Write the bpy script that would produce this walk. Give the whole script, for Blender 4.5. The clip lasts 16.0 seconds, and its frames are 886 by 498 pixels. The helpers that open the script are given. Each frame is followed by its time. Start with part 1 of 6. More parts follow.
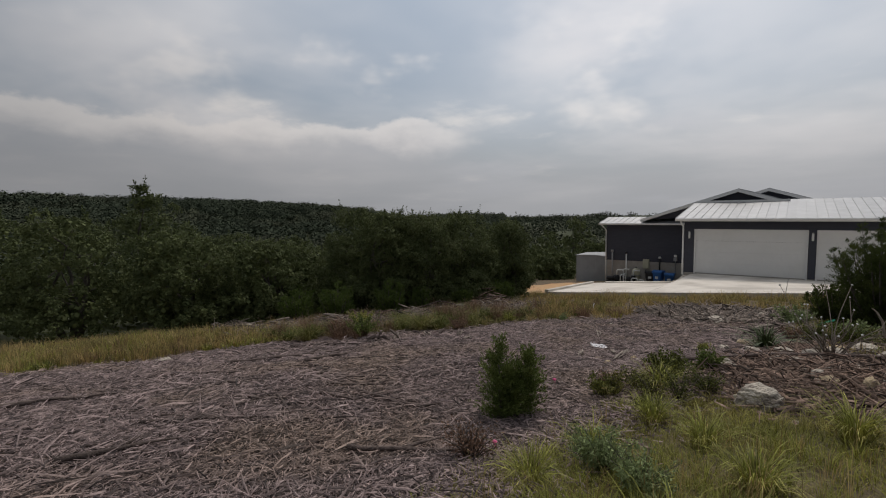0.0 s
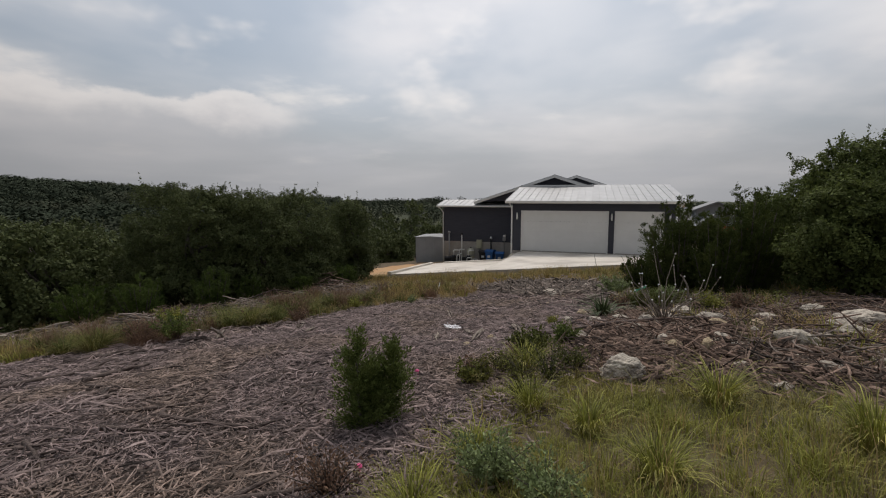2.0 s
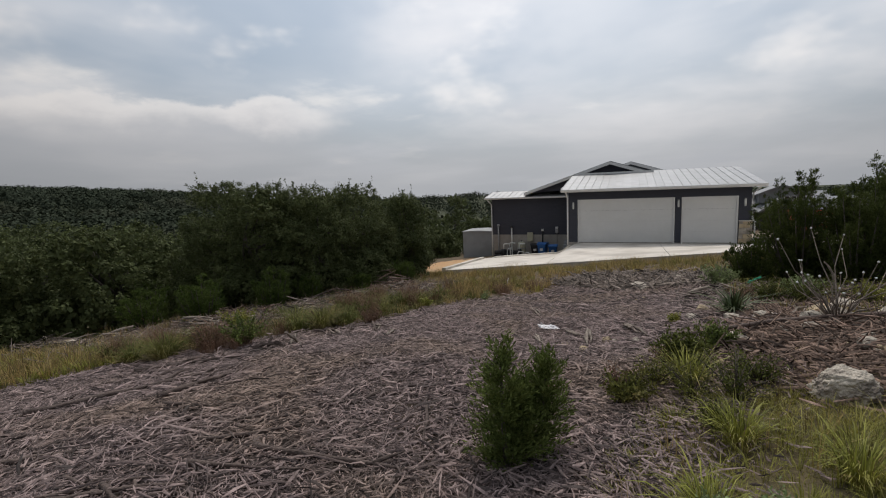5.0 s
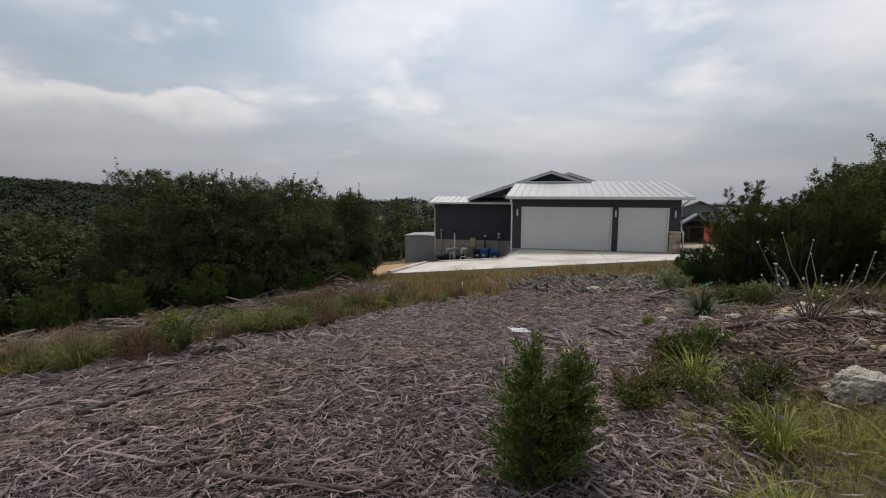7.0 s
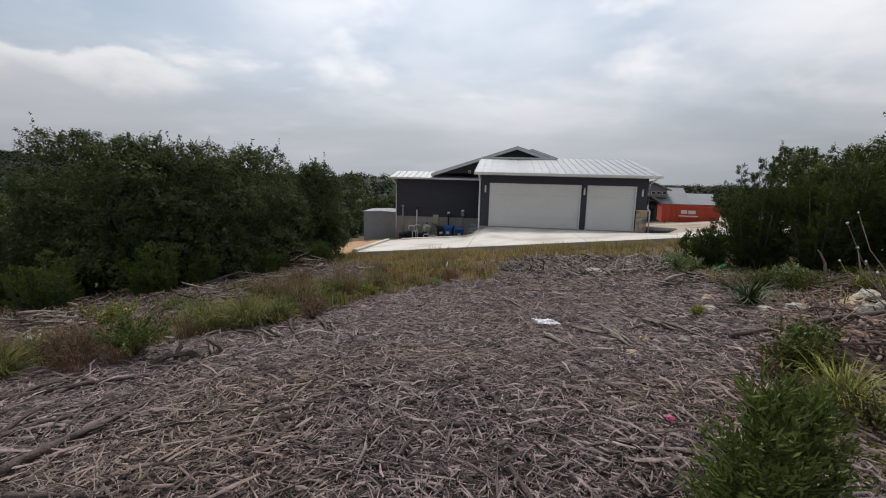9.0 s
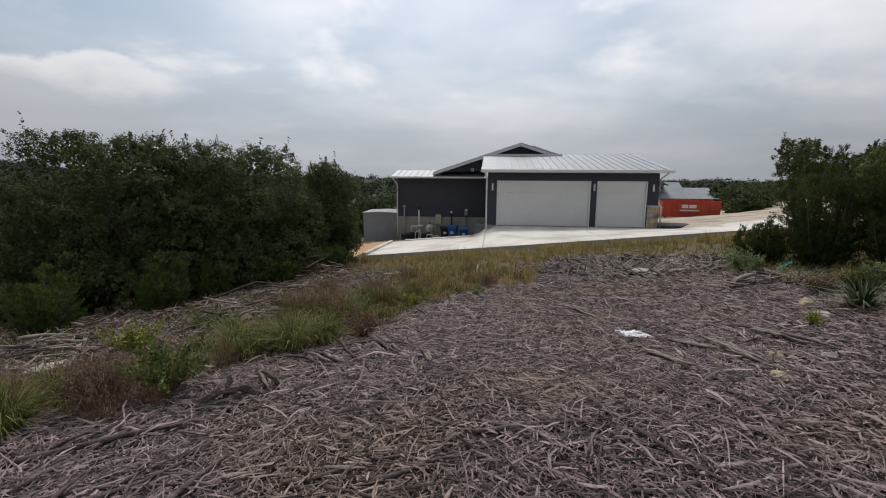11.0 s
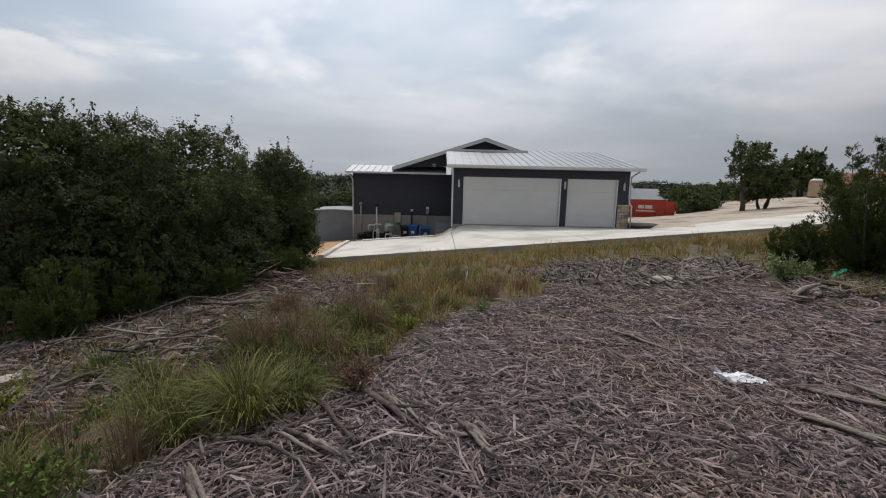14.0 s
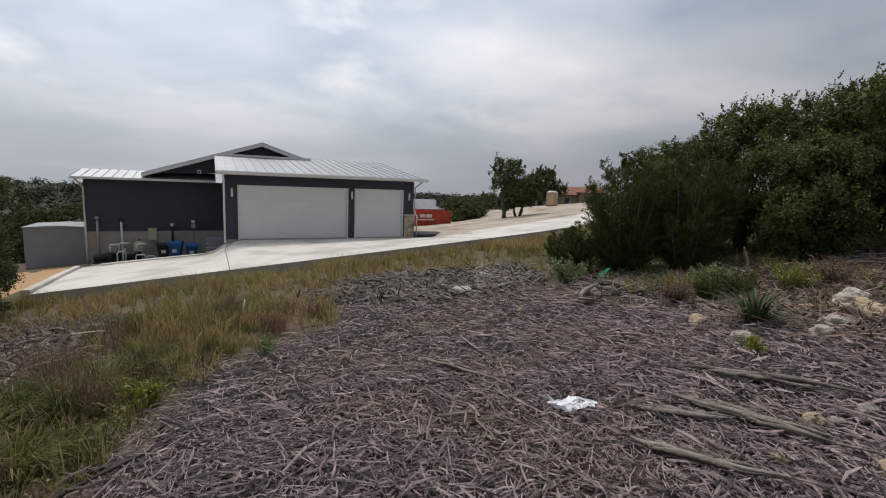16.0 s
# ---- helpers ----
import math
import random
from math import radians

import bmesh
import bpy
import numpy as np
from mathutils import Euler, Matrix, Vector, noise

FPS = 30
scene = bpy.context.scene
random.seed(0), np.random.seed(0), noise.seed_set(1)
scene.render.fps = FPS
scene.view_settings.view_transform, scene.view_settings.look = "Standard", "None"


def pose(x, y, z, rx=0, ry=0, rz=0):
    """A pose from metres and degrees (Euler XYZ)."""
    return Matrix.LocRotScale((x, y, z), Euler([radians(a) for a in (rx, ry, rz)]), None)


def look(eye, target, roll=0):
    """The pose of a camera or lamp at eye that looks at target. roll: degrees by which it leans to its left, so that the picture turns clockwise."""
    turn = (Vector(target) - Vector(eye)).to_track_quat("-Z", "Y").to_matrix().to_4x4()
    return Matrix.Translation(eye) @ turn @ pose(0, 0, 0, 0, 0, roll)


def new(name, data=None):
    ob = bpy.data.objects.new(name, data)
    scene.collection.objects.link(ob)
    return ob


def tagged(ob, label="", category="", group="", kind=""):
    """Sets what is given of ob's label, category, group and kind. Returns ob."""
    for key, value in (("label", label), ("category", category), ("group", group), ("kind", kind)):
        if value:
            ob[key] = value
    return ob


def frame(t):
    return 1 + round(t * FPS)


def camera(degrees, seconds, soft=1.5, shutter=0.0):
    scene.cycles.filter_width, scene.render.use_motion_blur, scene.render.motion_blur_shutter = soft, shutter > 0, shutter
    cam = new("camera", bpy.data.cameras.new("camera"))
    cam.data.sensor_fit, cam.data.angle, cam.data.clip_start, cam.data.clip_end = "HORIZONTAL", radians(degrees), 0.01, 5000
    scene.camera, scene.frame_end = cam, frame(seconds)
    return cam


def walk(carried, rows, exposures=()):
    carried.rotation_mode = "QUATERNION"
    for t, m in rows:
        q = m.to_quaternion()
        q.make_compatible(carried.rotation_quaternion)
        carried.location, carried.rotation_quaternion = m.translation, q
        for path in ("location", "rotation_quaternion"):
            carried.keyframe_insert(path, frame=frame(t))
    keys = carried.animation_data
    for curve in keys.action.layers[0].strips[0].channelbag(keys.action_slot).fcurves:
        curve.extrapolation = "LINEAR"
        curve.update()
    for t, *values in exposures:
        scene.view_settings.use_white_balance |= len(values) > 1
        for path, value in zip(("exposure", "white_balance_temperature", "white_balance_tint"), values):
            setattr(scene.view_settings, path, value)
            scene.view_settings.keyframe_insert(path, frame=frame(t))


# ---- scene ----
cam = camera(87.3, 16.0, soft=1.1)
PATH = [
    (0, (4.453, -28.766, 3.854), (3.244, -27.183, 3.68), -1.1),
    (0.5, (4.254, -28.627, 3.757), (3.221, -26.926, 3.557), -0.8),
    (1, (4.09, -28.399, 3.708), (3.222, -26.611, 3.488), -0.6),
    (1.5, (3.977, -28.163, 3.683), (3.266, -26.309, 3.446), -0.3),
    (2, (3.832, -28.03, 3.662), (3.238, -26.136, 3.412), -0.2),
    (2.5, (3.596, -27.94, 3.624), (2.999, -26.047, 3.374), -1.8),
    (3, (3.411, -27.871, 3.618), (2.749, -26.004, 3.343), -2.4),
    (3.5, (3.135, -27.724, 3.578), (2.423, -25.876, 3.295), -2.5),
    (4, (2.968, -27.569, 3.538), (2.181, -25.751, 3.262), -3.0),
    (6.5, (2.219, -27.276, 3.365), (1.666, -25.369, 3.126), -0.5),
    (7, (2.02, -27.144, 3.307), (1.543, -25.217, 3.062), 0.1),
    (7.5, (1.759, -26.94, 3.281), (1.338, -25.007, 2.992), 1.1),
    (8, (1.497, -26.775, 3.243), (1.16, -24.831, 2.916), 1.3),
    (8.5, (1.151, -26.561, 3.2), (0.877, -24.609, 2.86), 1.3),
    (9, (0.857, -26.204, 3.179), (0.6, -24.25, 2.838), 1.3),
    (11.5, (-0.501, -25.259, 3.053), (-0.706, -23.299, 2.709), 0.1),
    (12, (-0.763, -24.878, 2.983), (-1.163, -22.95, 2.633), -0.3),
    (12.5, (-1.044, -24.664, 2.959), (-1.533, -22.757, 2.606), 0.0),
    (13, (-1.165, -24.421, 2.953), (-1.61, -22.503, 2.601), 0.4),
    (13.5, (-1.159, -24.059, 2.912), (-1.386, -22.104, 2.558), 1.2),
    (14, (-1.147, -23.73, 2.881), (-1.135, -21.76, 2.536), 1.3),
    (14.5, (-1.039, -23.365, 2.84), (-0.785, -21.407, 2.52), 1.4),
    (15, (-0.935, -23.043, 2.818), (-0.453, -21.128, 2.504), 1.5),
    (15.5, (-0.989, -22.754, 2.764), (-0.3, -20.901, 2.463), 1.9),
    (16, (-0.995, -22.562, 2.791), (-0.114, -20.787, 2.519), 2.2),
]
walk(cam, [(t, look(eye, target, roll)) for t, eye, target, roll in PATH],
     [(0.0, -0.53, 6900, 13), (1.5, -0.43, 6950, 13.5), (4.0, -0.29, 6850, 12.5), (7.0, -0.3, 6700, 12), (9.0, -0.14, 6600, 12), (12.5, -0.24, 6550, 11.5), (16.0, -0.2, 6550, 11.5)])

# ---- light ----
SUN_AZ, SUN_EL = -10.0, 58.0          # degrees right of +y, and above the horizon
sky_world = bpy.data.worlds.new("overcast_sky")
scene.world = sky_world
sky_world.use_nodes = True
wn, wl = sky_world.node_tree.nodes, sky_world.node_tree.links
wn.clear()


def wnode(kind, **kw):
    n = wn.new(kind)
    for k, v in kw.items():
        if k == "operation": n.operation = v
        elif k == "data_type": n.data_type = v
    return n


w_out = wn.new("ShaderNodeOutputWorld")
w_bg = wn.new("ShaderNodeBackground")
w_sky = wn.new("ShaderNodeTexSky")
w_sky.sky_type, w_sky.sun_disc = "NISHITA", False
w_sky.sun_elevation, w_sky.sun_rotation = radians(SUN_EL), radians(SUN_AZ)
w_sky.air_density, w_sky.dust_density = 1.2, 2.0
w_tc = wn.new("ShaderNodeTexCoord")
w_sep = wn.new("ShaderNodeSeparateXYZ")
wl.new(w_tc.outputs["Generated"], w_sep.inputs[0])
w_zz = wnode("ShaderNodeMath", operation="MAXIMUM"); w_zz.inputs[1].default_value = 0.0
wl.new(w_sep.outputs[2], w_zz.inputs[0])
w_za = wnode("ShaderNodeMath", operation="ADD"); w_za.inputs[1].default_value = 0.16
wl.new(w_zz.outputs[0], w_za.inputs[0])
w_comb = wn.new("ShaderNodeCombineXYZ")
for i in (0, 1):
    d = wnode("ShaderNodeMath", operation="DIVIDE")
    wl.new(w_sep.outputs[i], d.inputs[0]); wl.new(w_za.outputs[0], d.inputs[1]); wl.new(d.outputs[0], w_comb.inputs[i])


def cloud(scale, detail, rough, lo, hi, offset, distort=0.0):
    n = wn.new("ShaderNodeTexNoise")
    n.inputs["Scale"].default_value, n.inputs["Detail"].default_value = scale, detail
    n.inputs["Roughness"].default_value, n.inputs["Distortion"].default_value = rough, distort
    m = wn.new("ShaderNodeMapping")
    m.inputs["Location"].default_value = offset
    wl.new(w_comb.outputs[0], m.inputs[0]); wl.new(m.outputs[0], n.inputs["Vector"])
    r = wn.new("ShaderNodeMapRange")
    r.interpolation_type = "SMOOTHSTEP"
    r.inputs["From Min"].default_value, r.inputs["From Max"].default_value = lo, hi
    wl.new(n.outputs[0], r.inputs["Value"])
    return r.outputs[0]


def wmix(fac, a, b, kind="MIX"):
    m = wn.new("ShaderNodeMix")
    m.data_type, m.blend_type = "RGBA", kind
    for sock, v in ((m.inputs[0], fac), (m.inputs[6], a), (m.inputs[7], b)):
        if isinstance(v, (int, float)): sock.default_value = v
        elif isinstance(v, tuple): sock.default_value = (*v, 1)
        else: wl.new(v, sock)
    return m.outputs[2]


w_scaled = wn.new("ShaderNodeVectorMath"); w_scaled.operation = "SCALE"
w_scaled.inputs["Scale"].default_value = 0.075
wl.new(w_sky.outputs[0], w_scaled.inputs[0])
haze = wmix(0.72, w_scaled.outputs[0], (0.40, 0.49, 0.595))             # thin veil over the blue
big = cloud(0.42, 5, 0.5, 0.40, 0.68, (3.1, 1.7, 0), 0.2)
soft_deck = wmix(big, haze, (0.83, 0.85, 0.885))
grey = cloud(0.7, 5, 0.5, 0.50, 0.72, (7.3, 2.2, 0), 0.15)
deck = wmix(grey, soft_deck, (0.585, 0.63, 0.70))
puff = cloud(1.05, 6, 0.52, 0.58, 0.74, (1.9, 5.1, 0), 0.15)
pf = wnode("ShaderNodeMath", operation="MULTIPLY"); pf.inputs[1].default_value = 0.6
wl.new(puff, pf.inputs[0])
deck2 = wmix(pf.outputs[0], deck, (0.95, 0.94, 0.92))
w_hz = wn.new("ShaderNodeMapRange"); w_hz.interpolation_type = "SMOOTHSTEP"
w_hz.inputs["From Min"].default_value, w_hz.inputs["From Max"].default_value = 0.0, 0.22
w_hz.inputs["To Min"].default_value, w_hz.inputs["To Max"].default_value = 0.85, 0.0
wl.new(w_zz.outputs[0], w_hz.inputs["Value"])
deck3 = wmix(w_hz.outputs[0], deck2, (0.46, 0.492, 0.535))


def wmath(op, a, b=None, c=None):
    n = wnode("ShaderNodeMath", operation=op)
    for i, v in enumerate((a, b, c)):
        if v is None: continue
        if isinstance(v, (int, float)): n.inputs[i].default_value = v
        else: wl.new(v, n.inputs[i])
    return n.outputs[0]


def wramp(value, lo, hi, to_lo=0.0, to_hi=1.0):
    r = wn.new("ShaderNodeMapRange")
    r.interpolation_type = "SMOOTHSTEP"
    for name, v in (("From Min", lo), ("From Max", hi), ("To Min", to_lo), ("To Max", to_hi)):
        r.inputs[name].default_value = v
    wl.new(value, r.inputs["Value"])
    return r.outputs[0]


# cumulus rows low over the hills: degrees round from +y, and above the horizon
sky_az = wmath("MULTIPLY", wmath("ARCTAN2", w_sep.outputs[0], w_sep.outputs[1]), 57.2958)
sky_el = wmath("MULTIPLY", wmath("ARCSINE", w_sep.outputs[2]), 57.2958)
w_ae = wn.new("ShaderNodeCombineXYZ")
wl.new(sky_az, w_ae.inputs[0]); wl.new(wmath("MULTIPLY", sky_el, 1.8), w_ae.inputs[1])


def lumps(scale, detail, offset):
    n = wn.new("ShaderNodeTexNoise")
    n.inputs["Scale"].default_value, n.inputs["Detail"].default_value, n.inputs["Roughness"].default_value = scale, detail, 0.55
    m = wn.new("ShaderNodeMapping")
    m.inputs["Location"].default_value = (offset, offset * 0.7, 0)
    wl.new(w_ae.outputs[0], m.inputs[0]); wl.new(m.outputs[0], n.inputs["Vector"])
    return n.outputs[0]


# a long bank with a bright lumpy top and a grey base
bank_top = wmath("ADD", 6.4, wmath("MULTIPLY", lumps(0.11, 6, 3.0), 8.0))
under = wmath("SUBTRACT", bank_top, sky_el)
bank_where = wmath("MULTIPLY", wramp(sky_az, -42, -30, 1.0, 0.0), wramp(sky_az, -112, -92))
bank_rim = wmath("MULTIPLY", wmath("MULTIPLY", wramp(under, -0.35, 0.6), wramp(under, 0.7, 4.2, 1.0, 0.0)), bank_where)
bank_body = wmath("MULTIPLY", wmath("MULTIPLY", wramp(under, 0.0, 3.0), wramp(sky_el, 0.5, 6.0, 0.15, 1.0)), bank_where)
deck4 = wmix(wmath("MULTIPLY", bank_body, 0.5), deck3, (0.50, 0.52, 0.56))
deck5 = wmix(wmath("MULTIPLY", bank_rim, 0.62), deck4, (0.89, 0.885, 0.885))
# scattered small puffs
puffs = wmath("MULTIPLY", wramp(lumps(0.065, 4, 41.0), 0.52, 0.72), wmath("MULTIPLY", wramp(sky_el, 5.0, 9.0), wramp(sky_el, 17.0, 24.0, 1.0, 0.0)))
deck6 = wmix(wmath("MULTIPLY", puffs, 0.5), deck5, (0.95, 0.94, 0.93))
# the thin bright cloud under the sun
bright = wmath("MULTIPLY", wmath("MULTIPLY", wramp(sky_az, -44, -22), wramp(sky_az, -8, 22, 1.0, 0.0)), wmath("MULTIPLY", wramp(sky_el, 5, 15), wramp(lumps(0.035, 4, 8.0), 0.25, 0.6)))
final_sky = wmix(wmath("MULTIPLY", bright, 0.34), deck6, (0.97, 0.98, 1.0))
w_dot = wn.new("ShaderNodeVectorMath"); w_dot.operation = "DOT_PRODUCT"
w_dot.inputs[1].default_value = (math.sin(radians(SUN_AZ)) * math.cos(radians(SUN_EL)), math.cos(radians(SUN_AZ)) * math.cos(radians(SUN_EL)), math.sin(radians(SUN_EL)))
wl.new(w_tc.outputs["Generated"], w_dot.inputs[0])
w_glow = wn.new("ShaderNodeMapRange"); w_glow.interpolation_type = "SMOOTHSTEP"
w_glow.inputs["From Min"].default_value, w_glow.inputs["From Max"].default_value = 0.2, 1.0
w_glow.inputs["To Min"].default_value, w_glow.inputs["To Max"].default_value = 0.70, 1.68
wl.new(w_dot.outputs["Value"], w_glow.inputs["Value"])
w_lit = wn.new("ShaderNodeVectorMath"); w_lit.operation = "SCALE"
wl.new(final_sky, w_lit.inputs[0]); wl.new(w_glow.outputs[0], w_lit.inputs["Scale"])
wl.new(w_lit.outputs[0], w_bg.inputs["Color"])
w_bg.inputs["Strength"].default_value = 1.0
wl.new(w_bg.outputs[0], w_out.inputs[0])

sun_data = bpy.data.lights.new("sun", "SUN")
sun_data.energy, sun_data.angle, sun_data.color = 2.2, radians(14), (1.0, 0.95, 0.88)
sun = new("sun", sun_data)
sa, se = radians(SUN_AZ), radians(SUN_EL)
sun.matrix_world = look((0, 0, 60), (-math.sin(sa) * math.cos(se) * 10, -math.cos(sa) * math.cos(se) * 10, 60 - math.sin(se) * 10))

# ---- materials ----


def material(name, a, b, scale=4.0, rough=0.8, metal=0.0, bump=0.3, bscale=40.0, island=0.0, c=None, cscale=0.7, camt=0.5, stretch=(1, 1, 1), spec=0.3, trans=0.0, pieces=0.0):
    """Two mixed colours with fine grain, a broad stain c, and variation per island or per piece."""
    m = bpy.data.materials.new(name)
    m.use_nodes = True
    nt, L = m.node_tree.nodes, m.node_tree.links
    bs = nt["Principled BSDF"]
    tc = nt.new("ShaderNodeTexCoord")
    mp = nt.new("ShaderNodeMapping")
    mp.inputs["Scale"].default_value = stretch
    L.new(tc.outputs["Object"], mp.inputs[0])
    n1 = nt.new("ShaderNodeTexNoise")
    n1.inputs["Scale"].default_value, n1.inputs["Detail"].default_value, n1.inputs["Roughness"].default_value = scale, 6, 0.65
    L.new(mp.outputs[0], n1.inputs["Vector"])
    rp = nt.new("ShaderNodeMapRange")
    rp.inputs["From Min"].default_value, rp.inputs["From Max"].default_value = 0.3, 0.7
    L.new(n1.outputs[0], rp.inputs["Value"])

    def mix(f, x, y, kind="MIX"):
        q = nt.new("ShaderNodeMix")
        q.data_type, q.blend_type = "RGBA", kind
        for sock, v in ((q.inputs[0], f), (q.inputs[6], x), (q.inputs[7], y)):
            if isinstance(v, (int, float)): sock.default_value = v
            elif isinstance(v, tuple): sock.default_value = (*v, 1)
            else: L.new(v, sock)
        return q.outputs[2]
    col = mix(rp.outputs[0], a, b)
    if c:
        n2 = nt.new("ShaderNodeTexNoise")
        n2.inputs["Scale"].default_value, n2.inputs["Detail"].default_value = cscale, 4
        L.new(tc.outputs["Object"], n2.inputs["Vector"])
        r2 = nt.new("ShaderNodeMapRange")
        r2.interpolation_type = "SMOOTHSTEP"
        r2.inputs["From Min"].default_value, r2.inputs["From Max"].default_value, r2.inputs["To Max"].default_value = 0.45, 0.68, camt
        L.new(n2.outputs[0], r2.inputs["Value"])
        col = mix(r2.outputs[0], col, c)
    for amount, source in ((island, "island"), (pieces, "piece")):
        if amount:
            if source == "island":
                g = nt.new("ShaderNodeNewGeometry").outputs["Random Per Island"]
            else:
                g = nt.new("ShaderNodeObjectInfo").outputs["Random"]
            r3 = nt.new("ShaderNodeMapRange")
            r3.inputs["To Min"].default_value, r3.inputs["To Max"].default_value = 1 - amount, 1 + amount
            L.new(g, r3.inputs["Value"])
            vm = nt.new("ShaderNodeVectorMath")
            vm.operation = "SCALE"
            L.new(col, vm.inputs[0]); L.new(r3.outputs[0], vm.inputs["Scale"])
            col = vm.outputs[0]
    L.new(col, bs.inputs["Base Color"])
    bs.inputs["Roughness"].default_value, bs.inputs["Metallic"].default_value = rough, metal
    bs.inputs["Specular IOR Level"].default_value = spec
    if bump:
        n3 = nt.new("ShaderNodeTexNoise")
        n3.inputs["Scale"].default_value, n3.inputs["Detail"].default_value = bscale, 5
        L.new(mp.outputs[0], n3.inputs["Vector"])
        bp = nt.new("ShaderNodeBump")
        bp.inputs["Strength"].default_value, bp.inputs["Distance"].default_value = bump, 0.02
        L.new(n3.outputs[0], bp.inputs["Height"]); L.new(bp.outputs[0], bs.inputs["Normal"])
    if trans:
        tr = nt.new("ShaderNodeBsdfTranslucent")
        L.new(col, tr.inputs["Color"])
        ms = nt.new("ShaderNodeMixShader")
        ms.inputs[0].default_value = trans
        L.new(bs.outputs[0], ms.inputs[1]); L.new(tr.outputs[0], ms.inputs[2])
        L.new(ms.outputs[0], nt["Material Output"].inputs[0])
    return m


M_MULCH_SOIL = material("mulch_soil", (0.022, 0.017, 0.015), (0.048, 0.038, 0.033), 9, 0.95, bump=1.0, bscale=30, c=(0.10, 0.07, 0.045), cscale=0.5)
M_SOIL = material("grassy_soil", (0.072, 0.052, 0.034), (0.16, 0.116, 0.073), 6, 0.95, bump=1.0, bscale=25, c=(0.085, 0.08, 0.035), cscale=0.4, camt=0.8)
M_CLAY = material("orange_clay", (0.40, 0.22, 0.10), (0.50, 0.32, 0.17), 3, 0.95, bump=0.8, bscale=14, c=(0.36, 0.30, 0.2), cscale=0.6)
M_CALICHE = material("pale_caliche", (0.36, 0.29, 0.22), (0.52, 0.45, 0.37), 2.0, 0.95, bump=1.0, bscale=5, c=(0.20, 0.155, 0.10), cscale=0.45, camt=0.85)
M_WOODLAND = material("woodland_floor", (0.022, 0.03, 0.012), (0.045, 0.055, 0.02), 0.15, 0.95, bump=0, c=(0.07, 0.075, 0.035), cscale=0.02)
M_CHIP = material("weathered_chips", (0.098, 0.073, 0.07), (0.28, 0.216, 0.205), 14, 0.75, bump=0.4, bscale=80, island=0.85, c=(0.20, 0.145, 0.10), cscale=0.6, camt=0.45)
M_PALE = material("pale_dead_wood", (0.08, 0.062, 0.053), (0.25, 0.21, 0.18), 8, 0.85, bump=0.4, bscale=60, island=0.85)
M_BROWN = material("brown_dead_twigs", (0.075, 0.05, 0.04), (0.22, 0.155, 0.122), 8, 0.9, bump=0.4, bscale=60, island=0.85)
M_LOG = material("dark_weathered_log", (0.055, 0.041, 0.036), (0.155, 0.119, 0.105), 12, 0.9, bump=0.9, bscale=50, pieces=0.3)
M_BARK = material("weathered_wood", (0.14, 0.112, 0.092), (0.30, 0.26, 0.22), 10, 0.9, bump=0.8, bscale=40, stretch=(1, 1, 1), pieces=0.25)
M_TRUNK = material("oak_bark", (0.045, 0.04, 0.034), (0.12, 0.105, 0.09), 12, 0.95, bump=1.0, bscale=30)
M_OAK = material("oak_leaves", (0.052, 0.066, 0.026), (0.125, 0.148, 0.06), 1.6, 0.7, bump=0, island=0.35, trans=0.25, spec=0.12)
# greener oak leaves, slightly lighter: their sunlit brightness is put into the colour
M_OAK_SUNLIT = material("sunlit_green_oak_leaves", (0.05, 0.07, 0.022), (0.135, 0.165, 0.05), 1.6, 0.75, bump=0, island=0.5, trans=0.28, spec=0.15)
M_JUN = material("juniper_leaves", (0.036, 0.054, 0.017), (0.10, 0.122, 0.036), 2.0, 0.85, bump=0, island=0.35, trans=0.25, spec=0.08)
M_JUN2 = material("small_juniper_leaves", (0.05, 0.08, 0.02), (0.12, 0.16, 0.045), 3.0, 0.85, bump=0, island=0.4, trans=0.2, spec=0.08)
M_SAPLING = material("young_juniper_leaves", (0.07, 0.1, 0.028), (0.165, 0.2, 0.06), 3.0, 0.85, bump=0, island=0.45, trans=0.15, spec=0.08)
# both far leaf colours are greyed: distance haze is mixed into the base colour
M_RIDGE = material("haze_tinted_leaves", (0.034, 0.044, 0.03), (0.062, 0.076, 0.052), 0.05, 0.95, bump=0, island=0.3, spec=0.03, c=(0.08, 0.08, 0.055), cscale=0.02, camt=0.5)
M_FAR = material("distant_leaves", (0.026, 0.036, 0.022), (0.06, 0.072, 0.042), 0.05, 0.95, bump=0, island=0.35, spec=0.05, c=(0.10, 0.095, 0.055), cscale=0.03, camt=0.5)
M_GREEN = material("green_grass", (0.165, 0.185, 0.032), (0.31, 0.30, 0.065), 1.5, 0.6, bump=0, island=0.55, trans=0.2, c=(0.34, 0.28, 0.11), cscale=0.8, camt=0.6)
M_DEEP = material("deep_green_grass", (0.055, 0.072, 0.018), (0.135, 0.145, 0.038), 1.5, 0.75, bump=0, island=0.5, trans=0.2, spec=0.15, c=(0.2, 0.16, 0.07), cscale=0.8, camt=0.7)
M_GREEN_DULL = material("dull_green_grass", (0.085, 0.098, 0.024), (0.18, 0.178, 0.052), 1.5, 0.7, bump=0, island=0.6, trans=0.2, spec=0.15, c=(0.24, 0.18, 0.085), cscale=2.0, camt=0.7)
M_TAN = material("dry_tan_grass", (0.27, 0.195, 0.078), (0.46, 0.345, 0.16), 1.0, 0.8, bump=0, island=0.55, trans=0.2, c=(0.17, 0.17, 0.05), cscale=0.5, camt=0.8)
M_RED = material("rusty_seed_grass", (0.13, 0.078, 0.053), (0.25, 0.155, 0.105), 2.0, 0.85, bump=0, island=0.4, trans=0.15)
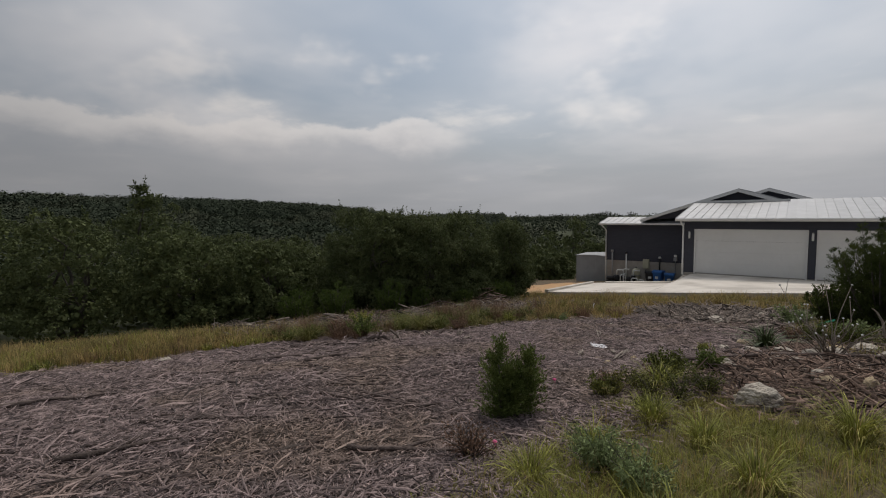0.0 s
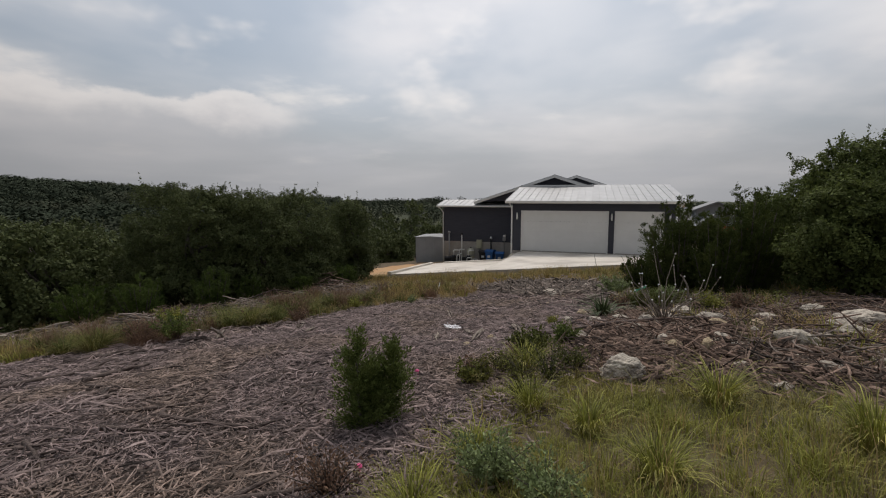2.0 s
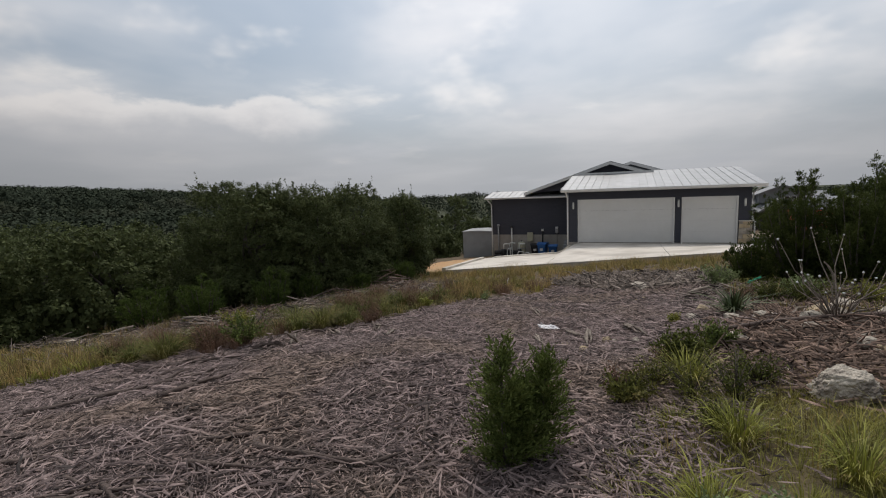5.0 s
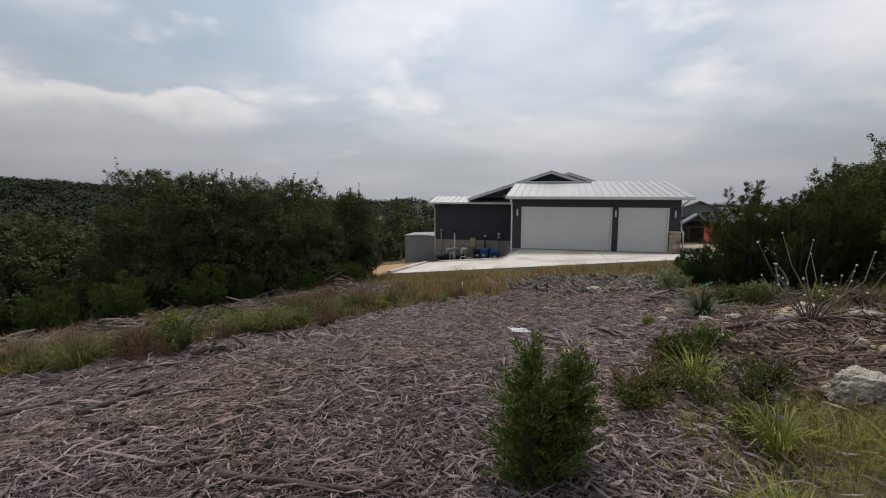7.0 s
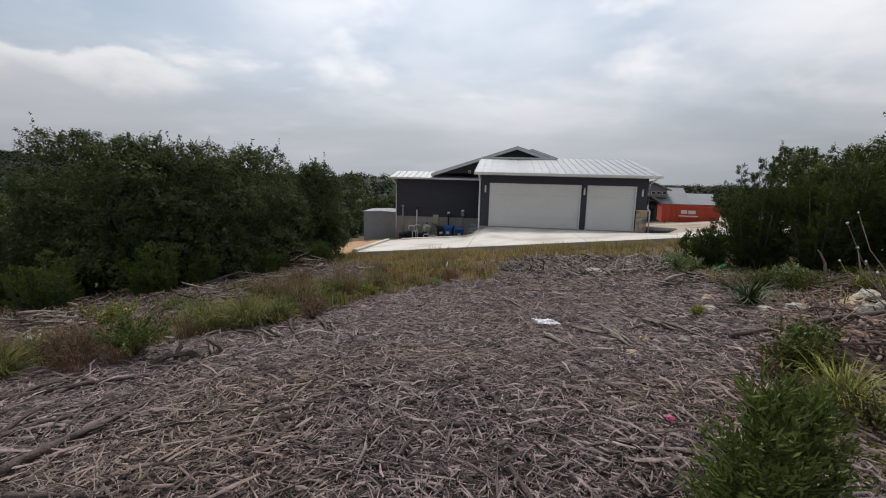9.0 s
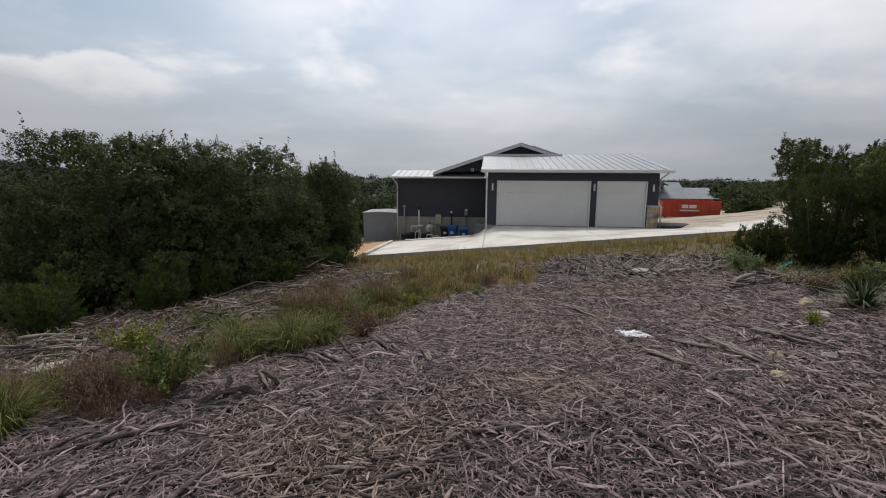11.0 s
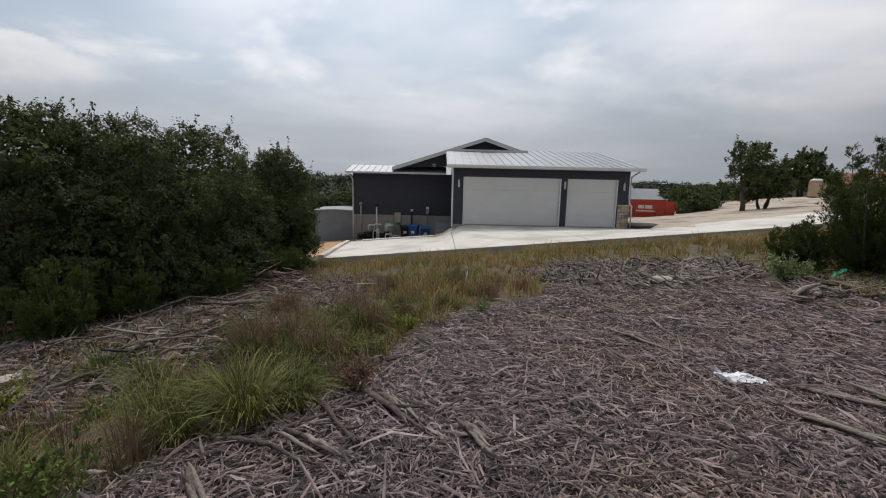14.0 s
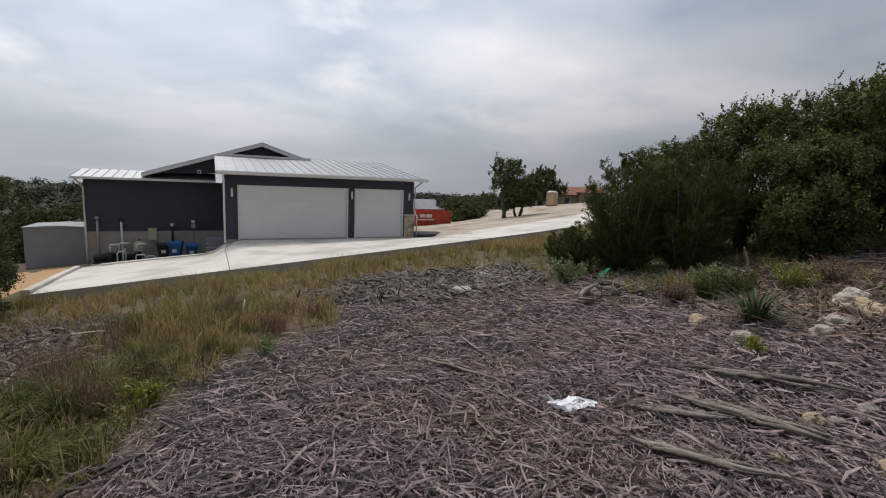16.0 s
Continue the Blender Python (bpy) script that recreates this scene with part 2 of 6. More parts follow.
M_SAGE = material("grey_green_weed", (0.15, 0.20, 0.08), (0.27, 0.32, 0.15), 3.0, 0.8, bump=0, island=0.35, trans=0.15)
M_STONE = material("limestone", (0.34, 0.30, 0.245), (0.60, 0.545, 0.47), 6, 0.9, bump=1.0, bscale=10, c=(0.15, 0.125, 0.105), cscale=1.4, camt=0.9, pieces=0.15)
M_STONE_TAN = material("tan_limestone", (0.45, 0.33, 0.20), (0.62, 0.52, 0.36), 5, 0.9, bump=1.0, bscale=14, c=(0.20, 0.16, 0.12), cscale=2.2, camt=0.7)
M_SLAB = material("new_concrete", (0.58, 0.54, 0.48), (0.70, 0.66, 0.60), 1.3, 0.85, bump=0.25, bscale=50, c=(0.40, 0.365, 0.32), cscale=0.45, camt=0.7)
M_SLABSIDE = material("formed_concrete_edge", (0.30, 0.28, 0.25), (0.42, 0.39, 0.35), 3, 0.9, bump=0.4, bscale=30)
M_SIDING = material("charcoal_siding", (0.042, 0.044, 0.058), (0.054, 0.056, 0.072), 2, 0.7, bump=0.15, bscale=60, stretch=(1, 1, 6))
M_TRIMDARK = material("charcoal_trim", (0.046, 0.047, 0.056), (0.056, 0.057, 0.066), 3, 0.6, bump=0.1)
M_WHITE = material("white_painted_steel", (0.66, 0.66, 0.65), (0.72, 0.72, 0.71), 1.5, 0.55, bump=0.05, c=(0.62, 0.62, 0.60), cscale=0.8)
M_TRIM = material("white_trim", (0.62, 0.62, 0.61), (0.70, 0.70, 0.69), 2, 0.6, bump=0.05)
M_METAL = material("galvalume_roof", (0.32, 0.33, 0.34), (0.40, 0.41, 0.42), 1.5, 0.45, metal=0.6, bump=0.05, pieces=0.06)
M_FOUND = material("stucco_foundation", (0.30, 0.28, 0.255), (0.38, 0.36, 0.33), 3, 0.9, bump=0.3, c=(0.26, 0.22, 0.18), cscale=0.8)
M_SHED = material("grey_steel_panel", (0.27, 0.28, 0.29), (0.33, 0.34, 0.35), 1.5, 0.6, bump=0.05, c=(0.24, 0.24, 0.24), cscale=0.5)
M_GREEN_PLASTIC = material("green_plastic", (0.02, 0.26, 0.15), (0.03, 0.34, 0.20), 6, 0.4, bump=0)
M_PVC = material("white_pvc", (0.60, 0.60, 0.58), (0.68, 0.68, 0.66), 4, 0.5, bump=0)
M_GREYPIPE = material("grey_conduit", (0.26, 0.26, 0.26), (0.34, 0.34, 0.34), 5, 0.6, bump=0)
M_BLACK = material("black_plastic", (0.015, 0.015, 0.016), (0.03, 0.03, 0.032), 5, 0.6, bump=0)
M_BEIGE = material("beige_enclosure", (0.36, 0.35, 0.26), (0.42, 0.41, 0.31), 4, 0.6, bump=0)
M_BLUE = material("blue_plastic", (0.02, 0.09, 0.27), (0.03, 0.12, 0.33), 4, 0.5, bump=0, pieces=0.15)
M_RED_STEEL = material("red_painted_steel", (0.42, 0.055, 0.03), (0.50, 0.08, 0.045), 1.2, 0.6, bump=0.1, c=(0.30, 0.05, 0.035), cscale=0.7)
M_GREYROOF = material("grey_metal_roof", (0.19, 0.20, 0.21), (0.25, 0.26, 0.27), 0.8, 0.6, metal=0.2, bump=0)
M_DARKWALL = material("dark_stained_wall", (0.05, 0.048, 0.045), (0.09, 0.085, 0.08), 1.5, 0.8, bump=0)
M_TERRA = material("terracotta_tile", (0.20, 0.085, 0.055), (0.30, 0.13, 0.08), 1.5, 0.8, bump=0.3, bscale=8)
M_TANSTONE = material("tan_stone_wall", (0.36, 0.26, 0.17), (0.50, 0.38, 0.26), 2.5, 0.9, bump=0.4, bscale=6)
M_GLASS = material("dark_glass", (0.02, 0.022, 0.025), (0.03, 0.032, 0.035), 1, 0.1, bump=0, spec=0.6)
M_FOIL = material("crumpled_white_plastic", (0.75, 0.74, 0.76), (0.85, 0.84, 0.86), 10, 0.35, bump=0.4)
M_PINK = material("pink_ribbon", (0.62, 0.08, 0.22), (0.70, 0.12, 0.28), 10, 0.6, bump=0)
M_YUCCA = material("yucca_blade", (0.05, 0.075, 0.03), (0.11, 0.14, 0.06), 6, 0.6, bump=0, island=0.4)
M_GRAVEL = material("dark_gravel", (0.05, 0.045, 0.045), (0.13, 0.115, 0.11), 14, 0.95, bump=1, bscale=30)

# ---- mesh helpers ----


def part(name, bm, mat, parent=None, label=""):
    me = bpy.data.meshes.new(name)
    bm.to_mesh(me)
    bm.free()
    me.materials.append(mat)
    ob = new(name, me)
    if parent:
        ob.parent = parent
    if label:
        ob["label"] = label
    return ob


def arr(name, verts, faces, mat, parent=None, smooth=False):
    """A mesh from numpy vertices (n,3) and faces (m,k)."""
    me = bpy.data.meshes.new(name)
    v, f = np.asarray(verts, dtype=np.float32), np.asarray(faces, dtype=np.int32)
    m, k = f.shape
    me.vertices.add(len(v)); me.vertices.foreach_set("co", v.ravel())
    me.loops.add(m * k); me.loops.foreach_set("vertex_index", f.ravel())
    me.polygons.add(m)
    me.polygons.foreach_set("loop_start", np.arange(0, m * k, k, dtype=np.int32))
    if smooth:
        me.polygons.foreach_set("use_smooth", np.ones(m, dtype=bool))
    me.update(calc_edges=True)
    for q in (mat if isinstance(mat, (list, tuple)) else [mat]):
        me.materials.append(q)
    ob = new(name, me)
    if parent:
        ob.parent = parent
    return ob


def empty(name, x, y, z, rz=0.0):
    e = new(name)
    e.matrix_basis = pose(x, y, z, 0, 0, rz)
    return e


def box(bm, x0, x1, y0, y1, z0, z1, bevel=0.0):
    r = bmesh.ops.create_cube(bm, size=1.0)
    vs = r["verts"]
    for v in vs:
        v.co = ((x0 + x1) / 2 + v.co.x * (x1 - x0), (y0 + y1) / 2 + v.co.y * (y1 - y0), (z0 + z1) / 2 + v.co.z * (z1 - z0))
    if bevel:
        es = list({e for v in vs for e in v.link_edges})
        bmesh.ops.bevel(bm, geom=es, offset=bevel, segments=1, affect="EDGES")
    return bm


def boxed(*a, **k):
    return box(bmesh.new(), *a, **k)


def tube(bm, pts, radii, n=8, caps=True):
    """A tapering tube along points."""
    rings = []
    pts = [Vector(p) for p in pts]
    for i, p in enumerate(pts):
        d = (pts[min(i + 1, len(pts) - 1)] - pts[max(i - 1, 0)]).normalized()
        side = d.cross(Vector((0, 0, 1)))
        if side.length < 1e-3:
            side = Vector((1, 0, 0))
        side.normalize()
        up = side.cross(d)
        r = radii[i] if isinstance(radii, (list, tuple)) else radii
        rings.append([bm.verts.new(p + (side * math.cos(a) + up * math.sin(a)) * r) for a in (2 * math.pi * j / n for j in range(n))])
    for a, b in zip(rings, rings[1:]):
        for j in range(n):
            f = bm.faces.new((a[j], a[(j + 1) % n], b[(j + 1) % n], b[j]))
            f.smooth = True
    if caps:
        bm.faces.new(rings[0][::-1]); bm.faces.new(rings[-1])
    return bm


def prism(bm, poly, axis, a0, a1):
    """Extrudes a 2D polygon along an axis: 'y' takes (x, z), 'x' takes (y, z), 'z' takes (x, y)."""
    def at(p, s):
        return {"y": (p[0], s, p[1]), "x": (s, p[0], p[1]), "z": (p[0], p[1], s)}[axis]
    lo, hi = [bm.verts.new(at(p, a0)) for p in poly], [bm.verts.new(at(p, a1)) for p in poly]
    n = len(poly)
    bm.faces.new(lo); bm.faces.new(hi[::-1])
    for i in range(n):
        bm.faces.new((lo[i], hi[i], hi[(i + 1) % n], lo[(i + 1) % n]))
    bmesh.ops.recalc_face_normals(bm, faces=bm.faces)
    return bm


def sstep(a, b, x):
    t = np.clip((x - a) / (b - a), 0, 1)
    return t * t * (3 - 2 * t)


# ---- ground ----


def slope(x, y):
    return 1.126 + 0.09 * x - 0.09 * (y + 20)


def waves(x, y, s=0):
    return (np.sin(x * 1.31 + y * 0.77 + s) * np.sin(y * 1.07 - x * 0.43 + 2 * s) * 0.5 + np.sin(x * 2.9 + 1.3 * s) * np.sin(y * 3.3 + s) * 0.25
            + np.sin(x * 6.1 + y * 2.2) * np.sin(y * 5.7 - x * 1.1) * 0.12)


RIDGE_AZ = np.array([-180, -120, -95, -79, -66, -54, -47, -43, -35, -20, 0, 15, 31, 38, 50, 70, 110, 180.0])
RIDGE_Z = np.array([0, 6, 12.5, 13.0, 9.0, 5.0, -2, -8, -8, -8, -10, -11, -10, -8, -6, -4, 0, 0.0])


def ground_z(x, y):
    x, y = np.asarray(x, dtype=float), np.asarray(y, dtype=float)
    r = np.hypot(x, y + 22)
    az = np.degrees(np.arctan2(x, y + 22))
    near = slope(x, y) + 0.045 * waves(x, y)
    for bx, by, sp, amp in ((2.0, -24.7, 1.6, -0.2), (2.3, -16.5, 2.2, -0.13), (-5.2, -24.3, 1.6, -0.2), (5.1, -22.0, 1.0, 0.18), (1.5, -20.0, 1.2, -0.14), (19, 24, 7.0, -0.6)):
        near = near + amp * np.exp(-((x - bx) ** 2 + (y - by) ** 2) / (2 * sp * sp))
    near = near - 0.19 * np.exp(-((y + 7.6) / 1.5) ** 2) * (1 - sstep(9, 13, x)) * sstep(-9, -6, x)
    pad = sstep(-7.2, -6.6, y) * (1 - sstep(14, 17, y)) * sstep(-6.1, -5.6, x) * (1 - sstep(8.2, 10.2, x))
    near = near - pad * np.clip(near - np.minimum(slab_z(x, y) - 0.3, -0.35), 0, 9)
    near = near - 0.055 * np.clip(-5.0 - x, 0, 12) * (1 - sstep(-9, -3, y))
    near = np.where(near > 3.4, 3.4 + 2.0 * np.tanh((near - 3.4) / 6.0), near)
    ridge = np.interp(az, RIDGE_AZ, RIDGE_Z)
    edge = slope(70 * np.sin(np.radians(az)), -22 + 70 * np.cos(np.radians(az)))
    valley = np.minimum(edge, -1) - 6.0
    far = np.where(r < 160, edge + (valley - edge) * sstep(70, 160, r), valley + (ridge - valley) * sstep(150, 400, r))
    far = far - np.clip(r - 450, 0, 4000) * 0.02
    wt = sstep(58, 95, r)
    return near * (1 - wt) + np.minimum(far, np.where(r < 160, edge, 99)) * wt + 1.2 * np.sin(x * 0.045) * np.sin(y * 0.038 + 1) * sstep(110, 300, r)


def slab_z(x, y):
    base = slope(x, y) + 0.085
    w = sstep(-1.3, 0.05, x) * (1 - sstep(8.6, 11.5, x))
    return base - w * (slope(x, 0.0 * y) + 0.085) * np.clip((y + 7.44) / 7.44, 0, 1) + w * np.clip(y, 0, 99) * 0.09


CHIP_EDGE = [(-7.2, -29.5), (-6.4, -26.5), (-6.2, -23.6), (-4.6, -22.3), (-3.1, -21.3), (-2.1, -20.2), (-1.35, -18.8), (-1.15, -17.3), (-0.3, -16.6), (0.6, -16.2), (0.9, -15.0), (1.3, -13.6), (2.6, -13.2),
             (4.3, -14.6), (4.2, -16.2), (3.9, -17.6), (4.2, -19.4), (4.6, -20.6), (3.4, -21.6), (2.7, -23.4), (2.5, -24.7), (2.4, -26.2), (1.9, -29.5)]


def inside(poly, x, y):
    x, y = np.asarray(x, dtype=float), np.asarray(y, dtype=float)
    c = np.zeros(x.shape, dtype=bool)
    n = len(poly)
    for i in range(n):
        (x0, y0), (x1, y1) = poly[i], poly[(i + 1) % n]
        hit = ((y0 > y) != (y1 > y)) & (x < (x1 - x0) * (y - y0) / (y1 - y0 + 1e-12) + x0)
        c ^= hit
    return c


NG = 361
uu = np.linspace(-1, 1, NG)
gx, gy = np.meshgrid(2.77 * np.sinh(7.4 * uu), -17 + 2.77 * np.sinh(7.4 * uu))
gz = ground_z(gx, gy)
gv = np.stack([gx.ravel(), gy.ravel(), gz.ravel()], 1)
ii = np.arange(NG * NG).reshape(NG, NG)
gf = np.stack([ii[:-1, :-1].ravel(), ii[:-1, 1:].ravel(), ii[1:, 1:].ravel(), ii[1:, :-1].ravel()], 1)
ground = arr("ground", gv, gf, [M_SOIL, M_MULCH_SOIL, M_CLAY, M_CALICHE, M_WOODLAND], smooth=True)
cx, cy = gv[gf].mean(1)[:, 0], gv[gf].mean(1)[:, 1]
wob = 0.25 * waves(cx * 2, cy * 2)
mi = np.zeros(len(gf), dtype=np.int32)
mi[inside(CHIP_EDGE, cx + wob, cy + wob)] = 1
mi[(np.hypot((cx + 8.0) / 2.3, (cy + 1.5) / 6.0) + wob * 0.6 < 1)] = 2
mi[(cx > 9.5) & (cy > -6 + 0.35 * (cx - 9.5)) & (cx < 62) & (cy < 10 + 0.75 * cx) & (np.hypot(cx, cy + 22) < 78)] = 3
mi[np.hypot(cx, cy + 22) > 62 + 16 * (cx > 0)] = 4
mi[(cx < -17 + wob * 4) & (cy > -40)] = 4
ground.data.polygons.foreach_set("material_index", mi)
tagged(ground, "sloping hillside lot of soil, mulch and caliche", "ground", kind="structure")

# driveway slab, with a formed edge and a raised kerb
driveway = empty("driveway", 0, 0, 0)
tagged(driveway, "pale new concrete driveway slab with raised kerb", "driveway", kind="structure")


def sheet(near, far, nu, nv, depth):
    """A slab between two edge lines, following slab_z, with its sides going down by depth."""
    bm = bmesh.new()
    near, far = np.array(near, dtype=float), np.array(far, dtype=float)
    g = []
    for i in range(nu + 1):
        row = []
        k = i / nu * (len(near) - 1)
        a = min(int(k), len(near) - 2)
        p, q = near[a] + (near[a + 1] - near[a]) * (k - a), far[a] + (far[a + 1] - far[a]) * (k - a)
        for j in range(nv + 1):
            s = p + (q - p) * j / nv
            row.append(bm.verts.new((s[0], s[1], float(slab_z(s[0], s[1])))))
        g.append(row)
    for i in range(nu):
        for j in range(nv):
            bm.faces.new((g[i][j], g[i + 1][j], g[i + 1][j + 1], g[i][j + 1]))
    rim = [g[i][0] for i in range(nu + 1)] + [g[nu][j] for j in range(1, nv + 1)] + [g[i][nv] for i in range(nu - 1, -1, -1)] + [g[0][j] for j in range(nv - 1, 0, -1)]
    low = [bm.verts.new((v.co.x, v.co.y, v.co.z - depth)) for v in rim]
    for i in range(len(rim)):
        f = bm.faces.new((rim[i], low[i], low[(i + 1) % len(rim)], rim[(i + 1) % len(rim)]))
        f.material_index = 1
    bmesh.ops.recalc_face_normals(bm, faces=bm.faces)
    return bm


bays = [([(-5.4, -7.44), (-3.3, -7.44), (-0.62, -7.44)], [(-6.2, 2.2), (-3.4, 2.3), (-0.62, 1.2)]),
        ([(-0.6, -7.44), (2.0, -7.44), (4.2, -7.44)], [(-0.6, 0.0), (2.0, 0.0), (4.2, 0.0)]),
        ([(4.22, -7.44), (6.5, -7.44), (8.6, -7.44)], [(4.22, 0.0), (6.5, 0.0), (8.45, 0.0)]),
        ([(8.62, -7.44), (11.0, -7.3), (14.0, -6.6), (18, -5.0)], [(8.62, -0.6), (10.5, -2.2), (13.5, -1.6), (17.2, -0.2)]),
        ([(18.02, -5.0), (24, -1.6), (32, 3.5), (44, 11)], [(17.22, -0.2), (23, 2.8), (31, 7.5), (43, 15)])]
for nr, fr in bays:
    pc = part("concrete_bay", sheet(nr, fr, 14, 10, 0.34), M_SLAB, driveway)
    pc.data.materials.append(M_SLABSIDE)


def kerb(path, w, h, name="kerb"):
    bm = bmesh.new()
    rings = []
    for i, (x, y) in enumerate(path):
        d = Vector(path[min(i + 1, len(path) - 1)]) - Vector(path[max(i - 1, 0)])
        nrm = Vector((-d.y, d.x)).normalized() * w / 2
        z = float(slab_z(x, y))
        prof = [(-1, -0.3), (-1, h * 0.85), (-0.75, h), (0.75, h), (1, h * 0.85), (1, -0.3)]
        rings.append([bm.verts.new((x + nrm.x * a, y + nrm.y * a, z + b)) for a, b in prof])
    for a, b in zip(rings, rings[1:]):
        for j in range(5):
            bm.faces.new((a[j], a[j + 1], b[j + 1], b[j]))
    bm.faces.new(rings[0]); bm.faces.new(rings[-1][::-1])
    bmesh.ops.recalc_face_normals(bm, faces=bm.faces)
    return part(name, bm, M_SLAB, driveway)


kerb([(-0.46, -0.35), (-0.5, 0.05), (-0.62, 0.5), (-0.95, 1.0), (-1.5, 1.45), (-2.3, 1.7), (-3.4, 1.85), (-4.6, 1.9), (-5.5, 1.9)], 0.2, 0.08)
kerb([(-6.25, 1.6), (-6.15, 0.4), (-5.95, -2.0), (-5.65, -5.0), (-5.5, -6.6), (-5.42, -7.36)], 0.2, 0.12)

# ---- house ----
house = empty("house", 0, 0, 0)
tagged(house, "single-storey charcoal house with white garage doors and metal roof", "house")


def hp(name, bm, mat, label="", parent=None):
    return part(name, bm, mat, parent or house, label)


def siding(name, x0, x1, y, z0, z1, thick=0.2, board=0.18):
    """A wall clad in overlapping horizontal boards."""
    bm = boxed(x0, x1, y + 0.012, y + thick, z0, z1)
    wall = hp(name, bm, M_SIDING)
    n = int(round((z1 - z0) / board))
    for i in range(n):
        a, b = z0 + (z1 - z0) * i / n, z0 + (z1 - z0) * (i + 1) / n
        q = bmesh.new()
        prism(q, [(y - 0.012, a), (y - 0.012, a + 0.006), (y - 0.002, b), (y + 0.013, b), (y + 0.013, a)], "x", x0, x1)
        part("board", q, M_SIDING, wall)
    return wall


GX0, GX1 = -0.53, 8.38
# garage front: piers and lintel round the two door openings
siding("garage_pier", GX0, -0.06, 0, 0.05, 2.46)
siding("garage_pier", 4.95, 5.23, 0, 0.05, 2.46)
siding("garage_pier", 7.84, GX1, 0, 1.2, 2.46)
siding("garage_lintel", GX0, GX1, 0, 2.461, 2.93)
hp("garage_side_wall", boxed(GX0, GX0 + 0.2, 0.2, 6.6, -1.9, 2.95), M_SIDING)
hp("garage_side_wall", boxed(GX1 - 0.2, GX1, 0.2, 6.6, -0.3, 2.95), M_SIDING)
hp("garage_back_wall", boxed(GX0, GX1, 6.6, 6.8, -1.8, 3.4), M_SIDING)
hp("garage_floor", boxed(GX0 + 0.2, GX1 - 0.2, 0.2, 6.6, -0.3, -0.004), M_SLABSIDE)
hp("garage_stem_wall", boxed(GX0, 8.38, 0.02, 0.2, -0.8, 0.048), M_FOUND)


def garage_door(x0, x1):
    d = empty("garage_door", (x0 + x1) / 2, 0.08, 0.0)
    d.parent = house
    w = (x1 - x0) / 2
    for i in range(4):
        z0, z1 = 0.02 + i * 0.6, 0.02 + (i + 1) * 0.6 - (0.004 if i == 2 else 0.0012)
        bm = boxed(-w + 0.03, w - 0.03, 0.02, 0.06, z0, z1, bevel=0.0015)
        part("door_section", bm, M_WHITE, d)
    part("jamb", boxed(-w - 0.04, -w + 0.03, -0.075, 0.03, 0.0, 2.44), M_TRIM, d)
    part("jamb", boxed(w - 0.03, w + 0.04, -0.075, 0.03, 0.0, 2.44), M_TRIM, d)
    part("head_jamb", boxed(-w - 0.04, w + 0.04, -0.078, 0.03, 2.4, 2.47), M_TRIM, d)
    part("bottom_seal", boxed(-w + 0.03, w - 0.03, 0.0, 0.07, -0.005, 0.022), M_BLACK, d)
    return d


garage_door(0.0, 4.89)
garage_door(5.29, 7.78)


def wall_lamp(x, z):
    e = empty("wall_lamp", x, -0.015, z)
    e.parent = house
    part("backplate", boxed(-0.05, 0.05, -0.02, 0.0, -0.12, 0.12, bevel=0.004), M_GREYPIPE, e)
    part("glass_tube", tube(bmesh.new(), [(0, -0.075, -0.19), (0, -0.075, 0.17)], 0.045, 10), M_PVC, e)
    part("cap", tube(bmesh.new(), [(0, -0.075, 0.17), (0, -0.075, 0.21)], [0.05, 0.04], 10), M_GREYPIPE, e)
    part("arm", boxed(-0.015, 0.015, -0.07, -0.02, -0.01, 0.02), M_GREYPIPE, e)


for lx in (-0.27, 5.09, 8.1):
    wall_lamp(lx, 2.13)

# stone wainscot at the right corner, laid in courses
wains = hp("stone_wainscot", boxed(7.86, 8.4, -0.03, 0.0, 0.0, 1.15), M_SLABSIDE)
rs = random.Random(5)
z = 0.03
while z < 1.1:
    h = rs.choice((0.16, 0.2, 0.24))
    x = 7.85
    while x < 8.4:
        w = min(rs.uniform(0.17, 0.34), 8.44 - x)
        bm = boxed(x + 0.008, x + w - 0.008, -0.085 - rs.random() * 0.02, -0.028, z + 0.008, min(z + h, 1.16) - 0.008, bevel=0.014)
        part("stone", bm, rs.choice((M_STONE, M_STONE, M_STONE_TAN)), wains)
        x += w
    z += h
hp("stone_cap", boxed(7.84, 8.46, -0.13, 0.0, 1.16, 1.21, bevel=0.01), M_SLAB)


